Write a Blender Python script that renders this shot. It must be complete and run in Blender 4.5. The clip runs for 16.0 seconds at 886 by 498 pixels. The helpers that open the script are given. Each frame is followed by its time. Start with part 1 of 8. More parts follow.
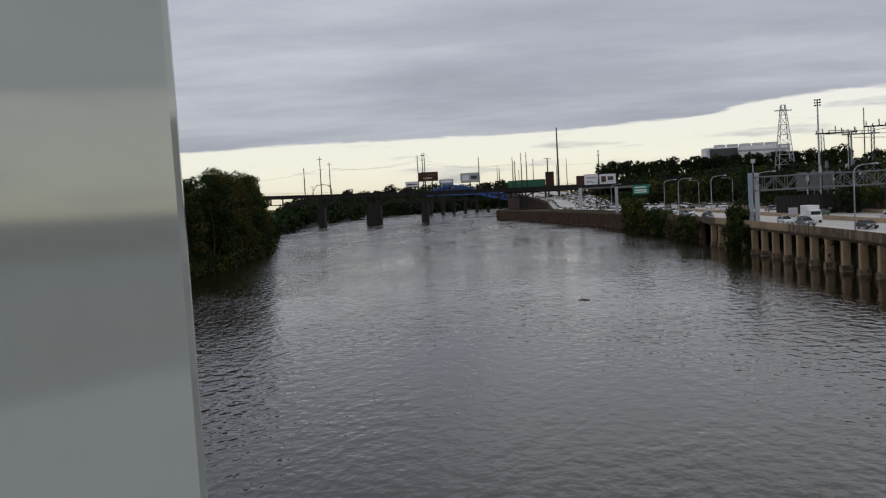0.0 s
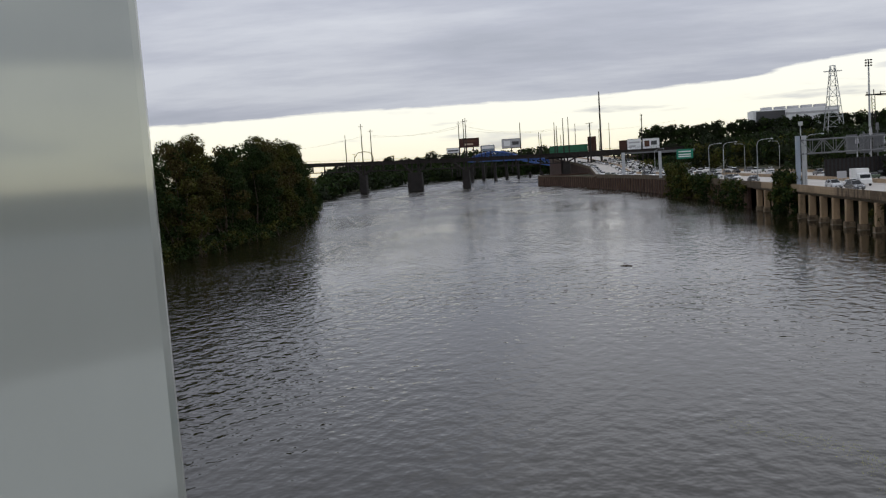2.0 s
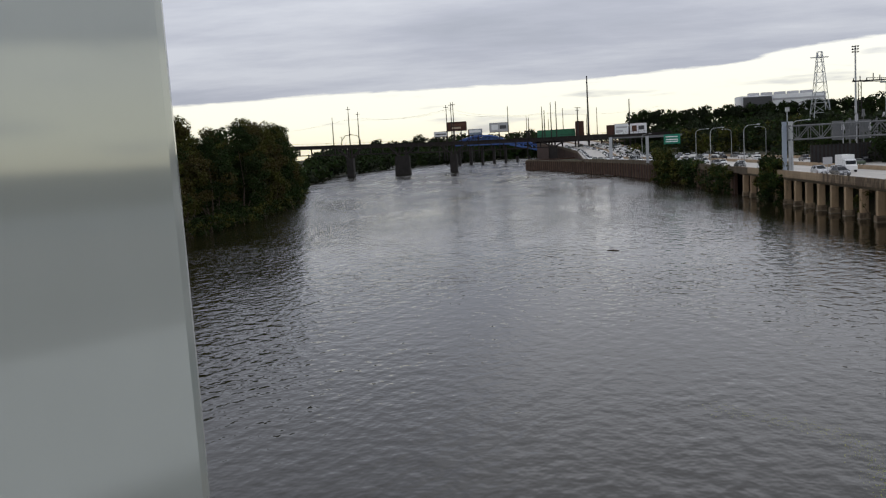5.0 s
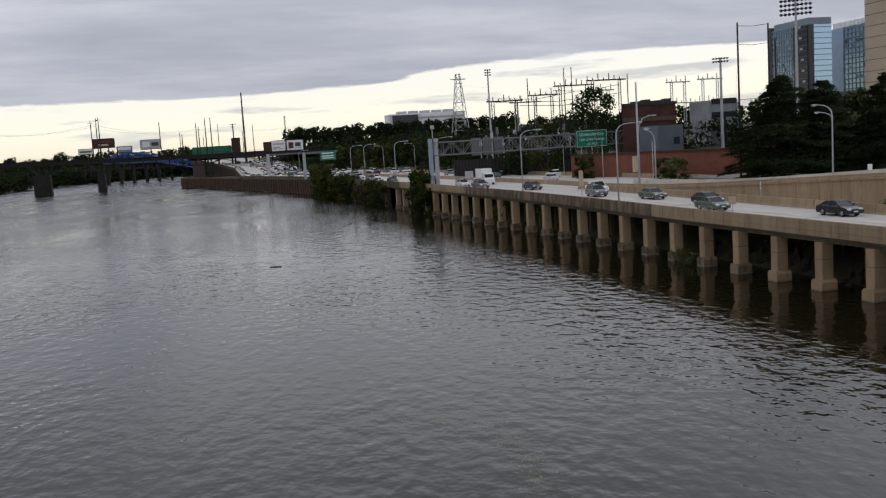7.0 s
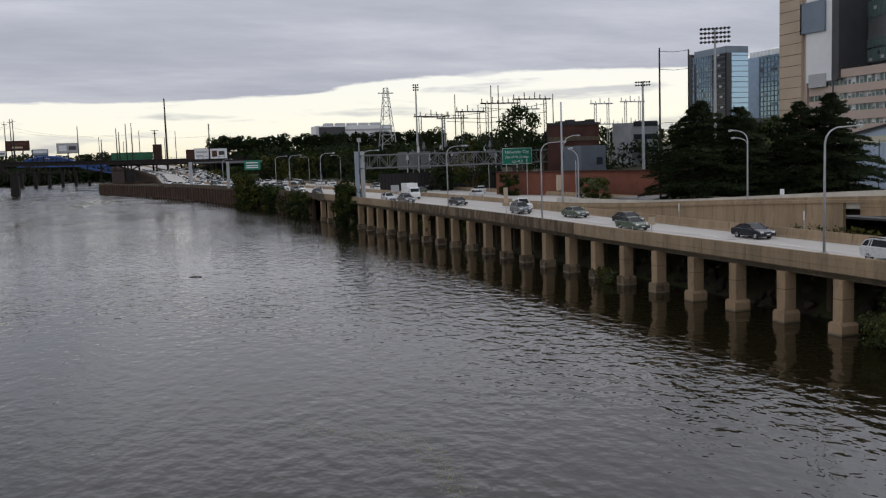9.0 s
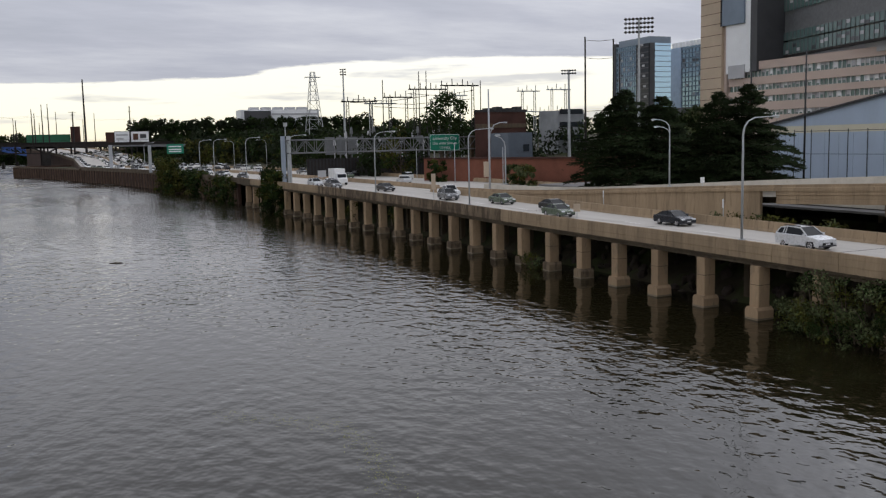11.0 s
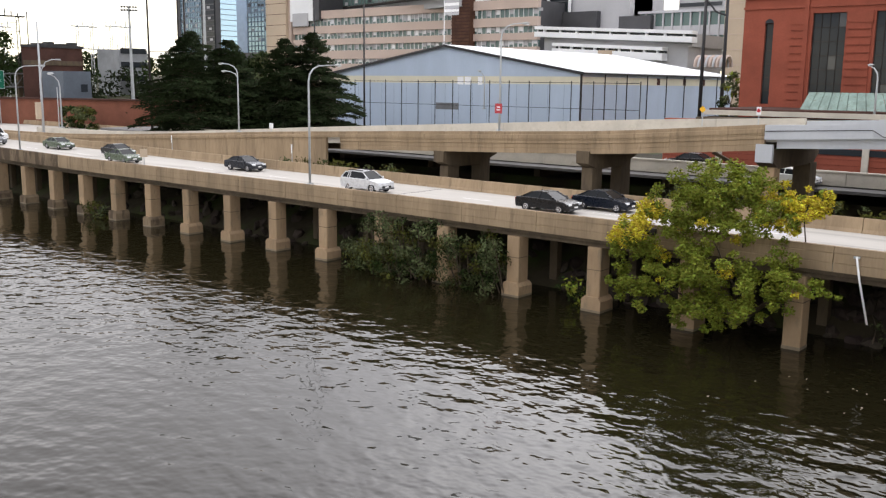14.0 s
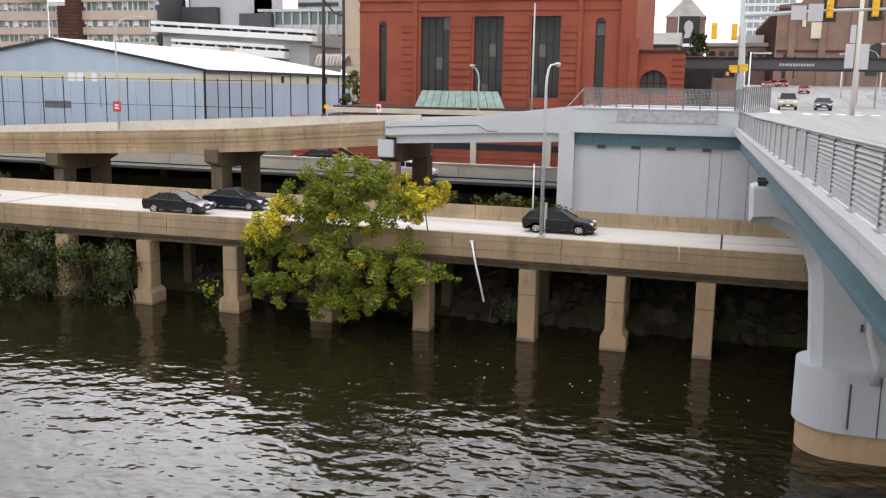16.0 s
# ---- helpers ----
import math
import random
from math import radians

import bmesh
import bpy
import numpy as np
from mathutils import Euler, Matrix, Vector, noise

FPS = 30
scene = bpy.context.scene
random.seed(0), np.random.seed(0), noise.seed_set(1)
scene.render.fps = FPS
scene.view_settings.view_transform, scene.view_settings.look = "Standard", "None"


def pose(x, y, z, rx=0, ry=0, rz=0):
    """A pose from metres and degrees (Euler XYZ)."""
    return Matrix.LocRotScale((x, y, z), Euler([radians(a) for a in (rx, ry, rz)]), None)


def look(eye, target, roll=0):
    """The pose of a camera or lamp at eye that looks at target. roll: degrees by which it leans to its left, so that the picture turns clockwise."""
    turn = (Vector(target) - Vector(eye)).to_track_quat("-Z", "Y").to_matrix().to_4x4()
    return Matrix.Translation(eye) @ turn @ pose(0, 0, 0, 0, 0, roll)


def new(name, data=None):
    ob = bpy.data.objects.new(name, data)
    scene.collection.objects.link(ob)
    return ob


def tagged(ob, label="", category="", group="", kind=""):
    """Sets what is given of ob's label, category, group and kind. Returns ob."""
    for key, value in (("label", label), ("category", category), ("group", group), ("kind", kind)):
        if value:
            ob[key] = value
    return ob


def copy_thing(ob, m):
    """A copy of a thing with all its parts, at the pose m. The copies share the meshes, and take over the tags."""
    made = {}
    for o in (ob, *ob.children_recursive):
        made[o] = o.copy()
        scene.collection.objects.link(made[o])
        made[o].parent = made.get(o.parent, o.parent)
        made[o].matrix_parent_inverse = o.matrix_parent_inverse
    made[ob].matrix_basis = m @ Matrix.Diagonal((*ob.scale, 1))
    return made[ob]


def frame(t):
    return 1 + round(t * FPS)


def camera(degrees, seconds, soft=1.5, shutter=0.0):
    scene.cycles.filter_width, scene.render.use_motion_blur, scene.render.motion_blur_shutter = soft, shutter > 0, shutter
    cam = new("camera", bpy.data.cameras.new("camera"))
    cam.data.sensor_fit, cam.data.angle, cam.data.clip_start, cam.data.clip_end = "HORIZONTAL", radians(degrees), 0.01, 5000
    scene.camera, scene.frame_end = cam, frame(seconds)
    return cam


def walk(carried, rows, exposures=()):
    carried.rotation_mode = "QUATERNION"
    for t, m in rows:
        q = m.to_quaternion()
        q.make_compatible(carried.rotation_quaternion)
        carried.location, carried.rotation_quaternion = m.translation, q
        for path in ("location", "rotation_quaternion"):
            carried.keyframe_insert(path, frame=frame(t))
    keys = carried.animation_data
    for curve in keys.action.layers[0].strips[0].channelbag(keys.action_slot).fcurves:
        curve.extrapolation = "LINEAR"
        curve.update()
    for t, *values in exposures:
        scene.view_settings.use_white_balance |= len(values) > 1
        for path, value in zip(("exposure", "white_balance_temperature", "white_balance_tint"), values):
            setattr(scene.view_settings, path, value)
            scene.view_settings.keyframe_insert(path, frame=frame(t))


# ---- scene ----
# ---- camera ----
EYE = Vector((0.72, -49.6, 14.3))
PATH = [  # seconds, heading clockwise from +Y, pitch, roll, in degrees; side step in metres
    (0, -95.00, -3.10, -3.12, -0.048),
    (0.5, -95.67, -3.29, -3.47, -0.022),
    (1, -96.58, -4.45, -3.65, 0.025),
    (1.5, -97.28, -4.71, -3.40, 0.036),
    (2, -97.73, -5.04, -3.61, 0.050),
    (2.5, -98.24, -5.16, -3.84, 0.044),
    (3, -98.40, -5.36, -3.72, 0.030),
    (5.5, -95.99, -6.41, -2.59, -0.000),
    (6, -94.70, -6.58, -1.92, -0.002),
    (6.3, -90.60, -6.60, -2.60, -0.034),
    (6.4, -87.00, -6.55, -3.00, -0.036),
    (6.5, -85.05, -6.42, -3.40, -0.036),
    (6.6, -78.80, -6.50, -3.25, -0.030),
    (7, -75.93, -6.34, -3.65, 0.000),
    (7.5, -76.49, -5.88, -3.58, 0.000),
    (8, -71.63, -5.71, -2.50, 0.000),
    (10.3, -70.67, -5.65, -1.28, 0.000),
    (10.5, -69.47, -5.75, -1.55, 0.000),
    (11, -66.61, -6.68, -1.32, 0.000),
    (11.5, -62.13, -7.65, -0.88, 0.000),
    (12, -56.83, -7.61, -0.63, 0.000),
    (12.5, -51.38, -8.30, -0.25, 0.000),
    (13, -47.92, -8.93, -0.10, 0.000),
    (13.5, -44.05, -9.84, 0.68, 0.000),
    (14, -40.10, -10.23, 0.66, 0.000),
    (14.5, -31.13, -10.28, 1.11, 0.000),
    (15, -26.51, -10.14, 1.02, 0.000),
    (15.5, -21.09, -10.09, 1.00, 0.000),
    (16, -17.24, -10.05, 0.98, 0.000),
]
cam = camera(51.62, 16.0, soft=1.28)


def aim(heading, pitch):
    a, b = radians(heading), radians(pitch)
    return Vector((math.sin(a) * math.cos(b), math.cos(a) * math.cos(b), math.sin(b)))


EXPOSURES = [  # seconds, stops, white balance
    (0.0, -0.76, 6600, 8), (0.5, -0.76, 6600, 8), (1.0, -0.54, 6600, 8), (2.0, -0.52, 6600, 8), (3.0, -0.42, 6600, 8), (6.0, -0.53, 6600, 8), (7.0, -0.58, 6600, 9), (8.0, -0.6, 6600, 9), (10.5, -0.5, 6650, 9), (12.0, -0.25, 6750, 9),
    (13.5, 0.42, 7000, 10), (14.5, 0.82, 7100, 10), (16.0, 0.86, 7100, 10)]
SIDE = Vector((-0.383, 0.924, 0))
walk(cam, [(t, look(EYE + s * SIDE, EYE + s * SIDE + 10 * aim(h, p), r)) for t, h, p, r, s in PATH], EXPOSURES)

# ---- sky and sun ----
SUN_DIR = (-0.45, 0.74, 0.5)
world = bpy.data.worlds.new("overcast_evening")
scene.world = world
world.use_nodes = True
wn, wl = world.node_tree.nodes, world.node_tree.links
wn.clear()


def wnode(kind, **inputs):
    n = wn.new(kind)
    for k, v in inputs.items():
        n.inputs[k].default_value = v
    return n


w_out, w_bg = wn.new("ShaderNodeOutputWorld"), wn.new("ShaderNodeBackground")
w_tc = wn.new("ShaderNodeTexCoord")
w_sep = wn.new("ShaderNodeSeparateXYZ")
wl.new(w_tc.outputs["Generated"], w_sep.inputs[0])
sky = wn.new("ShaderNodeTexSky")
sky.sky_type, sky.sun_disc = "NISHITA", False
sky.sun_elevation, sky.sun_rotation = radians(30), radians(-31)


def wmath(op, a, b=None, c=None, clamp=False):
    n = wn.new("ShaderNodeMath")
    n.operation, n.use_clamp = op, clamp
    for i, v in enumerate((a, b, c)):
        if v is None:
            continue
        if isinstance(v, (int, float)):
            n.inputs[i].default_value = v
        else:
            wl.new(v, n.inputs[i])
    return n.outputs[0]


def wramp(fac, stops):
    n = wn.new("ShaderNodeValToRGB")
    e = n.color_ramp.elements
    while len(e) < len(stops):
        e.new(0.5)
    for el, (p, c) in zip(e, stops):
        el.position, el.color = p, (*c, 1)
    wl.new(fac, n.inputs[0])
    return n.outputs[0]


def wmix(fac, a, b, blend="MIX"):
    n = wn.new("ShaderNodeMix")
    n.data_type, n.blend_type = "RGBA", blend
    for sock, v in ((n.inputs[0], fac), (n.inputs[6], a), (n.inputs[7], b)):
        if isinstance(v, (int, float)):
            sock.default_value = v
        elif isinstance(v, tuple):
            sock.default_value = (*v, 1)
        else:
            wl.new(v, sock)
    return n.outputs[2]


up = w_sep.outputs[2]
# cloud sheet: the direction laid onto a plane overhead, so that it closes up towards the horizon
w_h = wmath("ADD", wmath("MAXIMUM", up, 0.0), 0.10)
w_px, w_py = wmath("DIVIDE", w_sep.outputs[0], w_h), wmath("DIVIDE", w_sep.outputs[1], w_h)
w_comb = wn.new("ShaderNodeCombineXYZ")
wl.new(w_px, w_comb.inputs[0]), wl.new(w_py, w_comb.inputs[1])


def wnoise(vector, scale, detail=6.0, rough=0.55, stretch=(1, 1, 1), turn=0.0):
    m = wn.new("ShaderNodeMapping")
    m.inputs["Scale"].default_value = stretch
    m.inputs["Rotation"].default_value = (0, 0, turn)
    wl.new(vector, m.inputs[0])
    n = wnode("ShaderNodeTexNoise", Scale=scale, Detail=detail, Roughness=rough)
    wl.new(m.outputs[0], n.inputs["Vector"])
    return n.outputs["Fac"]


billow = wnoise(w_comb.outputs[0], 0.8, 9.0, 0.6, (1.0, 0.5, 1), 0.5)
streak = wnoise(w_comb.outputs[0], 1.6, 5.0, 0.5, (0.5, 1.3, 1), 1.2)
edge_n = wnoise(w_tc.outputs["Generated"], 3.0, 7.0, 0.55, (1, 1, 5.0))
cloud_low = wramp(billow, [(0.32, (0.395, 0.43, 0.52)), (0.47, (0.505, 0.535, 0.64)), (0.62, (0.68, 0.71, 0.80))])
cloud_low = wmix(wmath("MULTIPLY", streak, 0.35), cloud_low, (0.62, 0.63, 0.70))
# an overcast sky is about twice as bright overhead as near the horizon
w_up = wmath("MAXIMUM", up, 0.0)
zen = wmath("ADD", wmath("DIVIDE", wmath("MULTIPLY", wmath("POWER", w_up, 0.8), 2.61), wmath("MULTIPLY_ADD", w_up, 1.75, 1.0)), 0.99)
# the hidden sun brightens the sheet towards the west
w_dot = wn.new("ShaderNodeVectorMath")
w_dot.operation = "DOT_PRODUCT"
wl.new(w_tc.outputs["Generated"], w_dot.inputs[0])
w_dot.inputs[1].default_value = SUN_DIR
halo = wmath("POWER", wmath("MAXIMUM", w_dot.outputs["Value"], 0.0), 30.0)
zen = wmath("MULTIPLY", zen, wmath("MULTIPLY_ADD", halo, 1.5, 0.95))
cloud = wmix(1.0, cloud_low, zen, "MULTIPLY")
# clear strip under the sheet: highest towards the west
w_az = wmath("MULTIPLY_ADD", wmath("ARCTAN2", w_sep.outputs[0], w_sep.outputs[1]), 57.2958 / 80, 1.5, clamp=True)
west = wmath("MULTIPLY", wramp(w_az, [((a + 120) / 80, (v * 5, v * 5, v * 5)) for a, v in (
    (-112, 0.064), (-100, 0.0685), (-88, 0.0672), (-80, 0.0725), (-75, 0.085), (-68, 0.090), (-60, 0.0895), (-55, 0.088), (-40, 0.13))]), 0.2)
edge_f = wnoise(w_tc.outputs["Generated"], 22.0, 6.0, 0.6, (1, 1, 6.0))
rim = wmath("ADD", west, wmath("ADD", wmath("MULTIPLY", wmath("SUBTRACT", edge_n, 0.5), 0.014), wmath("MULTIPLY", wmath("SUBTRACT", edge_f, 0.5), 0.008)))
gap = wmath("MULTIPLY", wmath("SUBTRACT", rim, up), 380.0, clamp=True)
wisp_n = wnoise(w_tc.outputs["Generated"], 6.0, 6.0, 0.55, (1, 1, 9.0))
wisp = wmath("MULTIPLY", wmath("SUBTRACT", wisp_n, 0.57), 11.0, clamp=True)
gap = wmath("MULTIPLY", gap, wmath("MULTIPLY_ADD", wisp, -0.6, 1.0))
clear = wramp(wmath("MULTIPLY", up, 10.0, clamp=True), [(0.0, (1.56, 1.42, 1.08)), (0.35, (1.64, 1.60, 1.38)), (1.0, (1.55, 1.55, 1.52))])
clear = wmix(0.9, wmix(1.0, sky.outputs[0], (0.05, 0.05, 0.05), "MULTIPLY"), clear)
wl.new(wmix(gap, cloud, clear), w_bg.inputs[0])
w_bg.inputs[1].default_value = 1.0
wl.new(w_bg.outputs[0], w_out.inputs[0])

sun_data = bpy.data.lights.new("sun", "SUN")
sun_data.energy, sun_data.angle, sun_data.color = 0.5, radians(120), (1.0, 0.95, 0.88)
sun = new("sun", sun_data)
sun.matrix_world = look(tuple(200 * c for c in SUN_DIR), (0, 0, 0))

# ---- materials ----
def mat(name, base, rough=0.8, metal=0.0, vary=0.16, big=0.25, small=6.0, bump=0.25, depth=0.02, stain=None, spots=0.5, squash=(1, 1, 1), island=0.0, rnd=0.0):
    """Surface with broad and fine variation, in metres of the world; stain: a second colour in patches."""
    m = bpy.data.materials.new(name)
    m.use_nodes = True
    n, l = m.node_tree.nodes, m.node_tree.links
    b = n["Principled BSDF"]
    geo = n.new("ShaderNodeNewGeometry")
    mp = n.new("ShaderNodeMapping")
    mp.inputs["Scale"].default_value = squash
    l.new(geo.outputs["Position"], mp.inputs[0])

    def tex(scale, detail):
        t = n.new("ShaderNodeTexNoise")
        t.inputs["Scale"].default_value, t.inputs["Detail"].default_value = scale, detail
        t.inputs["Roughness"].default_value = 0.6
        l.new(mp.outputs[0], t.inputs["Vector"])
        return t.outputs["Fac"]

    def mix(fac, a, c, blend="MIX"):
        x = n.new("ShaderNodeMix")
        x.data_type, x.blend_type = "RGBA", blend
        for s, v in ((x.inputs[0], fac), (x.inputs[6], a), (x.inputs[7], c)):
            if isinstance(v, (int, float)):
                s.default_value = v
            elif isinstance(v, tuple):
                s.default_value = (*v[:3], 1)
            else:
                l.new(v, s)
        return x.outputs[2]

    def ramp(fac, lo, hi, a, c):
        x = n.new("ShaderNodeMapRange")
        x.inputs["From Min"].default_value, x.inputs["From Max"].default_value = lo, hi
        x.inputs["To Min"].default_value, x.inputs["To Max"].default_value = a, c
        l.new(fac, x.inputs[0])
        return x.outputs[0]

    broad, fine = tex(big, 4), tex(small, 5)
    dark, light = tuple(c * (1 - 1.6 * vary) for c in base), tuple(min(1, c * (1 + 1.2 * vary)) for c in base)
    col = mix(ramp(broad, 0.3, 0.7, 0, 1), dark, light)
    col = mix(ramp(fine, 0.3, 0.7, 0, vary * 1.6), col, tuple(c * 0.5 for c in base))
    if stain:
        col = mix(ramp(tex(big * 3.1, 5), spots, spots + 0.13, 0, 0.85), col, stain)
    if island or rnd:
        src = geo.outputs["Random Per Island"] if island else n.new("ShaderNodeObjectInfo").outputs["Random"]
        hsv = n.new("ShaderNodeHueSaturation")
        l.new(ramp(src, 0, 1, 1 - (island or rnd), 1 + (island or rnd)), hsv.inputs["Value"])
        l.new(ramp(src, 0, 1, 0.5 - 0.03 * (island > 0), 0.5 + 0.03 * (island > 0)), hsv.inputs["Hue"])
        l.new(col, hsv.inputs["Color"])
        col = hsv.outputs[0]
    l.new(col, b.inputs["Base Color"])
    l.new(ramp(fine, 0.2, 0.8, max(0.02, rough - 0.08), min(1, rough + 0.08)), b.inputs["Roughness"])
    b.inputs["Metallic"].default_value = metal
    if rough >= 0.8:
        b.inputs["Specular IOR Level"].default_value = 0.25
    if "lea" in name or "needle" in name or "trees" in name:
        b.inputs["Specular IOR Level"].default_value = 0.12
    if bump:
        bp = n.new("ShaderNodeBump")
        bp.inputs["Strength"].default_value, bp.inputs["Distance"].default_value = bump, depth
        l.new(fine, bp.inputs["Height"])
        l.new(bp.outputs[0], b.inputs["Normal"])
    return m


def glass(name, tint, rough=0.08):
    m = bpy.data.materials.new(name)
    m.use_nodes = True
    b = m.node_tree.nodes["Principled BSDF"]
    b.inputs["Base Color"].default_value, b.inputs["Roughness"].default_value = (*tint, 1), rough
    b.inputs["IOR"].default_value, b.inputs["Metallic"].default_value = 1.45, 0.0
    n, l = m.node_tree.nodes, m.node_tree.links
    t, geo, bp = n.new("ShaderNodeTexNoise"), n.new("ShaderNodeNewGeometry"), n.new("ShaderNodeBump")
    t.inputs["Scale"].default_value = 0.35
    l.new(geo.outputs["Position"], t.inputs["Vector"])
    bp.inputs["Strength"].default_value, bp.inputs["Distance"].default_value = 0.25, 0.02
    l.new(t.outputs["Fac"], bp.inputs["Height"])
    l.new(bp.outputs[0], b.inputs["Normal"])
    return m


CONC = mat("weathered_concrete", (0.34, 0.25, 0.158), 0.85, vary=0.18, big=0.35, small=5, stain=(0.19, 0.14, 0.09), spots=0.55, squash=(1.5, 1.5, 0.22))
# base colour darkened to carry shade under the decks; only the patches are stain
CONC_DK = mat("stained_shade_dark_concrete", (0.115, 0.088, 0.058), 0.9, vary=0.2, big=0.4, small=4, stain=(0.075, 0.055, 0.04), spots=0.5, squash=(1, 1, 0.3))
CONC_STAIN = mat("streaked_dark_concrete", (0.24, 0.178, 0.115), 0.9, vary=0.2, big=0.3, small=4, stain=(0.08, 0.058, 0.04), spots=0.42, squash=(1, 1, 0.35))
CONC_PIER = mat("pier_concrete", (0.365, 0.255, 0.155), 0.85, vary=0.14, big=0.5, small=5, stain=(0.22, 0.17, 0.11), spots=0.57, squash=(1, 1, 0.4), rnd=0.08)
CONC_WET = mat("wet_concrete", (0.20, 0.155, 0.10), 0.6, vary=0.2, big=0.8, small=6)
CONC_LT = mat("pale_grey_concrete", (0.43, 0.45, 0.475), 0.7, vary=0.05, big=0.3, small=7, bump=0.1, stain=(0.40, 0.42, 0.45), spots=0.6, squash=(1, 1, 0.3))
CONC_WHITE = mat("new_white_concrete", (0.37, 0.37, 0.375), 0.7, vary=0.05, big=0.3, small=7, bump=0.1)
ROAD = mat("pale_road_concrete", (0.49, 0.462, 0.42), 0.85, vary=0.08, big=0.12, small=8, bump=0.15, stain=(0.29, 0.27, 0.24), spots=0.56, squash=(0.12, 1.6, 1))
CONC_PALE = mat("pale_inner_concrete", (0.52, 0.48, 0.41), 0.85, vary=0.1, big=0.4, small=5, stain=(0.42, 0.38, 0.31), spots=0.58)
MUSEUM = mat("weathered_brown_brick", (0.235, 0.155, 0.122), 0.9, vary=0.14, big=0.2, small=3)
SLATE = mat("grey_slate_roof", (0.30, 0.285, 0.26), 0.8, vary=0.12, big=0.4, small=3)
BRIDGE_ROAD = mat("worn_bridge_road", (0.30, 0.295, 0.29), 0.85, vary=0.1, big=0.15, small=8, bump=0.15, stain=(0.19, 0.185, 0.18), spots=0.55, squash=(1.6, 0.12, 1))
ASPH = mat("worn_asphalt", (0.16, 0.155, 0.15), 0.9, vary=0.12, big=0.2, small=9, squash=(0.2, 1, 1))
TEAL = mat("teal_steel_paint", (0.06, 0.135, 0.17), 0.45, vary=0.1, big=0.5, small=8, bump=0.05)
GALV = mat("galvanised_steel", (0.42, 0.44, 0.45), 0.5, 0.15, vary=0.08, big=1.0, small=10, bump=0.05)
STEEL_DK = mat("dark_weathered_steel", (0.034, 0.029, 0.027), 0.8, 0.0, vary=0.25, big=0.5, small=4)
RUST = mat("rusted_steel", (0.12, 0.06, 0.04), 0.85, 0.1, vary=0.25, big=0.5, small=5)
BRICK = mat("red_brick", (0.285, 0.076, 0.047), 0.85, vary=0.14, big=0.25, small=5, bump=0.2)
BRICK_DK = mat("brown_brick", (0.075, 0.036, 0.028), 0.9, vary=0.18, big=0.3, small=5)
BRICK_LINE = mat("recessed_brick_course", (0.20, 0.05, 0.03), 0.9, vary=0.15, big=0.5, small=5)
GREYSTEEL = mat("dull_grey_steel", (0.15, 0.155, 0.16), 0.6, 0.2, vary=0.12, big=0.8, small=6, bump=0.05)
EARTH = mat("bank_earth", (0.045, 0.037, 0.022), 0.95, vary=0.3, big=0.06, small=1.2, bump=0.4, depth=0.2, stain=(0.04, 0.055, 0.015), spots=0.48)
GRASS = mat("rough_grass", (0.07, 0.10, 0.03), 0.9, vary=0.3, big=0.3, small=5, island=0.25)
LEAF = mat("green_leaves", (0.195, 0.225, 0.03), 0.8, vary=0.3, big=0.5, small=3, bump=0, island=0.35)
LEAF_Y = mat("yellowing_leaves", (0.54, 0.44, 0.04), 0.8, vary=0.2, big=0.6, small=3, bump=0, island=0.3)
LEAF_BR = mat("brownish_leaves", (0.062, 0.05, 0.014), 0.85, vary=0.3, big=0.2, small=2, bump=0, island=0.3)
LEAF_DK = mat("dark_leaves", (0.022, 0.037, 0.008), 0.85, vary=0.3, big=0.15, small=2, bump=0, island=0.35)
LEAF_OL = mat("olive_leaves", (0.068, 0.068, 0.013), 0.85, vary=0.3, big=0.2, small=2, bump=0, island=0.35)
LEAF_SAGE = mat("grey_green_leaves", (0.10, 0.118, 0.05), 0.85, vary=0.3, big=0.4, small=3, bump=0, island=0.3)
NEEDLE = mat("dark_needles", (0.024, 0.036, 0.013), 0.85, vary=0.3, big=0.2, small=2, bump=0, island=0.35)
BARK = mat("bark", (0.10, 0.075, 0.055), 0.95, vary=0.25, big=1.5, small=10, bump=0.6, depth=0.04)
ROCK = mat("grey_rock", (0.05, 0.038, 0.031), 0.9, vary=0.25, big=0.6, small=4, island=0.3)
BLUE_WALL = mat("pale_blue_metal_sheet", (0.40, 0.48, 0.585), 0.6, vary=0.06, big=0.15, small=4, bump=0.08, squash=(1, 1, 0.3))
CREAM = mat("cream_metal_sheet", (0.62, 0.58, 0.44), 0.7, vary=0.05, big=0.2, small=4, bump=0.05)
ROOF_W = mat("white_roof_membrane", (0.78, 0.79, 0.80), 0.7, vary=0.03, big=0.1, small=3, bump=0.05)
BLACK = mat("black_paint", (0.02, 0.02, 0.022), 0.6, vary=0.2, bump=0)
TAN = mat("tan_stone_panel", (0.50, 0.40, 0.30), 0.8, vary=0.06, big=0.1, small=2, bump=0.1)
PINK = mat("pinkish_precast", (0.52, 0.41, 0.35), 0.8, vary=0.06, big=0.08, small=2, bump=0.1)
GREYP = mat("grey_panel", (0.44, 0.44, 0.455), 0.7, vary=0.06, big=0.1, small=2, bump=0.05)
WHITEP = mat("white_panel", (0.80, 0.81, 0.82), 0.6, vary=0.05, big=0.1, small=2, bump=0.05)
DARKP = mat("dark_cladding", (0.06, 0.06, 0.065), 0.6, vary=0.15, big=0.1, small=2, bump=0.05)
BLUEP = mat("blue_grey_panel", (0.17, 0.22, 0.28), 0.5, vary=0.12, big=0.1, small=2, bump=0.05)
GL_GREEN = glass("green_window_glass", (0.10, 0.16, 0.15), 0.12)
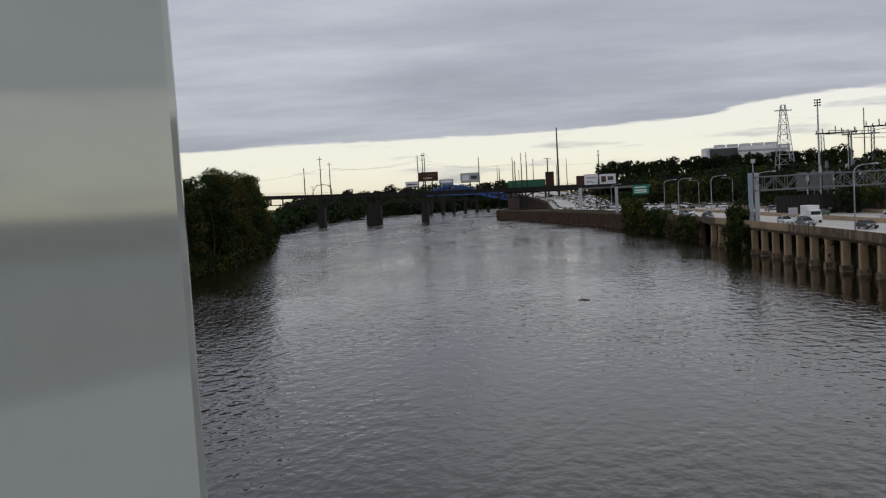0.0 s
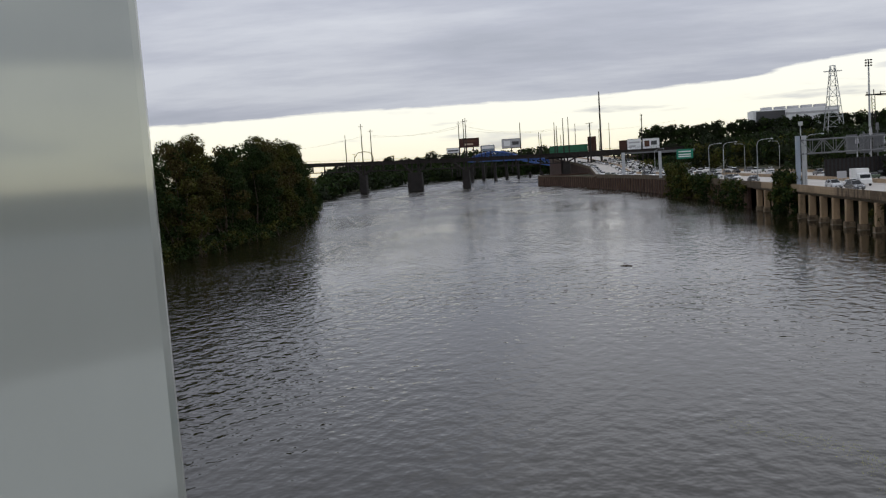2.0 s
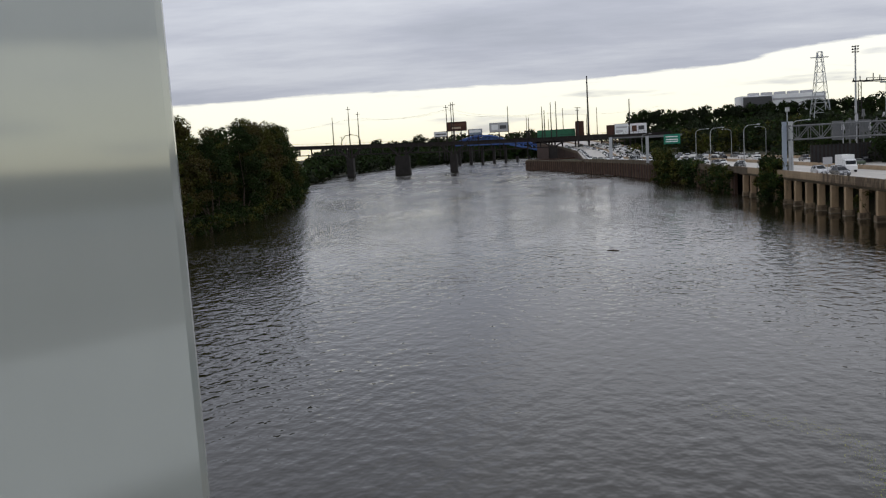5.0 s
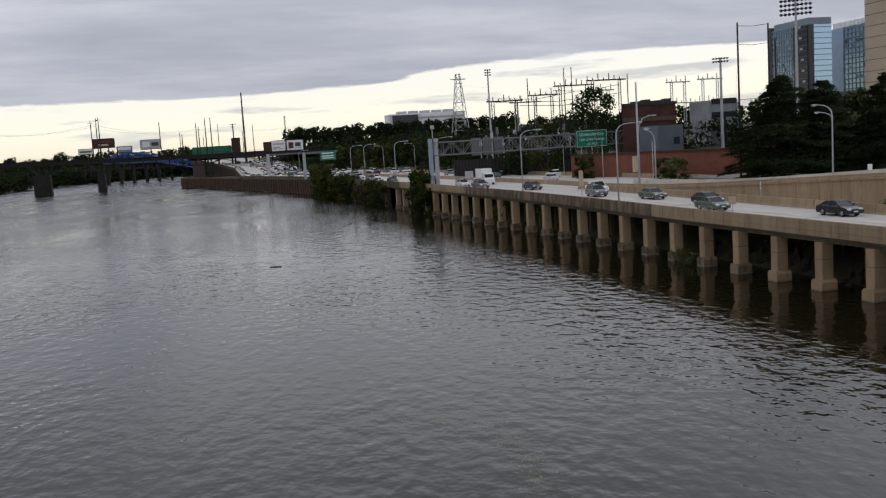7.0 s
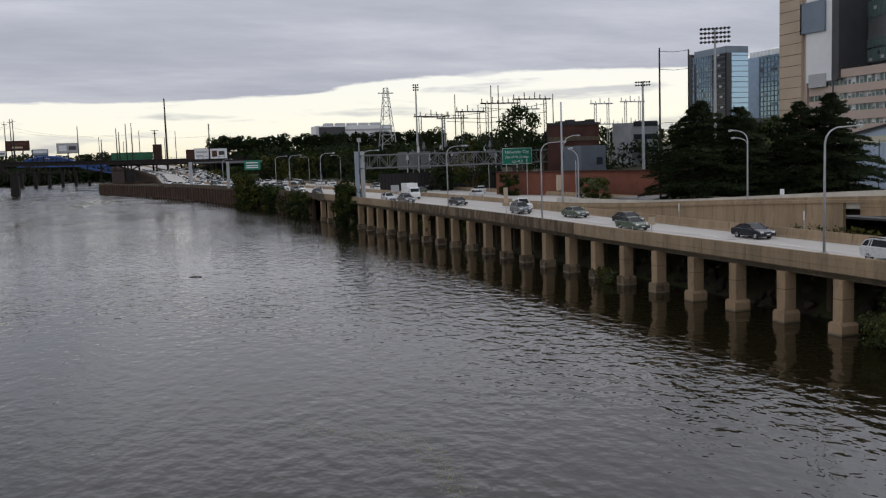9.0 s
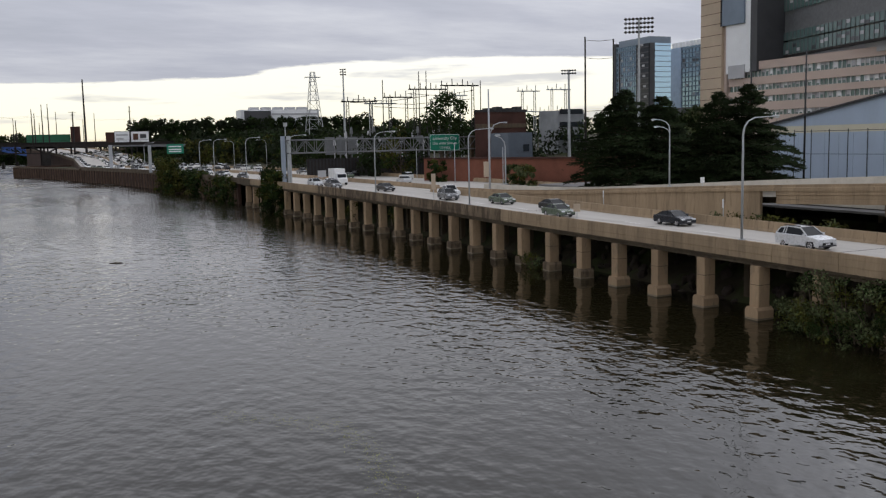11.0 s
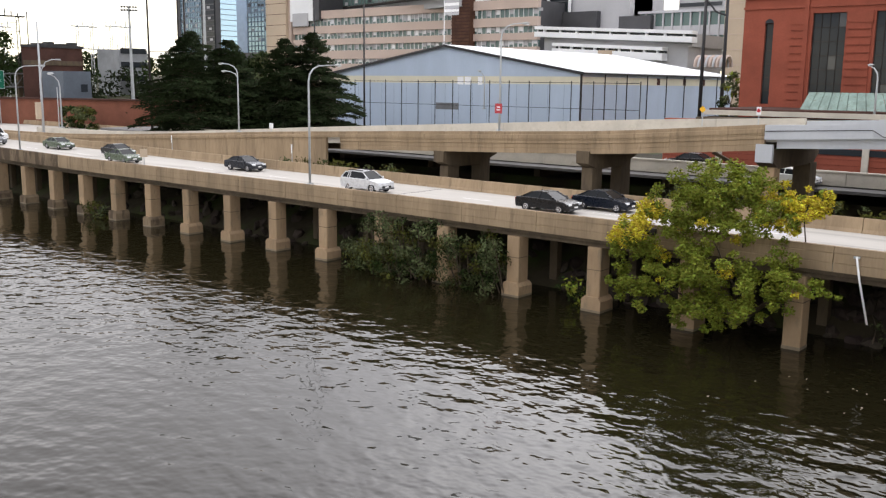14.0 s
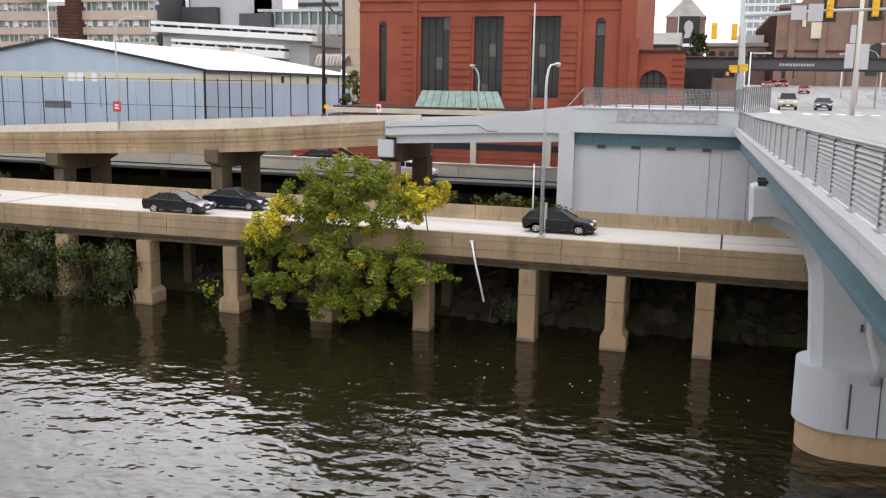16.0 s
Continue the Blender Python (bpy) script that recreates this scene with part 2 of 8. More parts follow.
GL_DARK = glass("dark_window_glass", (0.025, 0.03, 0.035), 0.06)
GL_DARK.node_tree.nodes["Principled BSDF"].inputs["Specular IOR Level"].default_value = 0.2
CAR_GLASS = glass("tinted_car_glass", (0.012, 0.014, 0.016), 0.08)
CAR_GLASS.node_tree.nodes["Principled BSDF"].inputs["Specular IOR Level"].default_value = 0.16
# lighter base puts pale reflections into the colour of scattered panes
GL_PALE = glass("pale_reflection_tint_glass", (0.05, 0.055, 0.06), 0.08)
COPPER = mat("green_copper", (0.22, 0.31, 0.27), 0.7, vary=0.2, big=0.9, small=4, stain=(0.13, 0.15, 0.12), spots=0.56)
GREEN_SIGN = mat("green_sign_sheet", (0.0, 0.20, 0.12), 0.5, vary=0.05, bump=0)
RED_SIGN = mat("red_sign_sheet", (0.45, 0.02, 0.03), 0.5, vary=0.05, bump=0)
WHITE = mat("white_paint", (0.80, 0.80, 0.80), 0.6, vary=0.04, bump=0)
YELLOW = mat("yellow_paint", (0.75, 0.42, 0.02), 0.5, vary=0.06, bump=0)
BLUE_STEEL = mat("blue_bridge_paint", (0.03, 0.09, 0.30), 0.5, vary=0.15, bump=0.05)
HULL = mat("brown_timber_wall", (0.06, 0.034, 0.025), 0.9, vary=0.25, big=0.4, small=3, squash=(1, 1, 0.2))
HAZE_TREE = mat("far_trees", (0.022, 0.030, 0.014), 0.9, vary=0.25, big=0.05, small=0.6, bump=0, island=0.3)
TYRE = mat("tyre_rubber", (0.02, 0.02, 0.02), 0.85, vary=0.1, bump=0)
CHROME = mat("bright_metal", (0.6, 0.6, 0.62), 0.25, 0.9, vary=0.04, bump=0)
LAMP_W = mat("headlamp_lens", (0.75, 0.77, 0.80), 0.15, vary=0.03, bump=0)
LAMP_R = mat("tail_lamp_lens", (0.35, 0.01, 0.01), 0.2, vary=0.03, bump=0)
PYLON = mat("satin_grey_panel", (0.42, 0.44, 0.40), 0.05, 0.4, vary=0.03, big=0.8, small=14, bump=0.006, depth=0.01, squash=(1, 1, 0.3))
for k_ in [k_ for k_ in PYLON.node_tree.links if k_.to_socket.name == "Roughness" and k_.to_node.type == "BSDF_PRINCIPLED"]:
    PYLON.node_tree.links.remove(k_)
PYLON.node_tree.nodes["Principled BSDF"].inputs["Roughness"].default_value = 0.06

# river: murky, ruffled in patches
WATER = bpy.data.materials.new("murky_river_water")
WATER.use_nodes = True
n_, l_ = WATER.node_tree.nodes, WATER.node_tree.links
b_ = n_["Principled BSDF"]
b_.inputs["Base Color"].default_value = (0.0115, 0.0097, 0.0042, 1)
b_.inputs["Roughness"].default_value, b_.inputs["IOR"].default_value = 0.08, 1.33
g_ = n_.new("ShaderNodeNewGeometry")


def wave(scale, stretch, turn, detail=3.0):
    m_, t_ = n_.new("ShaderNodeMapping"), n_.new("ShaderNodeTexNoise")
    m_.inputs["Scale"].default_value, m_.inputs["Rotation"].default_value = stretch, (0, 0, turn)
    t_.inputs["Scale"].default_value, t_.inputs["Detail"].default_value = scale, detail
    t_.inputs["Roughness"].default_value = 0.55
    l_.new(g_.outputs["Position"], m_.inputs[0])
    l_.new(m_.outputs[0], t_.inputs["Vector"])
    return t_.outputs["Fac"]


def wm_(op, a, b):
    x_ = n_.new("ShaderNodeMath")
    x_.operation = op
    for i_, v_ in enumerate((a, b)):
        if isinstance(v_, (int, float)):
            x_.inputs[i_].default_value = v_
        else:
            l_.new(v_, x_.inputs[i_])
    return x_.outputs[0]


ruffle = n_.new("ShaderNodeMapRange")
ruffle.inputs["From Min"].default_value, ruffle.inputs["From Max"].default_value = 0.35, 0.65
ruffle.inputs["To Min"].default_value, ruffle.inputs["To Max"].default_value = 0.55, 1.15
l_.new(wave(0.02, (1, 2.2, 1), 0.3, 2), ruffle.inputs[0])
swell = wm_("MULTIPLY", wave(0.7, (0.8, 1.1, 1), 0.45, 1.0), 0.17)
chop = wm_("MULTIPLY", wave(1.7, (0.9, 1.1, 1), 0.25, 1.2), 0.075)
calm = n_.new("ShaderNodeMapRange")
calm.inputs["From Min"].default_value, calm.inputs["From Max"].default_value = -160, -20
calm.inputs["To Min"].default_value, calm.inputs["To Max"].default_value = 0.52, 1.0
sx_ = n_.new("ShaderNodeSeparateXYZ")
l_.new(g_.outputs["Position"], sx_.inputs[0])
l_.new(sx_.outputs[0], calm.inputs[0])
wind = n_.new("ShaderNodeMapRange")  # finer wind ripple down the open river
wind.inputs["From Min"].default_value, wind.inputs["From Max"].default_value = -330, -90
wind.inputs["To Min"].default_value, wind.inputs["To Max"].default_value = 0.24, 0.06
l_.new(sx_.outputs[0], wind.inputs[0])
lee = n_.new("ShaderNodeMapRange")  # smoother in the lee of the bank
lee.inputs["From Min"].default_value, lee.inputs["From Max"].default_value = -15, -8
lee.inputs["To Min"].default_value, lee.inputs["To Max"].default_value = 1.0, 0.35
l_.new(sx_.outputs[1], lee.inputs[0])
gust = n_.new("ShaderNodeMapRange")  # streaks of calmer and rougher water
gust.inputs["From Min"].default_value, gust.inputs["From Max"].default_value = 0.38, 0.62
gust.inputs["To Min"].default_value, gust.inputs["To Max"].default_value = 0.5, 1.25
l_.new(wave(0.05, (0.35, 1.0, 1), -0.35, 3), gust.inputs[0])
l_.new(wm_("MULTIPLY", wind.outputs[0], gust.outputs[0]), b_.inputs["Roughness"])
eddy = n_.new("ShaderNodeMapRange")  # choppier where the current runs along the east bank
eddy.inputs["From Min"].default_value, eddy.inputs["From Max"].default_value = -108, -78
eddy.inputs["To Min"].default_value, eddy.inputs["To Max"].default_value = 3.0, 1.0
l_.new(sx_.outputs[1], eddy.inputs[0])
height = wm_("MULTIPLY", wm_("MULTIPLY", wm_("ADD", swell, chop), wm_("MULTIPLY", ruffle.outputs[0], eddy.outputs[0])), wm_("MULTIPLY", calm.outputs[0], lee.outputs[0]))
bump_ = n_.new("ShaderNodeBump")
bump_.inputs["Strength"].default_value, bump_.inputs["Distance"].default_value = 1.0, 1.0
l_.new(height, bump_.inputs["Height"])
l_.new(bump_.outputs[0], b_.inputs["Normal"])


# ---- mesh helpers ----
def box(bm, x0, y0, z0, x1, y1, z1, bevel=0.0):
    vs = [bm.verts.new((x, y, z)) for x in (x0, x1) for y in (y0, y1) for z in (z0, z1)]
    fs = [bm.faces.new([vs[i] for i in f]) for f in ((0, 1, 3, 2), (4, 6, 7, 5), (0, 4, 5, 1), (2, 3, 7, 6), (0, 2, 6, 4), (1, 5, 7, 3))]
    if bevel:
        es = list({e for f in fs for e in f.edges})
        bmesh.ops.bevel(bm, geom=es, offset=bevel, segments=2, affect="EDGES", profile=0.6)
    return bm


def prism(bm, pts, axis, a, b):
    """A closed outline of (p, q) pushed from a to b along an axis."""
    put = {"x": lambda p, q, s: (s, p, q), "y": lambda p, q, s: (p, s, q), "z": lambda p, q, s: (p, q, s)}[axis]
    r0, r1 = ([bm.verts.new(put(p, q, s)) for p, q in pts] for s in (a, b))
    k = len(pts)
    for i in range(k):
        bm.faces.new((r0[i], r0[(i + 1) % k], r1[(i + 1) % k], r1[i]))
    bm.faces.new(r0[::-1])
    bm.faces.new(r1)
    return bm


def tube(bm, pts, radii, sides=8):
    """A round bar through points, with a radius at each."""
    pts = [Vector(p) for p in pts]
    if isinstance(radii, (int, float)):
        radii = [radii] * len(pts)
    rings = []
    for i, p in enumerate(pts):
        d = (pts[min(i + 1, len(pts) - 1)] - pts[max(i - 1, 0)]).normalized()
        a = d.orthogonal().normalized()
        c = d.cross(a)
        rings.append([bm.verts.new(p + radii[i] * (math.cos(2 * math.pi * k / sides) * a + math.sin(2 * math.pi * k / sides) * c)) for k in range(sides)])
    for r, s in zip(rings, rings[1:]):
        # keep the rings from twisting
        off = min(range(sides), key=lambda o: sum((r[k].co - s[(k + o) % sides].co).length for k in range(0, sides, 2)))
        for k in range(sides):
            bm.faces.new((r[k], r[(k + 1) % sides], s[(k + 1 + off) % sides], s[(k + off) % sides]))
    bm.faces.new(rings[0][::-1])
    bm.faces.new(rings[-1])
    return bm


def mesh_of(bm, name, material, smooth=False):
    bmesh.ops.recalc_face_normals(bm, faces=bm.faces)
    me = bpy.data.meshes.new(name)
    bm.to_mesh(me)
    bm.free()
    for m in material if isinstance(material, (list, tuple)) else [material]:
        me.materials.append(m)
    if smooth:
        me.polygons.foreach_set("use_smooth", [True] * len(me.polygons))
    return me


def part(name, bm, material, parent, label="", loc=(0, 0, 0), smooth=False, kind=""):
    me = bm if isinstance(bm, bpy.types.Mesh) else mesh_of(bm, name, material, smooth)
    ob = new(name, me)
    ob.parent, ob.location = parent, loc
    return tagged(ob, label, kind=kind)


def thing(name, label, category, loc=(0, 0, 0), turn=0.0, group="", kind=""):
    ob = new(name)
    ob.location, ob.rotation_euler = loc, (0, 0, radians(turn))
    return tagged(ob, label, category, group, kind)


def BM():
    return bmesh.new()


def bx(*a, **k):
    return box(bmesh.new(), *a, **k)

# ---- plan of the banks ----
EDGE_X = [-2500, -760, -640, -600, -580, -565, -476, -401, -343, -286, -224, -180, -150, -120, -90, 60, 2500]
EDGE_Y = [-60, -46, -38, -42, -64, -67, -42, -26, -15, -10, -6, -4, -2.2, -0.6, 0, 0, 0]
EAST_X = [-2500, -1110, -640, -484, -302, -272, -205, -160, -60, 200, 2500]
EAST_Y = [-300, -232, -204, -176, -136, -128, -121, -121, -124, -130, -130]


def edge(x):
    return float(sum(np.interp(x + d, EDGE_X, EDGE_Y) for d in (-18, -9, 0, 9, 18)) / 5)


def east(x):
    return float(sum(np.interp(x + d, EAST_X, EAST_Y) for d in (-20, 0, 20)) / 3)


def road_z(x):
    return float(np.interp(x, [-760, -710, -660, -600, -540, -470, -180, -140, -90, 60], [16, 15.2, 13.2, 10.4, 8.0, 6.05, 5.95, 5.8, 5.35, 5.3]))


def road_y(x):
    """Near side of the highway: it leaves the river wall and climbs past the railway."""
    if x > -436:
        return edge(x)
    return float(np.interp(x, [-760, -700, -620, -560, -500, -436], [-60, -52, -40, -33, -33, edge(-436)]))


def ground_z(x, y):
    w, e = y - edge(x), east(x) - y
    if x < -1150:
        river_end = min(1.0, (-1150 - x) / 60)
    else:
        river_end = 0.0
    z = -2.5
    if w > 0:
        z = float(np.interp(w, [1.5, 5, 12, 40, 70, 140, 400, 900], [-1.5, 1.2, 4.6, 4.7, 6.5, 7.5, 9, 16]))
        if x > -90:
            pit = min(1.0, (x + 90) / 14)
            z -= pit * float(np.interp(w, [15.5, 17, 28.5, 30.5], [0, 3.6, 3.6, 0]))
        if x < -230:
            z = float(np.interp(w, [6, 10, 40, 70, 150, 300, 900], [-1.5, 4.9, 5.0, 7, 13, 17, 20]))
    elif e > 0:
        z = float(np.interp(e, [0, 4, 14, 60, 900], [-0.6, 0.8, 4.0, 6.0, 8.0]))
    return z * (1 - river_end) + max(z, 4.0) * river_end


def sheet(name, xs, ys, zf, material, label, category):
    vs = [(x, y, zf(x, y)) for x in xs for y in ys]
    k = len(ys)
    fs = [(i * k + j, (i + 1) * k + j, (i + 1) * k + j + 1, i * k + j + 1) for i in range(len(xs) - 1) for j in range(k - 1)]
    me = bpy.data.meshes.new(name)
    me.from_pydata(vs, [], fs)
    me.materials.append(material)
    me.polygons.foreach_set("use_smooth", [True] * len(me.polygons))
    return tagged(new(name, me), label, category, kind="structure")


gx = sorted({*np.linspace(-4000, -1000, 13), *np.linspace(-1000, -220, 66), *np.linspace(-220, 80, 101), *np.linspace(80, 2500, 12)})
gy = sorted({*np.linspace(-2500, -260, 10), *np.linspace(-260, -100, 33), *np.linspace(-100, -20, 6), *np.linspace(-20, 90, 90), *np.linspace(90, 400, 16), *np.linspace(400, 3000, 10)})
sheet("ground", gx, gy, ground_z, EARTH, "earth banks with patchy grass beside the river", "ground")
me = bpy.data.meshes.new("water")
me.from_pydata([(-3000, -600, 0.22), (1500, -600, 0.22), (1500, 12, 0.22), (-3000, 12, 0.22)], [], [(0, 1, 2, 3)])
me.materials.append(WATER)
tagged(new("water", me), "murky brown river with wind-ruffled ripples", "water", kind="structure")


# ---- highway viaduct ----
def run(xs, prof, zf, yf=edge):
    """A closed outline of (offset from the bank line, height over the road) drawn along the bank."""
    bm, rings = BM(), []
    for x in xs:
        y, z = yf(x), zf(x)
        rings.append([bm.verts.new((x, y + o, z + h)) for o, h in prof])
    k = len(prof)
    for r, s in zip(rings, rings[1:]):
        for i in range(k):
            bm.faces.new((r[i], r[(i + 1) % k], s[(i + 1) % k], s[i]))
    bm.faces.new(rings[0][::-1])
    bm.faces.new(rings[-1])
    return bm


PITCH, FIRST = 6.25, -9.6
PIER_X = [0.0, -4.7] + [FIRST - PITCH * k for k in range(34)]
near_xs = list(np.arange(36, -225, -6.25))
viaduct = thing("road_viaduct", "long weathered concrete highway viaduct on rows of piers in the river", "viaduct", kind="structure")
part("deck", run(near_xs, [(-0.25, 0), (16, 0), (16, -0.5), (-0.25, -0.5)], road_z), ROAD, viaduct, "pale worn concrete roadway")
part("edge_beam", run(near_xs, [(-0.30, -0.52), (0.5, -0.52), (0.5, -1.0), (-0.1, -1.0), (-0.1, -0.75), (-0.30, -0.70)], road_z), CONC_DK, viaduct, "dark concrete edge beam with stain patches")
for x0, x1 in zip(near_xs, near_xs[1:]):
    if x1 < -190:
        break
    part("parapet", run([x0 - 0.02, (x0 + x1) / 2, x1 + 0.02], [(-0.42, 0.85), (-0.12, 0.85), (-0.02, 0.3), (0.05, 0.004), (-0.36, 0.004), (-0.36, -0.1), (-0.40, -0.14), (-0.40, -0.5), (-0.44, -0.5), (-0.455, -0.06), (-0.425, -0.04), (-0.425, -0.015), (-0.46, 0.005), (-0.446, 0.47), (-0.415, 0.485), (-0.415, 0.505), (-0.442, 0.52)], road_z),
         CONC if x1 > -98 or x1 < -166 else CONC_STAIN, viaduct)
part("parapet", run([x for x in near_xs if x <= -182], [(-0.42, 0.85), (-0.12, 0.85), (0.05, 0.004), (-0.36, 0.004), (-0.40, -0.5), (-0.44, -0.5)], road_z), CONC, viaduct)


def barrier_y(x):
    return edge(x) + float(np.interp(x, [-140, -100, -60, 0, 40], [12.6, 12.2, 11.2, 10.7, 10.7]))


bar_xs = list(np.arange(33, -150, -6.1))
for x0, x1 in zip(bar_xs, bar_xs[1:]):
    part("median_barrier", run([x0 - 0.02, x1 + 0.02], [(0, 0.004), (0.12, 0.25), (0.2, 0.95), (0.42, 0.95), (0.5, 0.25), (0.62, 0.004)], road_z, barrier_y), CONC, viaduct)


def pier_mesh(top):
    c = BM()
    prism(c, [(-0.5, -0.55), (0.5, -0.55), (0.5, 0.6), (-0.5, 0.6)], "z", 0.2, top)
    bmesh.ops.bevel(c, geom=[e for e in c.edges if abs(e.verts[0].co.z - e.verts[1].co.z) > 1], offset=0.06, segments=1, affect="EDGES")
    return c


foot = BM()
box(foot, -0.7, -0.75, -2.5, 0.7, 0.8, 0.95)
prism(foot, [(-0.7, 0.95), (0.7, 0.95), (0.5, 1.2), (-0.5, 1.2)], "y", -0.75, 0.8)
FOOT_ME = mesh_of(foot, "footing", CONC_PIER)
FOOT_DK = FOOT_ME.copy()
FOOT_DK.materials[0] = CONC_STAIN
wet_ = BM()
box(wet_, -0.71, -0.76, -2.5, 0.71, 0.81, 0.36)
JOINT_ME = mesh_of(bx(-0.503, -0.553, 2.88, 0.503, 0.603, 2.92), "column_joint", CONC_DK)
WET_ME = mesh_of(wet_, "wet_band", CONC_WET)
wet2_ = BM()
box(wet2_, -0.51, -0.56, -2.5, 0.51, 0.61, 0.40)
WET2_ME = mesh_of(wet2_, "wet_band", CONC_WET)
COL_ME = {}
for i, x in enumerate(PIER_X):
    y, top = edge(x) + 0.15, round(road_z(x) - 1.0, 2)
    if top not in COL_ME:
        COL_ME[top] = mesh_of(pier_mesh(top), "column", CONC_PIER)
    p = part("pier", COL_ME[top], None, viaduct, loc=(x, y, 0))
    plain = i in (0, 2, 3)
    if x > -90:
        part("column_joint", JOINT_ME, None, p)
    if plain:
        part("wet_band", WET2_ME, None, p)
    else:
        part("footing", FOOT_ME if x > -75 else FOOT_DK, None, p)
        part("wet_band", WET_ME, None, p, "dark wet waterline band")
# second and third rows of columns under the road, their shade put into the dark colour
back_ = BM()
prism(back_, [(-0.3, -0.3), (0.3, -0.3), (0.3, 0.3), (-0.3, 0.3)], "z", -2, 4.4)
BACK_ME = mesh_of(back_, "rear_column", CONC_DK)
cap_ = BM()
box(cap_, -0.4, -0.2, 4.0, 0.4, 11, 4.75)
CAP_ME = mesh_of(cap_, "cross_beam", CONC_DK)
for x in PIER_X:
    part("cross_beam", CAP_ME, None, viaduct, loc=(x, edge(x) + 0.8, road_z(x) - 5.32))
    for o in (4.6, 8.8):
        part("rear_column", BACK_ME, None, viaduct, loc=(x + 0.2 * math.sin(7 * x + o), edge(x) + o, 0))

# far reach of the highway behind the bushes
far_xs = list(np.arange(-212, -770, -12))
road = thing("road", "pale concrete motorway curving along the river bank", "road", kind="structure")
part("carriageway", run(list(np.arange(-100, -212, -8)) + far_xs, [(15.8, -0.03), (40, -0.03), (40, -0.6), (15.8, -0.6)], road_z, road_y), ROAD, road)
part("carriageway", run(far_xs, [(-0.3, -0.01), (15.8, -0.01), (15.8, -0.6), (-0.3, -0.6)], road_z, road_y), ROAD, road)
part("kerb_wall", run(far_xs, [(-0.5, 0.8), (-0.2, 0.8), (-0.1, 0.01), (-0.1, -0.7), (-0.5, -0.7)], road_z, road_y), CONC_DK, road)
part("median_barrier", run(list(np.arange(-150, -212, -8)) + far_xs, [(17.0, 0), (17.15, 0.8), (17.45, 0.8), (17.6, 0)], road_z, road_y), CONC, road)
part("edge_barrier", run(list(np.arange(-125, -212, -8)) + far_xs, [(36.0, 0), (36.15, 0.8), (36.45, 0.8), (36.6, 0)], road_z, road_y), CONC, road)
wall_xs = [x for x in far_xs[1:] if x > -576]
part("timber_wall", run(wall_xs, [(-0.3, 5.3), (0.4, 5.3), (0.4, -3), (-0.3, -3)], lambda x: 0), HULL, road, "brown timber pile wall")
part("wall_coping", run([x for x in wall_xs if x < -430], [(-0.6, 6.1), (0.5, 6.1), (0.5, 5.3), (-0.6, 5.3)], lambda x: 0), CONC_DK, road)
part("wall_return", bx(-573, edge(-572), -3, -571, -30, 5.9), HULL, road)
part("retaining_wall", run([x for x in far_xs if x < -424], [(-0.28, -0.7), (0.4, -0.7), (0.4, -13), (-0.28, -13)], road_z, road_y), HULL, road)
PILE = mesh_of(bx(-0.24, -0.3, -2, 0.24, 0.3, 4.9), "pile", mat("brown_timber_pile", (0.15, 0.1, 0.07), 0.9, vary=0.2, big=0.5, small=4, rnd=0.1))
for x in np.arange(-226, -572, -4.0):
    part("pile", PILE, None, road, loc=(x, edge(x) - 0.45, 0.4))


# ---- slip ramp up to the bridge ----
def ramp_z(x):
    """Top of the ramp's parapet."""
    return float(np.interp(x, [-150, -125, -110, -93, -79, -59, -37, -20, -10], [6.45, 6.75, 7.3, 8.3, 9.15, 10.2, 11.4, 12.05, 12.9]))


def ramp_y(x):
    return float(np.interp(x, [-150, -110, -70, -20, 0], [15.0, 15.2, 15.5, 15.5, 15.5]))


def ramp_n(x):
    """Top of the lower, river-side parapet."""
    return ramp_z(x) - float(np.interp(x, [-110, -71, -59, -46, -37, -28, -21], [0, 0.3, 0.4, 0.6, 0.7, 0.35, 0.05]))


ramp = thing("slip_ramp", "weathered concrete slip ramp on hammerhead columns above the highway", "ramp", kind="structure")
def ramp_run(xs, prof):
    return run(xs, prof, ramp_z, ramp_y)


seg = list(np.arange(-24.2, -152, -7.3))
RP = [(0, 0), (0.3, 0), (0.36, -0.6), (-0.12, -0.6), (-0.12, -0.30), (0, -0.26)]
for x0, x1 in zip(seg, seg[1:]):
    part("parapet", run([x0 - 0.015, (x0 + x1) / 2, x1 + 0.015], RP, ramp_n, ramp_y), CONC, ramp)
part("deck", run(seg, [(0.36, -0.605), (8.2, -0.905), (8.2, -1.3), (0.36, -1.2)], ramp_n, ramp_y), ROAD, ramp)
for x0, x1 in zip(seg, seg[1:]):
    if x1 > -69:
        part("edge_beam", run([x0 - 0.01, (x0 + x1) / 2, x1 + 0.01], [(-0.06, -0.604), (0.36, -0.604), (0.36, -1.85), (0.02, -1.85), (0.02, -1.46), (0.05, -1.44), (0.05, -1.42), (0.02, -1.40), (0.02, -1.05), (-0.06, -1.0), (-0.06, -0.82), (-0.03, -0.80), (-0.03, -0.78), (-0.06, -0.76)], ramp_n, ramp_y), CONC, ramp)
part("retaining_wall", run([-70.2] + [s for s in seg if s < -71], [(0.02, -0.604), (0.36, -0.604), (0.36, -6), (0.02, -6)], ramp_n, ramp_y), CONC, ramp)
for x0, x1 in zip(seg, seg[1:]):
    part("parapet", run([x0 - 0.015, x1 + 0.015], [(8.2, 0.08), (8.5, 0.08), (8.5, -1.9), (8.14, -1.9)], ramp_z, ramp_y), CONC_PALE, ramp)
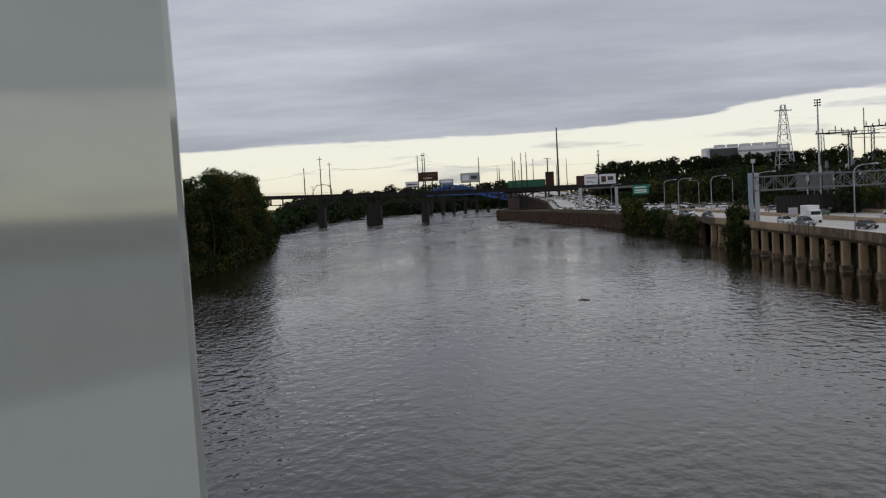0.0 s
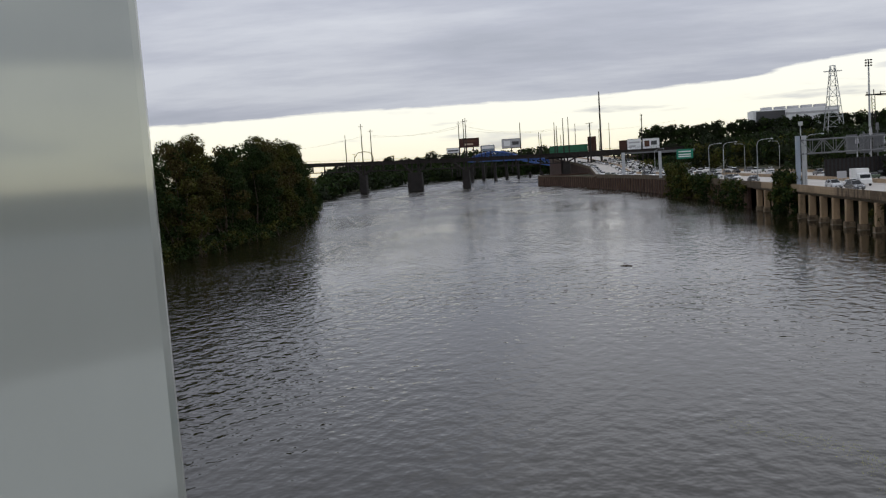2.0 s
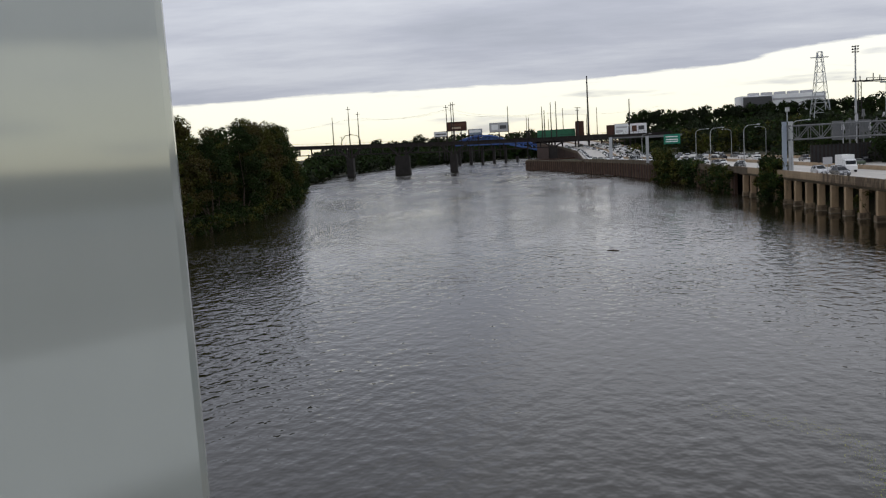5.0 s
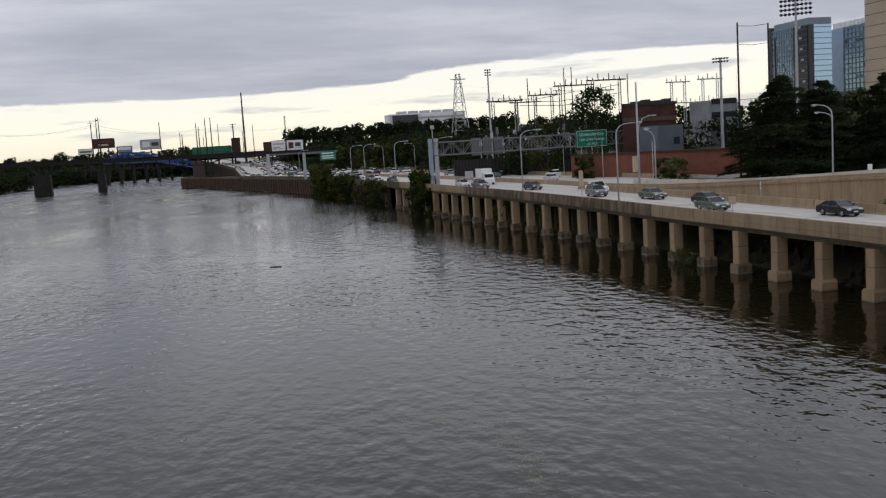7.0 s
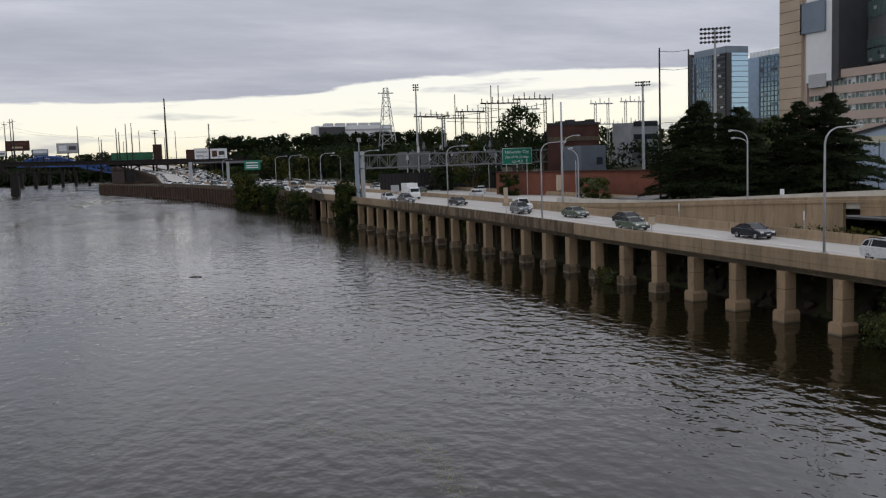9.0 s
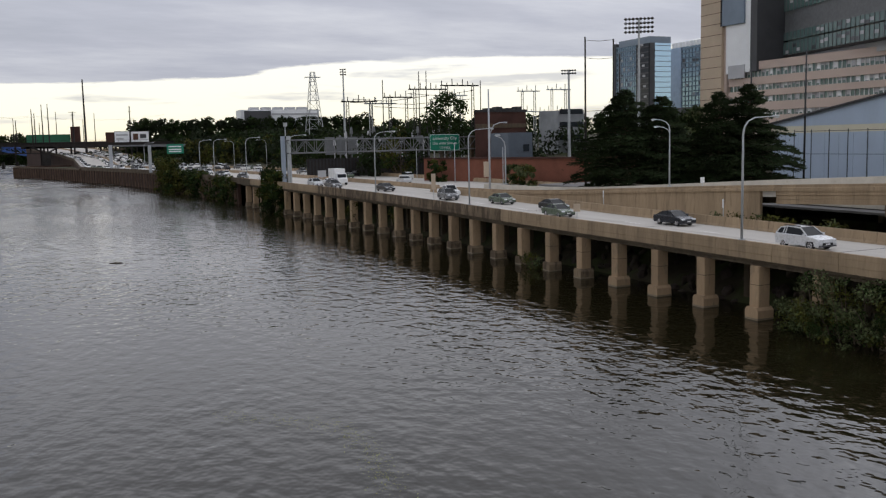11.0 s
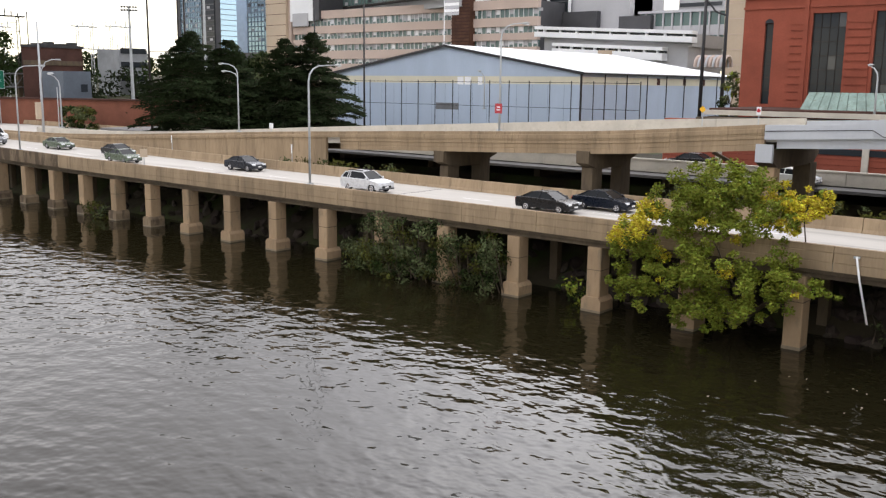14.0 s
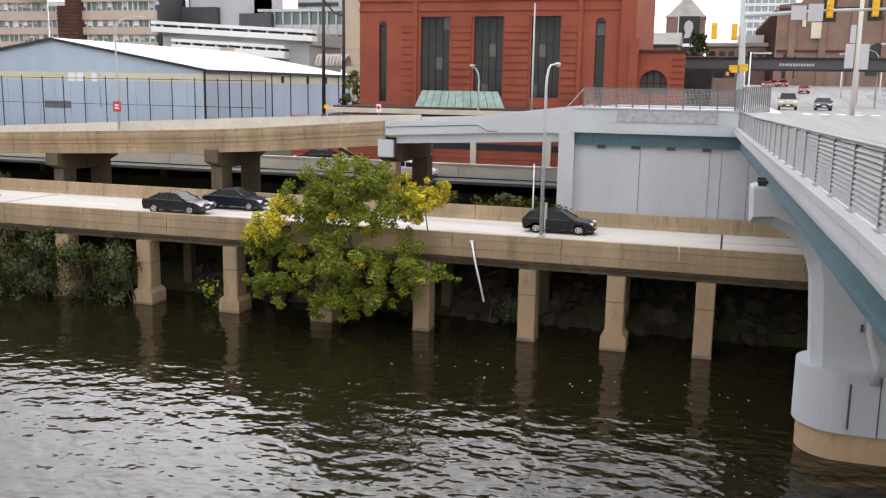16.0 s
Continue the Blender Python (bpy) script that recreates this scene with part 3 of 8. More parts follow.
# dark girders and caps carry the shade under the ramp in their colour
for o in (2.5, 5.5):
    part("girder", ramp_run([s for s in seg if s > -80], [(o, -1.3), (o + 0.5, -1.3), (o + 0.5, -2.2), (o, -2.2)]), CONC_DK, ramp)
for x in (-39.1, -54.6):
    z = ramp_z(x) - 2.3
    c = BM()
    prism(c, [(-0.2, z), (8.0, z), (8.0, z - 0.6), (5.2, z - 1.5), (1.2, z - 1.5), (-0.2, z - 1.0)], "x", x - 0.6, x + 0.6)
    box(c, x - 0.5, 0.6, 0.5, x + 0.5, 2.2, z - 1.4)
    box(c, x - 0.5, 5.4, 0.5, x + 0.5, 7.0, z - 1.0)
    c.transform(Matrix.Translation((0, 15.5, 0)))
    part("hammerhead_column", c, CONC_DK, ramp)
# newer, paler end of the ramp
def new_top(x):
    return float(np.interp(x, [-24.2, -19, -16.8, -9.9], [11.66, 11.88, 12.2, 13.03]))


def new_foot(x):
    return float(np.interp(x, [-24.2, -17, -9.9], [10.62, 11.0, 11.25]))


def between(xs, y0, y1, lo, hi):
    bm, rings = BM(), []
    for x in xs:
        rings.append([bm.verts.new((x, yy, zz)) for yy, zz in ((y0, lo(x)), (y1, lo(x)), (y1, hi(x)), (y0, hi(x)))])
    for r, q in zip(rings, rings[1:]):
        for i in range(4):
            bm.faces.new((r[i], r[(i + 1) % 4], q[(i + 1) % 4], q[i]))
    bm.faces.new(rings[0][::-1])
    bm.faces.new(rings[-1])
    bmesh.ops.recalc_face_normals(bm, faces=bm.faces)
    return bm


pale = [-24.19, -22, -19, -16.8, -14, -12, -9.9]
part("new_parapet", between(pale, 15.45, 15.85, new_foot, new_top), CONC_LT, ramp, "pale grey new concrete parapet")
part("moulding", between([-24.1, -20, -16.9], 15.38, 15.45, new_foot, lambda x: new_foot(x) + 0.45), CONC_LT, ramp)
part("new_edge_beam", between([-23.4, -17, -10.9], 15.8, 16.4, lambda x: 10.02 + 0.044 * (x + 23.4), new_foot), CONC_LT, ramp)
part("new_deck", between(pale, 15.85, 24.0, lambda x: new_foot(x) - 0.2, lambda x: new_top(x) - 0.85), ROAD, ramp)
part("new_parapet", between(pale, 24.0, 24.3, new_foot, lambda x: new_top(x) + 0.1), CONC_LT, ramp)
# cap and rear column hold the under-deck shade in their colour
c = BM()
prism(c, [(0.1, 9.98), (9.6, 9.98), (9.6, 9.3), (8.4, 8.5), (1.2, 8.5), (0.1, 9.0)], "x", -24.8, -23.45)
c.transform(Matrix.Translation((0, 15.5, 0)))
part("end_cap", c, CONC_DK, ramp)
c = BM()
prism(c, [(-0.2, 10.3), (0.1, 10.3), (0.1, 8.95), (-0.2, 9.02)], "x", -24.72, -23.5)
c.transform(Matrix.Translation((0, 15.5, 0)))
part("cap_end_block", c, CONC_LT, ramp)
part("end_column", bx(-24.6, 15.9, 0.5, -23.5, 17.1, 8.6), CONC_PIER, ramp)
part("end_column", bx(-24.6, 22.9, 0.5, -23.3, 24.4, 8.6), CONC_DK, ramp)
part("diagonal_brace", tube(BM(), [(-32.6, 26, 8.76), (-28.0, 26, 6.64)], 0.2, 4), CONC_DK, ramp, "dark diagonal steel brace")
part("conduit", tube(BM(), [(-24.1, 15.36, 11.23), (-16.95, 15.36, 11.58), (-16.25, 15.36, 11.17), (-15.5, 15.36, 11.15)], 0.028, 6), STEEL_DK, ramp, "thin dark conduit")

# ---- abutment and city bridge ----
bridge = thing("city_bridge", "pale grey city bridge with louvred railing and teal steel girders", "bridge", kind="structure")
ab = bx(-9.9, 15.9, 1, 24, 17, 10.45)
part("abutment_wall", ab, CONC_LT, bridge, "pale grey smooth concrete abutment")
for x in (-5.27, -0.57, 0.2, 1.98):
    part("wall_joint", bx(x - 0.014, 15.88, 4, x + 0.014, 15.9, 10.45), DARKP, bridge)
pil = bx(-10.95, 15.3, 1, -9.85, 17.2, 11.25)
part("pilaster", pil, CONC_LT, bridge)
part("abutment_girder", bx(-9.8, 15.75, 10.5, 3.6, 16.0, 11.3), TEAL, bridge, "teal painted steel girder")
part("girder_flange", bx(-9.8, 15.55, 10.44, 3.6, 16.0, 10.52), TEAL, bridge)
for x in np.arange(-8.6, 1.4, 1.9):
    part("stiffener", bx(x - 0.03, 15.62, 10.52, x + 0.03, 15.75, 11.3), TEAL, bridge)
for x in (-8, -5.6, -3.2, -0.8):
    part("bearing", bx(x - 0.3, 15.7, 10.2, x + 0.3, 16.2, 10.44), DARKP, bridge)
part("parapet", bx(-9.95, 15.3, 11.3, 1.6, 15.8, 13.05), CONC_LT, bridge)
FOOT_WHITE = mat("pale_new_footway", (0.60, 0.60, 0.60), 0.8, vary=0.06, big=0.4, small=8, bump=0.1, stain=(0.5, 0.5, 0.5), spots=0.6)
PANEL = mat("textured_grey_panel", (0.36, 0.365, 0.37), 0.9, vary=0.15, big=3, small=14, bump=0.5)
part("parapet_cap", bx(-9.95, 15.20, 12.97, 1.6, 15.3, 13.05), CONC_LT, bridge)
part("parapet_panel", bx(-6.95, 15.24, 12.1, -0.2, 15.3, 12.9), PANEL, bridge, "grey textured inset panel")
part("ledge", bx(-9.95, 15.1, 11.3, 1.6, 15.3, 11.6), CONC_LT, bridge)
# fence over the abutment
fence_posts = np.arange(-9.3, 1.4, 1.125)
for x in fence_posts:
    part("fence_post", bx(x - 0.05, 15.48, 13.05, x + 0.05, 15.6, 14.42), GREYSTEEL, bridge)
part("fence_rail", bx(-9.3, 15.51, 14.34, 1.3, 15.59, 14.43), GREYSTEEL, bridge)
part("fence_rail", bx(-9.3, 15.51, 13.12, 1.3, 15.59, 13.18), GALV, bridge)
MESHM = mat("grey_wire_mesh", (0.30, 0.29, 0.28), 0.7, vary=0.08, bump=0.3)
mesh_ = BM()
for k in range(120):
    x = -9.3 + k * 10.6 / 119
    box(mesh_, x - 0.012, 15.54, 13.15, x + 0.012, 15.56, 14.36)
for k in range(12):
    z = 13.2 + k * 0.095
    box(mesh_, -9.3, 15.53, z - 0.011, 1.3, 15.55, z + 0.011)
part("wire_mesh", mesh_, MESHM, bridge)
tube_ = BM()
tube(tube_, [(-10.5, 15.55, 13.0), (-9.3, 15.55, 14.38)], 0.035, 6)
part("fence_brace", tube_, GALV, bridge)
# bridge deck: the street falls slightly towards the bank and its edge draws in
def rail_x(y):
    return float(np.interp(y, [-75, -36.8, -2.6, 14.5], [3.6, 2.65, 1.78, 1.15]))


def deck_z(y):
    return float(np.interp(y, [-75, -45, -36.8, -2.6, 15.3, 40], [12.58, 12.58, 12.56, 12.03, 11.98, 12.3]))


def along(ys, prof):
    """A closed outline of (offset from the railing, height over the deck) drawn along the bridge's edge."""
    bm, rings = BM(), []
    for y in ys:
        rings.append([bm.verts.new((rail_x(y) + o, y, deck_z(y) + h)) for o, h in prof])
    k = len(prof)
    for r, s in zip(rings, rings[1:]):
        for i in range(k):
            bm.faces.new((r[i], s[i], s[(i + 1) % k], r[(i + 1) % k]))
    bm.faces.new(rings[0])
    bm.faces.new(rings[-1][::-1])
    return bm


ys_deck = [-75, -60, -45, -36.8, -25, -14, -2.6, 6, 15.3]
part("deck", along(ys_deck, [(0.1, -0.02), (24, -0.02), (24, -0.5), (0.1, -0.5)]), BRIDGE_ROAD, bridge, "worn grey bridge deck")
part("footway", along(ys_deck, [(-0.02, -0.015), (3.6, 0.06), (3.7, 0.0), (3.7, -0.1), (-0.02, -0.1)]), FOOT_WHITE, bridge, "white concrete footway")
ap = BM()
prism(ap, [(15.3, 11.4), (15.3, 11.96), (40, 12.3), (96, 12.32), (175, 15.9), (175, 11.4)], "x", 1.2, 60)
part("approach_deck", ap, BRIDGE_ROAD, bridge)
part("approach_footway", bx(1.6, 40, 12.3, 5.0, 96, 12.44), FOOT_WHITE, bridge)
part("approach_plaza", bx(-9.9, 15.8, 12.2, 1.2, 40, 12.9), CONC_LT, bridge)
for y0, y1 in zip(ys_deck, ys_deck[1:]):
    part("fascia", along([y0, y1 - 0.015], [(-0.27, -0.06), (0.1, -0.1), (0.1, -0.52), (-0.22, -0.52), (-0.25, -0.40)]), CONC_LT, bridge, "pale grey concrete fascia")
part("fascia_lip", along(ys_deck, [(-0.31, 0.02), (-0.12, 0.02), (-0.10, -0.06), (-0.31, -0.10)]), CONC_WHITE, bridge, "white concrete kerb line")
part("ledge", along(ys_deck, [(-0.12, -0.03), (0.1, -0.03), (0.1, -0.1), (-0.12, -0.1)]), CONC_LT, bridge)
part("girder", along(ys_deck, [(0.2, -0.52), (0.3, -0.52), (0.3, -1.38), (0.2, -1.38)]), TEAL, bridge, "teal painted steel girder")
part("girder_flange", along(ys_deck, [(0.14, -1.38), (0.46, -1.38), (0.46, -1.44), (0.14, -1.44)]), TEAL, bridge)
# louvred railing
LOUV = mat("brushed_louvre_metal", (0.19, 0.195, 0.2), 0.5, 0.3, vary=0.08, big=1, small=8, bump=0.05)
ys_rail = list(np.arange(14.5, -43.8, -2.44))
sl = BM()
prism(sl, [(-0.05, -0.022), (0.0, 0.05), (0.02, 0.05), (-0.03, -0.026)], "y", 0, -2.38)
SLAT = mesh_of(sl, "slat", LOUV)
POST = mesh_of(bx(-0.05, -0.05, -0.06, 0.06, 0.05, 1.06), "rail_post", LOUV)
FOOTP = mesh_of(bx(-0.10, -0.11, -0.03, 0.10, 0.11, 0.03), "foot_plate", GALV)
TOPR = mesh_of(bx(-0.07, -2.44, 1.03, 0.09, 0, 1.075), "top_rail", LOUV)
for y0, y1 in zip(ys_rail, ys_rail[1:]):
    x0, x1, z0, z1 = rail_x(y0), rail_x(y1), deck_z(y0), deck_z(y1)
    turn = (math.atan2(z0 - z1, 2.44), 0, math.atan2(x1 - x0, y0 - y1))
    part("foot_plate", FOOTP, None, part("rail_post", POST, None, bridge, loc=(x0, y0, z0)))
    for k in range(12):
        s_ = part("slat", SLAT, None, bridge, loc=(x0, y0 - 0.03, z0 + 0.07 + 0.08 * k))
        s_.rotation_euler = turn
    t_ = part("top_rail", TOPR, None, bridge, loc=(x0, y0, z0))
    t_.rotation_euler = turn
# river pier with a rounded nose
PY = -11.2
pr = BM()
nose = [(4.0 + 1.6 * (1 - math.cos(a)), PY - 1.6 * math.sin(a)) for a in np.linspace(math.pi / 2, -math.pi / 2, 25)]
prism(pr, [(24, PY - 1.6)] + nose + [(24, PY + 1.6)], "z", -2.5, 1.32)
part("pier_footing", pr, CONC_PIER, bridge, "tan stained pier footing at the waterline")
pr = BM()
nose = [(3.82 + 1.78 * (1 - math.cos(a)), PY - 1.78 * math.sin(a)) for a in np.linspace(math.pi / 2, -math.pi / 2, 25)]
prism(pr, [(24, PY - 1.78)] + nose + [(24, PY + 1.78)], "z", 1.38, 3.78)
part("pier_collar", pr, CONC_LT, bridge)
part("collar_joint", prism(BM(), [(24, PY - 1.70)] + [(3.90 + 1.70 * (1 - math.cos(a)), PY - 1.70 * math.sin(a)) for a in np.linspace(math.pi / 2, -math.pi / 2, 25)] + [(24, PY + 1.70)], "z", 1.30, 1.40), CONC_PIER, bridge)
# shaft that flares into a bracket, with chamfered edges
arch = [(24, 3.78, 0, 0), (4.30, 3.78, 1, 0), (4.20, 5.5, 1, 0), (4.08, 7.1, 1, 0), (3.92, 7.7, 1, 0.5), (3.65, 8.2, 0.8, 0.8), (3.3, 8.6, 0.6, 1), (2.97, 8.9, 0.4, 1), (2.44, 9.16, 0.2, 1), (1.62, 9.27, 0.3, 0.6), (1.58, 10.64, 0.3, 0), (24, 10.64, 0, 0)]
pr = BM()
rings = [[pr.verts.new((x + c * 0.42 * u, y, z + c * 0.42 * v)) for x, z, u, v in arch] for y, c in ((PY - 1.1, 1), (PY - 0.75, 0), (PY + 0.75, 0), (PY + 1.1, 1))]
for r0, r1 in zip(rings, rings[1:]):
    for k in range(len(arch)):
        pr.faces.new((r0[k], r0[(k + 1) % len(arch)], r1[(k + 1) % len(arch)], r1[k]))
pr.faces.new(rings[0][::-1])
pr.faces.new(rings[-1])
part("pier_shaft", pr, CONC_LT, bridge, "pale curved concrete pier head with chamfered edges")
for y_ in (PY - 0.6, PY + 0.6):
    part("bearing", bx(1.85, y_ - 0.25, 10.64, 2.35, y_ + 0.25, 10.9), STEEL_DK, bridge)
part("bearing_pad", bx(1.70, PY - 0.9, 10.64, 2.6, PY + 0.9, 10.70), CONC_LT, bridge)
dp = BM()
tube(dp, [(6.25, PY - 1.25, 6.2), (6.28, PY - 1.25, 5.3), (6.5, PY - 1.95, 4.3), (6.5, PY - 1.98, 3.5)], 0.15, 12)
part("drain_pipe", dp, GALV, bridge, smooth=True)
part("wall_plate", bx(5.95, PY - 1.13, 5.3, 6.05, PY - 1.1, 5.6), DARKP, bridge)
part("pier_recess", bx(5.68, PY - 1.81, 1.6, 5.76, PY - 1.75, 3.4), DARKP, bridge)
for x_ in (6.75, 9.5):
    part("collar_groove", bx(x_, PY - 1.80, 1.4, x_ + 0.04, PY - 1.77, 3.78), DARKP, bridge)
# overlook on which the walker stands
part("overlook_floor", bx(-0.9, -54, 12.1, 3.0, -48.6, 12.5), CONC_LT, bridge)
for y_ in (-53.4, -51.3, -49.2):
    ov = BM()
    prism(ov, [(-0.7, 12.1), (5.0, 12.1), (5.0, 10.4), (3.6, 10.4)], "y", y_ - 0.2, y_ + 0.2)
    part("overlook_bracket", ov, CONC_LT, bridge)

# ---- inland carriageway under the ramp ----
inland = thing("inland_road", "inland carriageway with a pale concrete barrier below the ramp", "road", kind="structure")
part("deck", bx(-140, 29.8, 6.2, 60, 41, 6.55), ASPH, inland)
for x in np.arange(-120, 50, 7.5):
    part("barrier", bx(x + 0.02, 29.5, 6.3, x + 7.48, 29.85, 7.45), CONC_PALE, inland)
part("barrier_coping", bx(-120, 29.42, 7.4, 50, 29.9, 7.52), CONC_PALE, inland)
part("deck_edge", bx(-120, 27.0, 5.95, 50, 29.5, 6.2), ASPH, inland)
for x in np.arange(-115, 50, 15):
    part("support_wall", bx(x, 31.5, 0.5, x + 0.8, 40.5, 6.2), CONC_DK, inland)
part("rear_wall", bx(-140, 40.6, 3.5, 60, 41, 6.2), CONC_DK, inland)

# red brick undercroft wall with pale pillars
under = thing("brick_retaining_wall", "red brick retaining wall with pale stone pillars", "wall")
part("brick_face", bx(-46, 43.2, 4, 8, 44.5, 10.9), BRICK, under)
for z in np.arange(6.9, 10.6, 0.55):
    part("brick_course", bx(-46, 43.17, z, 8, 43.2, z + 0.05), BRICK_LINE, under)
for x in (-39.5, -31.8, -24.9, -17.0, -9.5):
    part("pillar", bx(x - 0.3, 42.9, 4, x + 0.3, 43.25, 10.9), CONC_PALE, under, "pale stone pillar")
part("window_strip", bx(-46, 43.1, 7.9, 8, 43.16, 8.5), GL_DARK, under)
part("coping_slab", bx(-42, 42.4, 10.9, 8, 48, 11.15), CONC_DK, under)

# ---- red brick hall ----
hall = thing("brick_hall", "large red brick hall with tall gridded windows", "building")


def wall_with_holes(x0, x1, z0, z1, y0, y1, holes, material, parent, name="wall"):
    """A wall in the plane of y with openings (x0, x1, z0, z1) cut through, laid up of blocks round them."""
    xs = sorted({x0, x1, *[v for h in holes for v in h[:2]]})
    bm = BM()
    for a, b in zip(xs, xs[1:]):
        m = (a + b) / 2
        cuts = sorted((h[2], h[3]) for h in holes if h[0] < m < h[1])
        z = z0
        for c, d in cuts:
            if c > z:
                box(bm, a, y0, z, b, y1, c)
            z = d
        if z < z1:
            box(bm, a, y0, z, b, y1, z1)
    bmesh.ops.remove_doubles(bm, verts=bm.verts, dist=0.001)
    return part(name, bm, material, parent)


def gridded_window(x0, x1, z0, z1, y, cols, rows, parent, glass_m, frame_m, arched=False):
    w = part("window", bx(x0, y + 0.25, z0, x1, y + 0.35, z1), frame_m, parent)
    dx, dz = (x1 - x0) / cols, (z1 - z0) / rows
    for i in range(cols + 1):
        t = 0.07 if i in (0, cols) else 0.04
        part("mullion", bx(x0 + i * dx - t, y + 0.12, z0, x0 + i * dx + t, y + 0.25, z1), frame_m, w)
    for j in range(1, rows):
        part("transom", bx(x0, y + 0.14, z0 + j * dz - 0.04, x1, y + 0.25, z0 + j * dz + 0.04), frame_m, w)
    for i in range(cols):
        for j in range(rows):
            part("pane", bx(x0 + i * dx + 0.04, y + 0.19, z0 + j * dz + 0.04, x0 + (i + 1) * dx - 0.04, y + 0.21, z0 + (j + 1) * dz - 0.04), GL_PALE if (i * 7 + j * 5 + int(x0)) % 11 == 0 else glass_m, w)
    return w


tall = [(-35.95, -32.3), (-29.25, -25.7), (-22.3, -18.9)]
slim = [(-41.35, -40.35, 12.4, 21.6), (-14.85, -13.75, 13.0, 21.8)]
wall_with_holes(-43.9, -10.6, 5.0, 26.5, 58, 59, [(a, b, 13.2, 22.55) for a, b in tall] + slim, BRICK, hall)
part("side_wall", bx(-43.9, 59, 5, -42.9, 85, 26.5), BRICK, hall)
part("side_wall", bx(-11.6, 59, 5, -10.6, 85, 26.5), BRICK, hall)
part("roof", bx(-43.9, 58.2, 26.5, -10.6, 85, 26.9), DARKP, hall)
# added dark sheet, unseen behind the panes, stands for the unlit room
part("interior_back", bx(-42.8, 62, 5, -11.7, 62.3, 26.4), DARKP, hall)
for a, b in tall:
    gridded_window(a, b, 13.2, 22.55, 58.2, 4, 6, hall, GL_DARK, STEEL_DK)
for a, b, c, d in slim:
    gridded_window(a, b, c, d, 58.2, 1, 6, hall, GL_DARK, STEEL_DK)
    # round head over the slim window
    m, r = (a + b) / 2, (b - a) / 2
    h = BM()
    prism(h, [(m + r * math.cos(t), d + r * math.sin(t)) for t in np.linspace(0, math.pi, 9)], "y", 57.97, 58.05)
    part("window_head", h, GL_DARK, hall)
part("frieze", bx(-43.95, 57.85, 23.2, -10.55, 58.0, 23.5), BRICK, hall)
part("cornice", bx(-44.0, 57.75, 24.35, -10.5, 58.0, 24.75), BRICK, hall)
part("white_band", bx(-38.4, 57.8, 24.9, -25.6, 58.0, 25.1), WHITE, hall, "white sill line")
# rusticated brick piers between the windows
pier_bands = [(-38.2, -36.9), (-32.0, -29.6), (-25.4, -22.6), (-18.6, -16.9)]
for a, b in pier_bands:
    part("brick_pier", bx(a, 57.86, 12, b, 58.0, 21.4), BRICK, hall)
    part("pier_capital", bx(a - 0.1, 57.8, 21.4, b + 0.1, 58.0, 22.6), BRICK, hall)
    for z in np.arange(12.9, 21.3, 0.86):
        part("brick_band", bx(a - 0.02, 57.78, z, b + 0.02, 57.86, z + 0.12), BRICK_LINE, hall)
for x in (-36.6, -16.6):
    part("buttress", bx(x - 0.25, 57.7, 5, x + 0.25, 58, 24.3), BRICK, hall)
part("corner_step", bx(-12.0, 57.5, 5, -10.3, 58, 26.5), BRICK, hall)
part("corner_step", bx(-10.9, 57.3, 5, -9.9, 58.5, 20.0), BRICK, hall)
# lower wing with an arched doorway
wing = part("wing", bx(-9.9, 58.3, 5, -4.8, 66, 13.9), BRICK, hall)
arch_ = BM()
ring = [(-8.15 + 1.55 * math.cos(t), 15.0 + 1.55 * math.sin(t)) for t in np.linspace(math.pi, 0, 13)]
prism(arch_, [(-9.9, 13.9), (-9.7, 13.9), (-9.7, 15.0)] + ring + [(-6.6, 13.9), (-4.8, 13.9), (-4.8, 18.5), (-9.9, 18.5)], "y", 58.3, 59.1)
part("arched_wall", arch_, BRICK, hall)
# dark sheet puts the unlit interior behind the arch into its colour
part("arch_glass", bx(-9.7, 59.0, 13.9, -6.6, 59.1, 16.6), DARKP, hall)
for x in (-8.9, -8.15, -7.4):
    part("arch_mullion", bx(x - 0.06, 58.9, 13.9, x + 0.06, 59.0, 16.5), BRICK_DK, hall)
part("arch_transom", bx(-9.7, 58.9, 15.0, -6.6, 59.0, 15.12), BRICK_DK, hall)
for z in (14.2, 14.9, 15.6, 16.3, 17.0, 17.7):
    part("brick_band", bx(-6.2, 58.2, z, -4.75, 58.3, z + 0.12), BRICK_LINE, hall)
part("wing_coping", bx(-10, 58.1, 18.5, -4.6, 66, 18.8), BRICK_DK, hall)
# low flat roof and copper skylight before the hall
part("porch_top", bx(-42, 45.6, 11.86, -4, 58, 12.05), BRICK_DK, hall)
part("porch_roof", bx(-42.2, 44.8, 11.35, -4, 58, 11.86), CONC_PALE, hall, "flat grey porch roof")
# dark wall puts the shadow below the porch slab into its colour
part("porch_shadow_wall", bx(-42.0, 45.4, 9, -4, 46, 11.2), DARKP, hall)
for k in range(11):
    cu = BM()
    a0, a1 = -33.7 + 10.5 * k / 11, -33.7 + 10.5 * (k + 1) / 11 - 0.06
    f = lambda x: -33.4 + (x + 33.7) * 9.0 / 10.5
    vs = [cu.verts.new(p) for p in ((a0, 49.6, 12.05), (a1, 49.6, 12.05), (f(a1), 51.2, 13.85), (f(a0), 51.2, 13.85), (f(a0), 52.8, 12.05), (f(a1), 52.8, 12.05))]
    for q in ((0, 1, 2, 3), (3, 2, 5, 4), (0, 3, 4), (1, 5, 2), (0, 4, 5, 1)):
        cu.faces.new([vs[i] for i in q])
    part("copper_panel", cu, COPPER, hall, "verdigris copper skylight panel")

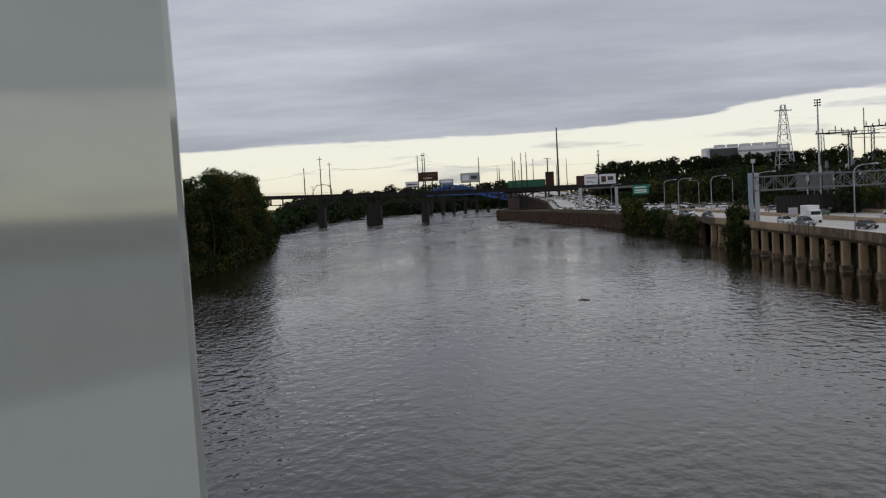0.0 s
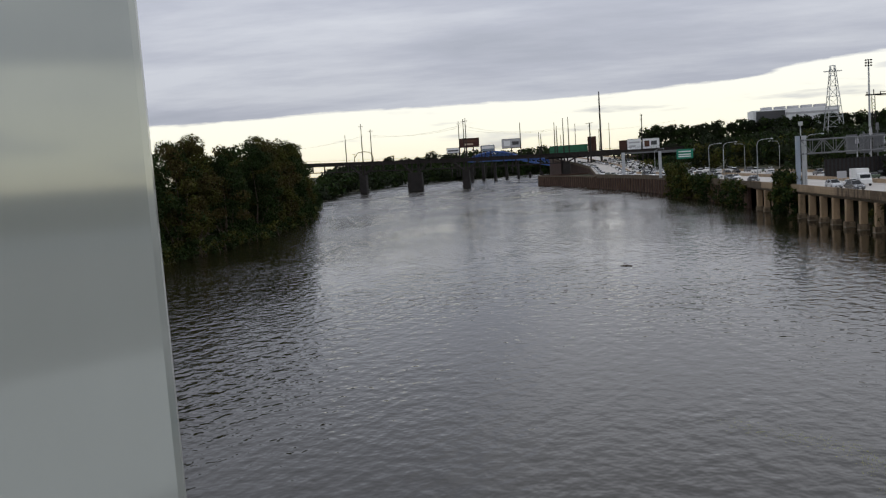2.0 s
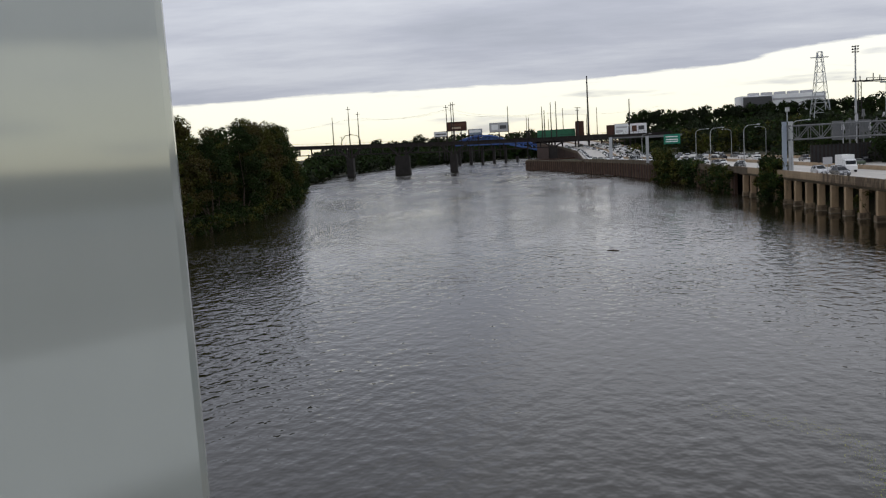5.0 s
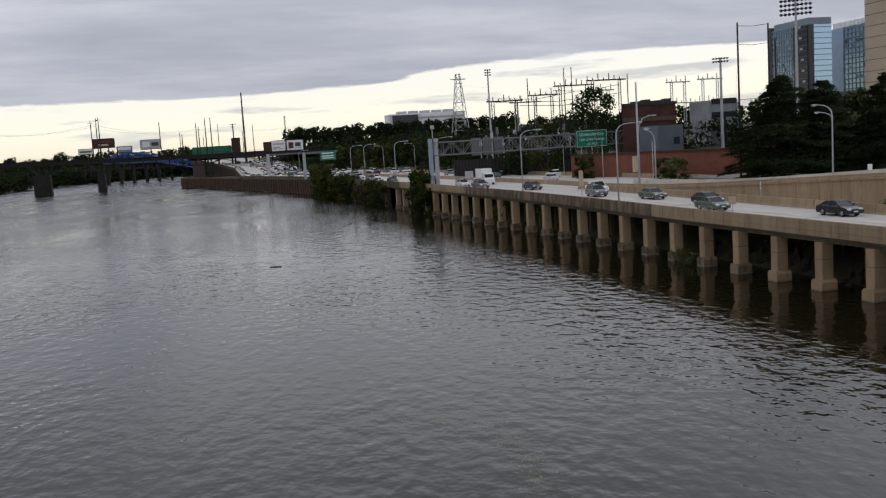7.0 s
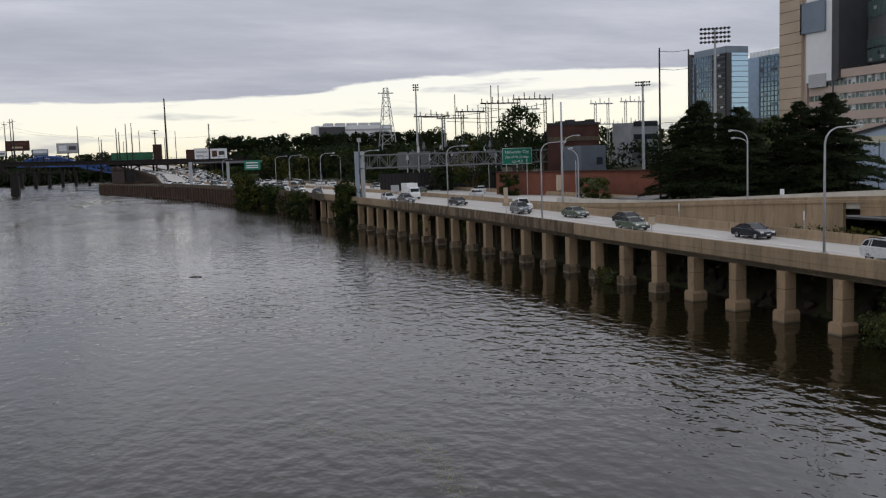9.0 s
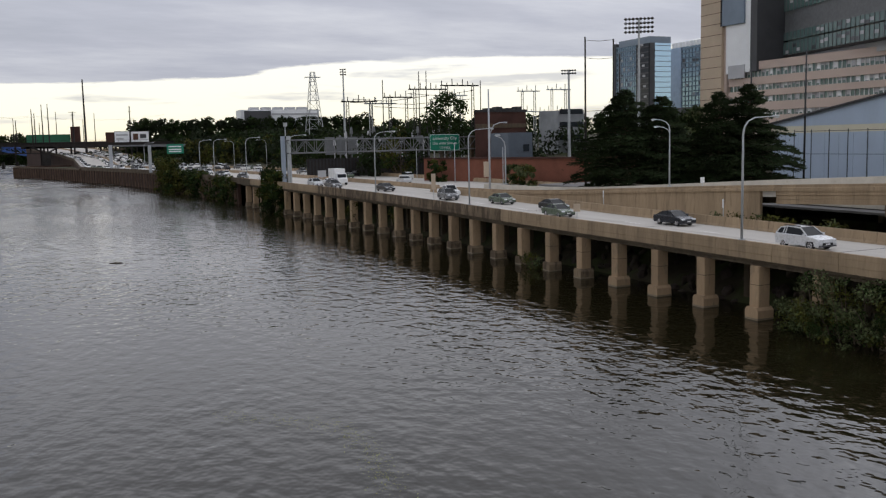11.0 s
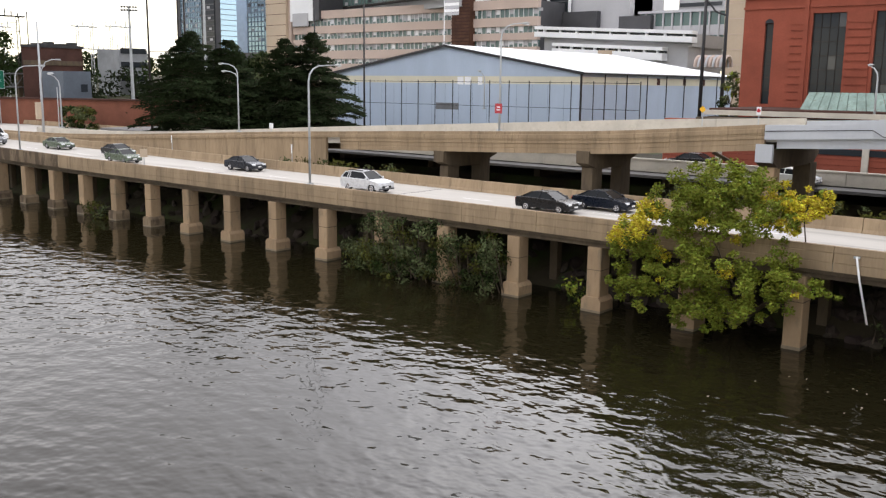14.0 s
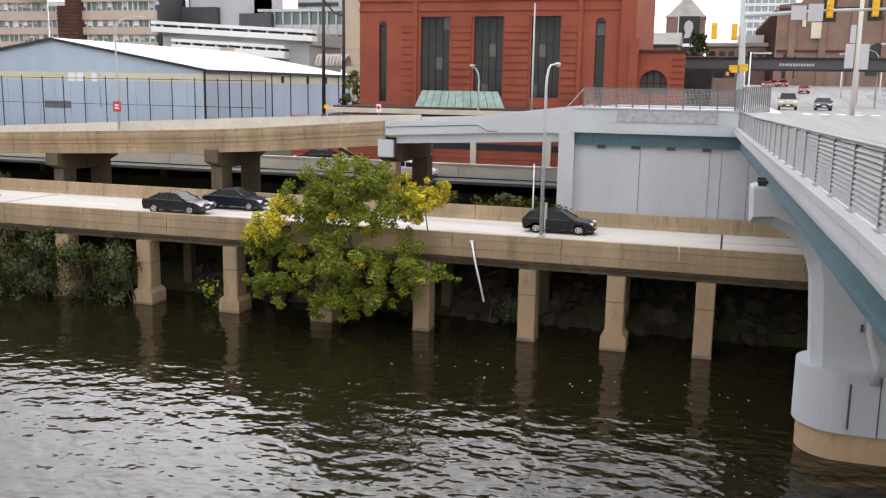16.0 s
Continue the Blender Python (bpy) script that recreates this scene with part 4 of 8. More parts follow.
# ---- blue warehouse ----
ware = thing("warehouse", "pale blue metal warehouse with a white pitched roof", "building")
X0, X1, XM, WY0, WY1 = -128.6, -74.6, -101.6, 72.0, 128.0
g = BM()
prism(g, [(X0, 4), (X1, 4), (X1, 14.4), (X0, 14.4)], "y", WY0, WY1)
part("wall", g, BLUE_WALL, ware)
g = BM()
prism(g, [(X0, 15.6), (X1, 15.6), (X1, 16.1), (XM, 20.5), (X0, 16.1)], "y", WY0, WY1)
part("gable", g, BLUE_WALL, ware)
part("clerestory", bx(X0 + 0.05, WY0 + 0.02, 14.4, X1 - 0.02, WY1, 15.6), CREAM, ware, "cream translucent band")
for a, b in ((-98.9, -97.6), (-97.3, -96.0), (-94.5, -93.6)):
    part("clerestory_light", bx(a, WY0 - 0.03, 14.2, b, WY0 + 0.02, 15.5), WHITE, ware)
r = BM()
for s_ in (1, -1):
    a, b = (X1 + 0.6, 16.05) if s_ > 0 else (X0 - 0.6, 16.05), (XM, 20.6)
    prism(r, [a, b, (b[0], b[1] + 0.25), (a[0], a[1] + 0.25)], "y", WY0 - 0.4, WY1)
part("roof", r, ROOF_W, ware, "white membrane roof")
r = BM()
for s_ in (1, -1):
    a, b = (X1 + 0.6, 16.0) if s_ > 0 else (X0 - 0.6, 16.0), (XM, 20.55)
    prism(r, [(a[0], a[1] - 0.12), (b[0], b[1] - 0.12), (b[0], b[1] + 0.29), (a[0], a[1] + 0.29)], "y", WY0 - 0.46, WY0 - 0.41)
part("verge_trim", r, BLACK, ware)
part("gutter", bx(X1 + 0.45, WY0 - 0.4, 15.95, X1 + 0.65, WY1, 16.2), BLACK, ware)
for y in np.arange(WY0 + 7, WY1, 7.0):
    part("wall_post", bx(X1, y - 0.07, 5, X1 + 0.12, y + 0.07, 16), STEEL_DK, ware)
for y in (97, 107, 115):
    part("clerestory_gap", bx(X1 - 0.01, y - 0.5, 14.45, X1 + 0.03, y + 0.6, 15.6), BRICK_DK, ware)
part("corner_post", bx(X1 - 0.12, WY0 - 0.12, 4, X1 + 0.15, WY0 + 0.1, 16), STEEL_DK, ware)
part("vent_panel", bx(-103.6, WY0 - 0.06, 10.0, -98.6, WY0, 11.1), GREYSTEEL, ware, "grey wall plate")
for a in np.arange(X0 + 3, X1, 3.0):
    part("sheet_joint", bx(a - 0.02, WY0 - 0.015, 5, a + 0.02, WY0, 14.4), BLUEP, ware)

# tall black court fence in front of it
court = thing("court_fence", "tall black wire fence on thin posts", "fence")
for i, x in enumerate(np.arange(-117.4, -61, 3.74)):
    part("post", bx(x - 0.05, 65.95, 5, x + 0.05, 66.05, 14.9), BLACK, court)
part("rail", bx(-117.4, 65.96, 14.6, -61.5, 66.04, 14.68), BLACK, court)
part("rail", bx(-117.4, 65.96, 10.9, -61.5, 66.04, 10.97), BLACK, court)

# ---- hospital on the rise ----
rng_h = np.random.default_rng(77)
hosp = thing("hospital", "stepped hospital building with pinkish precast bands and green windows", "building")
part("core", bx(-303, 201.2, 5, -171, 235, 41.0), DARKP, hosp)
for z0, z1 in ((5, 21.4), (23.2, 26.4), (28.6, 30.9), (33.0, 35.9), (38.6, 41.6)):
    part("precast_band", bx(-289, 199.6, z0, -170.8, 201.5, z1), PINK, hosp)
for z0, z1 in ((21.4, 23.2), (26.4, 28.6), (30.9, 33.0), (35.9, 38.6)):
    wb = part("window_band", bx(-289, 200.6, z0, -170.8, 201.2, z1), GL_GREEN, hosp)
    for x in np.arange(-287, -171, 1.9):
        part("mullion", bx(x - 0.12, 200.3, z0, x + 0.12, 200.6, z1), WHITEP if int(x * 7) % 3 else GREYP, wb)
        if rng_h.random() < 0.55:
            part("blind", bx(x + 0.2, 200.52, z1 - (z1 - z0) * (0.3 + 0.6 * rng_h.random()), x + 1.7, 200.58, z1), WHITEP if rng_h.random() < 0.4 else GREYP, wb)
tower_ = part("stone_tower", bx(-304, 198, 5, -291.5, 232, 78), TAN, hosp)
for z in np.arange(20, 77, 4.2):
    part("stone_joint", bx(-304.05, 197.93, z, -291.45, 198.0, z + 0.18), BRICK_DK, tower_)
part("stone_fin", bx(-291.5, 199.3, 5, -289.8, 232, 78), PINK, hosp)
part("white_wall", bx(-289.8, 198.8, 38, -276, 232, 78), WHITEP, hosp)
part("dark_fin", bx(-276, 198.5, 38, -272.5, 232, 78), DARKP, hosp)
part("screen", bx(-292.3, 198.0, 56.6, -279.2, 198.8, 68), BLUEP, hosp, "dark blue wall screen")
part("low_box", bx(-288, 198.4, 36, -279, 199, 41), GREYP, hosp)
TURN_H = Matrix.Translation((-272.5, 211.5, 0)) @ Matrix.Rotation(radians(-14.7), 4, "Z") @ Matrix.Translation((272.5, -204.5, 0))


def turned(*a):
    b = bx(*a)
    b.transform(TURN_H)
    return b


part("upper_core", turned(-273, 206.5, 40, -199, 235, 78), GREYP, hosp)
for z0, z1 in ((44.0, 48.6), (49.2, 52.2), (60.0, 66.0)):
    gb = part("glass_band", turned(-272.5, 204.5, z0, -203, 206.5, z1), GL_GREEN, hosp)
    for x in np.arange(-271, -203, 2.6):
        part("mullion", turned(x - 0.1, 204.3, z0, x + 0.1, 204.5, z1), GREYSTEEL, gb)
        if rng_h.random() < 0.4:
            zz = z0 + (z1 - z0) * 0.6 * rng_h.random()
            part("lit_pane", turned(x + 0.2, 204.42, zz, x + 2.4, 204.48, zz + 1.2), GREYP if rng_h.random() < 0.5 else GL_PALE, gb)
part("canopy_beam", turned(-270, 203.0, 42.9, -203, 204.5, 43.5), STEEL_DK, hosp)
part("dark_wall_band", turned(-272.5, 204.9, 52.2, -203, 206.5, 60), GREYSTEEL, hosp)
part("stair_shaft", bx(-204.6, 197.5, 24, -196.9, 202, 42.2), RUST, hosp, "brown slatted stair shaft")
for z in np.arange(25, 42, 1.1):
    part("shaft_slat", bx(-204.7, 197.3, z, -196.8, 197.5, z + 0.35), BRICK_DK, hosp)
for x in (-201.5, -197.5):
    part("mast", bx(x - 0.3, 199, 42, x + 0.3, 199.6, 78), RUST, hosp)
for z in np.arange(43, 78, 3):
    part("lattice", bx(-201.5, 199.1, z, -197.5, 199.4, z + 0.3), RUST, hosp)
part("white_fin", bx(-196.5, 200, 40, -193.2, 215, 78), WHITEP, hosp)
lab = thing("glass_laboratory", "green glass laboratory block with white floor bands", "building")
part("core", bx(-193, 204, 38, -182, 225, 58), GL_GREEN, lab)
for z in np.arange(39, 58, 3.4):
    part("floor_band", bx(-193.2, 203.6, z, -182, 204, z + 0.9), WHITEP, lab)
slab = thing("bronze_glass_block", "dark bronze glass block with pale corner fins", "building")
part("core", bx(-189, 216, 20, -169, 240, 47.6), GL_DARK, slab)
for x in (-188.5, -177.6, -169.2):
    part("fin", bx(x - 0.4, 215.4, 20, x + 0.4, 216.2, 48), WHITEP, slab)
for z in np.arange(24, 47, 3.5):
    part("floor_line", bx(-189.1, 215.8, z, -168.9, 216, z + 0.3), DARKP, slab)
part("side_block", bx(-191.5, 212, 25, -181, 216, 40), DARKP, slab)
grey = thing("grey_plant_block", "grey panelled hospital plant block", "building")
part("wall", bx(-160, 220, 20, -147.5, 240, 46.3), GREYP, grey)
part("wing", bx(-170, 217, 20, -147.5, 232, 42.5), GREYP, grey)
part("louvre", bx(-172, 214.5, 30, -158, 217, 38), DARKP, grey)
part("louvre", bx(-149, 213, 22, -138, 215.3, 35.8), DARKP, grey)
part("roof_unit", bx(-168, 218, 42.5, -163, 224, 44.6), GREYP, grey)
part("vent", bx(-153.5, 219.8, 42, -151.5, 220, 43), DARKP, grey)
low = thing("terrace_block", "grey and glass block with a white roof line", "building")
part("wall", bx(-143, 216, 20, -112, 240, 36.4), GL_GREEN, low)
part("roof_line", bx(-143.5, 215, 36.4, -111.5, 240, 37.2), GREYP, low)
part("spandrel", bx(-143.2, 215.6, 29.5, -111.8, 216, 32.5), GREYP, low)
part("spandrel", bx(-143.2, 215.6, 22, -111.8, 216, 25.5), WHITEP, low)
for x in np.arange(-141, -112, 3):
    part("column", bx(x - 0.25, 215.4, 20, x + 0.25, 215.9, 36.4), GREYP, low)
back = thing("far_office_block", "pale far office block with window bands", "building")
part("wall", bx(-147, 250, 20, -131, 275, 46), GREYP, back)
for z in np.arange(25, 45, 4):
    part("window_band", bx(-146.6, 249.8, z, -131.4, 250, z + 1.3), GL_PALE, back)
stone = thing("tan_stone_block", "tan stone tower block", "building")
part("wall", bx(-104, 190, 5, -88, 215, 50), TAN, stone)
for z in np.arange(12, 50, 4):
    part("stone_joint", bx(-104.1, 189.9, z, -87.9, 190, z + 0.15), PINK, stone)

# white parking deck
park = thing("parking_deck", "white concrete parking deck with dark open levels", "building")
part("core", bx(-160, 188, 5, -113, 210, 25.0), GREYP, park)
for (a, za, b, zb), h in (((-161.5, 31.7, -110.5, 29.0), 3.1), ((-155, 26.7, -119, 24.8), 3.6)):
    d = BM()
    prism(d, [(a, za), (b, zb), (b, zb - 0.9), (a, za - 0.9)], "y", 184.6, 188)
    prism(d, [(a, za - 1.6), (b, zb - 1.6), (b, zb - h), (a, za - h)], "y", 184.6, 188)
    part("deck_band", d, WHITEP, park)
    d = BM()
    prism(d, [(a + 0.3, za - 0.9), (b - 0.3, zb - 0.9), (b - 0.3, zb - 1.6), (a + 0.3, za - 1.6)], "y", 186.4, 188)
    part("open_level", d, GL_DARK, park)
    for k in range(9):
        x = a + (b - a) * (k + 0.5) / 9
        z = za + (zb - za) * (k + 0.5) / 9
        part("deck_post", bx(x - 0.3, 185.6, z - 1.62, x + 0.3, 186.4, z - 0.88), WHITEP, park)
part("roof_slab", bx(-160, 188, 25.0, -112, 212, 28.4), GREYP, park)
part("stair_block", bx(-139, 184.3, 20, -134.5, 187, 24.2), TAN, park)
tunnel = thing("glass_canopy", "rounded ribbed glass canopy", "canopy")
for k in range(9):
    t_ = BM()
    pts = [(-100.4 + k * 0.95, 168 + 2.4 * math.cos(a), 19 + 2.7 * math.sin(a)) for a in np.linspace(0, math.pi, 9)]
    tube(t_, pts, 0.3, 6)
    part("rib", t_, GREYP if k % 2 else PINK, tunnel)

sh = BM()
vs_ = [[sh.verts.new((x_, 168 + 2.3 * math.cos(a), 19 + 2.6 * math.sin(a))) for a in np.linspace(0, math.pi, 9)] for x_ in (-100.4, -92.8)]
for k in range(8):
    sh.faces.new((vs_[0][k], vs_[0][k + 1], vs_[1][k + 1], vs_[1][k]))
bmesh.ops.solidify(sh, geom=sh.faces[:], thickness=0.1)
part("shell", sh, PINK, tunnel)

# ---- glass towers ----


def banded_face(parent, axis, at, a, b, z0, z1, floors, cols, out, frame_m, seed):
    """Floor bands, mullions and odd drawn blinds on a glass face in the plane of an axis."""
    rng = np.random.default_rng(seed)
    put = (lambda p0, p1, q0, q1, d: bx(p0, at, q0, p1, at + out * d, q1)) if axis == "y" else (lambda p0, p1, q0, q1, d: bx(at, p0, q0, at + out * d, p1, q1))
    dz, dp = (z1 - z0) / floors, (b - a) / cols
    for k in range(floors + 1):
        part("floor_band", put(a, b, z0 + k * dz, z0 + k * dz + dz * 0.2, 0.5), frame_m, parent)
    for k in range(cols + 1):
        part("mullion", put(a + k * dp - 0.25, a + k * dp + 0.25, z0, z1, 0.4), frame_m, parent)
    for k in range(floors * cols // 4):
        i, m = int(rng.integers(cols)), int(rng.integers(floors))
        part("blind", put(a + i * dp + 0.3, a + (i + 1) * dp - 0.3, z0 + (m + 0.25) * dz, z0 + (m + 0.5 + 0.45 * rng.random()) * dz, 0.15), (GREYP, DARKP, BLUEP)[k % 3], parent)


def mirror_glass(name, tint, rough=0.06):
    m = glass(name, tint, rough)
    m.node_tree.nodes["Principled BSDF"].inputs["Metallic"].default_value = 0.75
    return m


GL_SKY, GL_SEA = mirror_glass("mirrored_blue_glass", (0.30, 0.44, 0.60)), mirror_glass("mirrored_sea_green_glass", (0.15, 0.23, 0.28))
TOWER_GREY = mat("blue_grey_tower_frame", (0.20, 0.25, 0.31), 0.5, vary=0.08, big=0.1, small=2, bump=0.05)
t1 = thing("office_tower", "blue-grey office tower with a gridded face and a glass corner", "building")
part("core", bx(-691, 420, 5, -641.8, 441, 92), GL_SEA, t1)
part("top_storey", bx(-686, 419.6, 92, -641.4, 441, 97.5), TOWER_GREY, t1, "plain grey top storey")
part("end_fin", bx(-693.0, 419, 5, -690, 441, 96), DARKP, t1)
banded_face(t1, "y", 420, -690, -660, 36, 92, 13, 9, -1, TOWER_GREY, 5)
part("dark_bay", bx(-660, 419.0, 5, -642, 420.4, 92), GL_DARK, t1)
for k in range(13):
    part("floor_line", bx(-660, 418.7, 37 + 4.3 * k, -642, 419.0, 38 + 4.3 * k), DARKP, t1)
for k in range(0, 13, 2):
    part("lit_pane", bx(-658 + (k * 5) % 11, 418.6, 38.6 + 4.3 * k, -654.5 + (k * 5) % 11, 418.9, 40.4 + 4.3 * k), GREYP, t1)
part("dark_slot", bx(-641.8, 419.8, 5, -641.2, 424.5, 92.2), DARKP, t1)
gb_ = part("glass_bay", bx(-641.8, 424.5, 5, -640.9, 440.8, 92), GL_SKY, t1)
for k in range(20):
    part("glass_joint", bx(-640.95, 424.5, 8 + 4.3 * k, -640.7, 440.8, 8.5 + 4.3 * k), BLUEP, gb_)
t2 = thing("glass_tower", "dark glass tower with a sky-blue edge and a toothed crown", "building")
part("core", bx(-677, 480, 5, -600, 510, 93), GL_SEA, t2)
part("pale_edge", bx(-691.8, 479.5, 5, -677, 510, 93), mat("sky_blue_glass_panel", (0.30, 0.42, 0.58), 0.2, vary=0.06, bump=0), t2, "sky-blue glass edge")
banded_face(t2, "y", 480, -676, -602, 20, 91, 17, 16, -1, BLUEP, 6)
for x in np.arange(-690, -602, 5):
    part("crown_tooth", bx(x, 479.6, 93, x + 3.4, 481, 97.5), WHITEP, t2)
part("lower_block", bx(-640, 400, 5, -560, 415, 36), DARKP, t2)

# ---- around the bridge head ----
over = thing("rail_overpass", "dark steel rail overpass across the street", "bridge")
part("girder", bx(-6.5, 90, 17.5, 40, 92, 18.9), DARKP, over)
part("top_flange", bx(-6.5, 89.7, 18.9, 40, 92.2, 19.15), STEEL_DK, over)
part("bottom_flange", bx(-6.5, 89.7, 17.3, 40, 92.2, 17.5), STEEL_DK, over)
part("pier", bx(-7.0, 89, 8, -2.5, 95, 17.3), STEEL_DK, over)
part("pier", bx(38, 89, 8, 42, 95, 17.3), STEEL_DK, over)
for k in range(13):
    x = 6.5 + 0.36 * k
    part("letter_bar", bx(x, 89.95, 17.95, x + 0.24, 90.0, 18.3), GREYP, over)
stad = thing("brown_brick_stadium", "brown brick stadium wall with arches and pale plaques", "building", (-0.36, 24.8, -7.15))
stad.scale = (1.5, 1.5, 1.5)
sw = BM()
prism(sw, [(6.3, 8), (40, 8), (40, 31), (9.6, 31), (9.6, 27.6), (6.3, 27.2)], "y", 100.5, 104)
part("wall", sw, MUSEUM, stad)
lw = BM()
prism(lw, [(6.3, 101), (6.9, 101), (4.9, 158), (4.2, 158)], "z", 8, 27.2)
part("long_wall", lw, MUSEUM, stad)
for z0, z1, a, b in ((26.4, 26.8, 6.3, 40), (20.3, 20.6, 6.3, 40), (29.6, 29.9, 9.6, 40)):
    part("string_course", bx(a, 100.3, z0, b, 100.5, z1), BRICK_DK, stad)
for x in np.arange(8.4, 40, 4.3):
    part("pier", bx(x - 0.5, 100.2, 8, x + 0.5, 100.5, 26.4), MUSEUM, stad)
for x0, x1, z0, z1 in ((11.0, 12.4, 22.3, 24.6), (9.7, 10.2, 24.0, 25.0)):
    part("plaque", bx(x0, 100.1, z0, x1, 100.3, z1), CREAM, stad, "pale carved stone plaque")
for cx, r_, zb in ((8.2, 0.9, 18.4), (20.6, 1.7, 19.0), (24.9, 1.7, 19.0), (29.2, 1.7, 19.0)):
    a_ = BM()
    prism(a_, [(cx + r_ * math.cos(t), zb + 1 + r_ * math.sin(t)) for t in np.linspace(0, math.pi, 11)] + [(cx - r_, zb - 2), (cx + r_, zb - 2)], "y", 100.38, 100.49)
    part("arch_window", a_, GL_DARK, stad)
for x in np.arange(18.5, 40, 4.3):
    part("slot_window", bx(x + 0.2, 100.35, 25.0, x + 2.6, 100.49, 25.7), DARKP, stad)
for k in range(12):
    x = 6.15 - 0.0368 * 4.4 * (k + 0.6)
    part("pilaster", bx(x - 0.2, 103.5 + 4.4 * k, 8, x + 0.25, 104.3 + 4.4 * k, 26.6), BRICK_DK, stad)
glass_hi = thing("pale_glass_highrise", "pale green glass high-rise with white mullions", "building")
part("core", bx(0.8, 352, 5, 22, 370, 70), glass("pale_tower_glass", (0.30, 0.37, 0.40), 0.1), glass_hi)
for z in np.arange(10, 70, 3.2):
    part("floor_band", bx(0.6, 351.6, z, 22, 352, z + 1.1), WHITEP, glass_hi)
for x in np.arange(1, 22, 2.6):
    part("mullion", bx(x - 0.2, 351.3, 5, x + 0.2, 351.8, 70), WHITEP, glass_hi)
turret = thing("museum_turret", "stone turret with a pyramid slate roof and a dark banner", "building")
part("drum", bx(-15.9, 180, 8, -7.1, 189, 31.8), MUSEUM, turret)
rf = BM()
bmesh.ops.create_cone(rf, cap_ends=True, segments=8, radius1=4.9, radius2=0.5, depth=4.6, matrix=Matrix.Translation((-11.5, 184.5, 34.2)) @ Matrix.Rotation(math.pi / 8, 4, "Z"))
part("roof", rf, SLATE, turret)
part("cornice", bx(-16.1, 179.8, 31.5, -6.9, 189.2, 31.95), GREYP, turret)
part("finial", bx(-11.7, 184.3, 36.3, -11.3, 184.7, 38), GREYP, turret)
part("banner", bx(-12.9, 179.4, 21.4, -8.1, 179.55, 31.6), BLACK, turret, "dark hanging banner with a pale picture")
pb = BM()
prism(pb, [(-11.6, 26.6), (-9.6, 26.6), (-9.9, 27.8), (-9.5, 29.0), (-9.8, 30.2), (-10.6, 30.7), (-11.4, 30.2), (-11.7, 29.0), (-11.3, 27.8)], "y", 179.3, 179.38)
part("banner_shape", pb, GREYP, turret)
part("banner_bar", bx(-12.5, 179.3, 24.6, -8.5, 179.38, 25.3), WHITEP, turret)
part("banner_edge", bx(-13.1, 179.35, 21.4, -12.9, 179.6, 31.7), WHITEP, turret)
hallb = thing("museum_wing", "low stone museum wing with a tiled roof", "building")
part("wall", bx(-22, 120, 8, -9.3, 130, 22.2), MUSEUM, hallb)
mr = BM()
prism(mr, [(119.5, 22.2), (130.5, 22.2), (125, 24.6)], "x", -22.4, -9.0)
part("roof", mr, SLATE, hallb)
part("eave", bx(-22.4, 119.5, 21.9, -9.4, 120, 22.3), BLACK, hallb)
shop = thing("street_building", "low dark brick building behind the overpass", "building")
part("wall", bx(-9, 140, 8, 1.5, 150, 21), MUSEUM, shop)
far_row = thing("terrace_row", "long low brown building with a flat roof behind the overpass", "building")
part("wall", bx(-7, 200, 8, 8, 212, 25.6), MUSEUM, far_row)
part("roof_edge", bx(-7.3, 199.6, 25.6, 8.3, 212.4, 26.5), SLATE, far_row)
part("upper_storey", bx(0.5, 203, 26.5, 7, 210, 28.6), GREYP, far_row)
for k in range(6):
    part("window", bx(-6 + 2.3 * k, 199.9, 22.2, -4.6 + 2.3 * k, 200, 24.4), GL_DARK, far_row)
part("window", bx(-7, 139.9, 17, 0.5, 140, 19), GL_DARK, shop)

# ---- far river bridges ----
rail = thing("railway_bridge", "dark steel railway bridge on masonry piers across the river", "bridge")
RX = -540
STONE_DK = mat("dark_masonry", (0.03, 0.027, 0.025), 0.9, vary=0.2, big=0.3, small=2)


def rail_top(y):
    """Top of the girders: the line climbs towards the east bank."""
    return float(np.interp(y, [-260, -195, -143, -103, -63, -10, 40], [23.4, 21.7, 20.3, 19.3, 18.9, 18.0, 18.0]))


def rail_run(y0, y1, x0, x1, lo, hi):
    bm = BM()
    prism(bm, [(y0, rail_top(y0) + lo), (y1, rail_top(y1) + lo), (y1, rail_top(y1) + hi), (y0, rail_top(y0) + hi)], "x", x0, x1)
    return bm


for y0, y1 in zip(np.arange(-257, 34, 14.5), np.arange(-242.5, 48.5, 14.5)):
    part("girder", rail_run(y0, y1 - 0.1, RX - 2.5, RX + 2.5, -2.2, 0), STEEL_DK, rail)
    part("walkway", rail_run(y0, y1, RX + 2.5, RX + 3.2, -0.2, 0.1), STEEL_DK, rail)
    part("top_rail", rail_run(y0, y1, RX + 3.1, RX + 3.2, 1.2, 1.32), STEEL_DK, rail)
hr = BM()
for y in np.arange(-257, 47, 2.9):
    box(hr, RX + 3.1, y - 0.06, rail_top(y), RX + 3.2, y + 0.06, rail_top(y) + 1.3)
part("handrail_posts", hr, STEEL_DK, rail, kind="stuff")
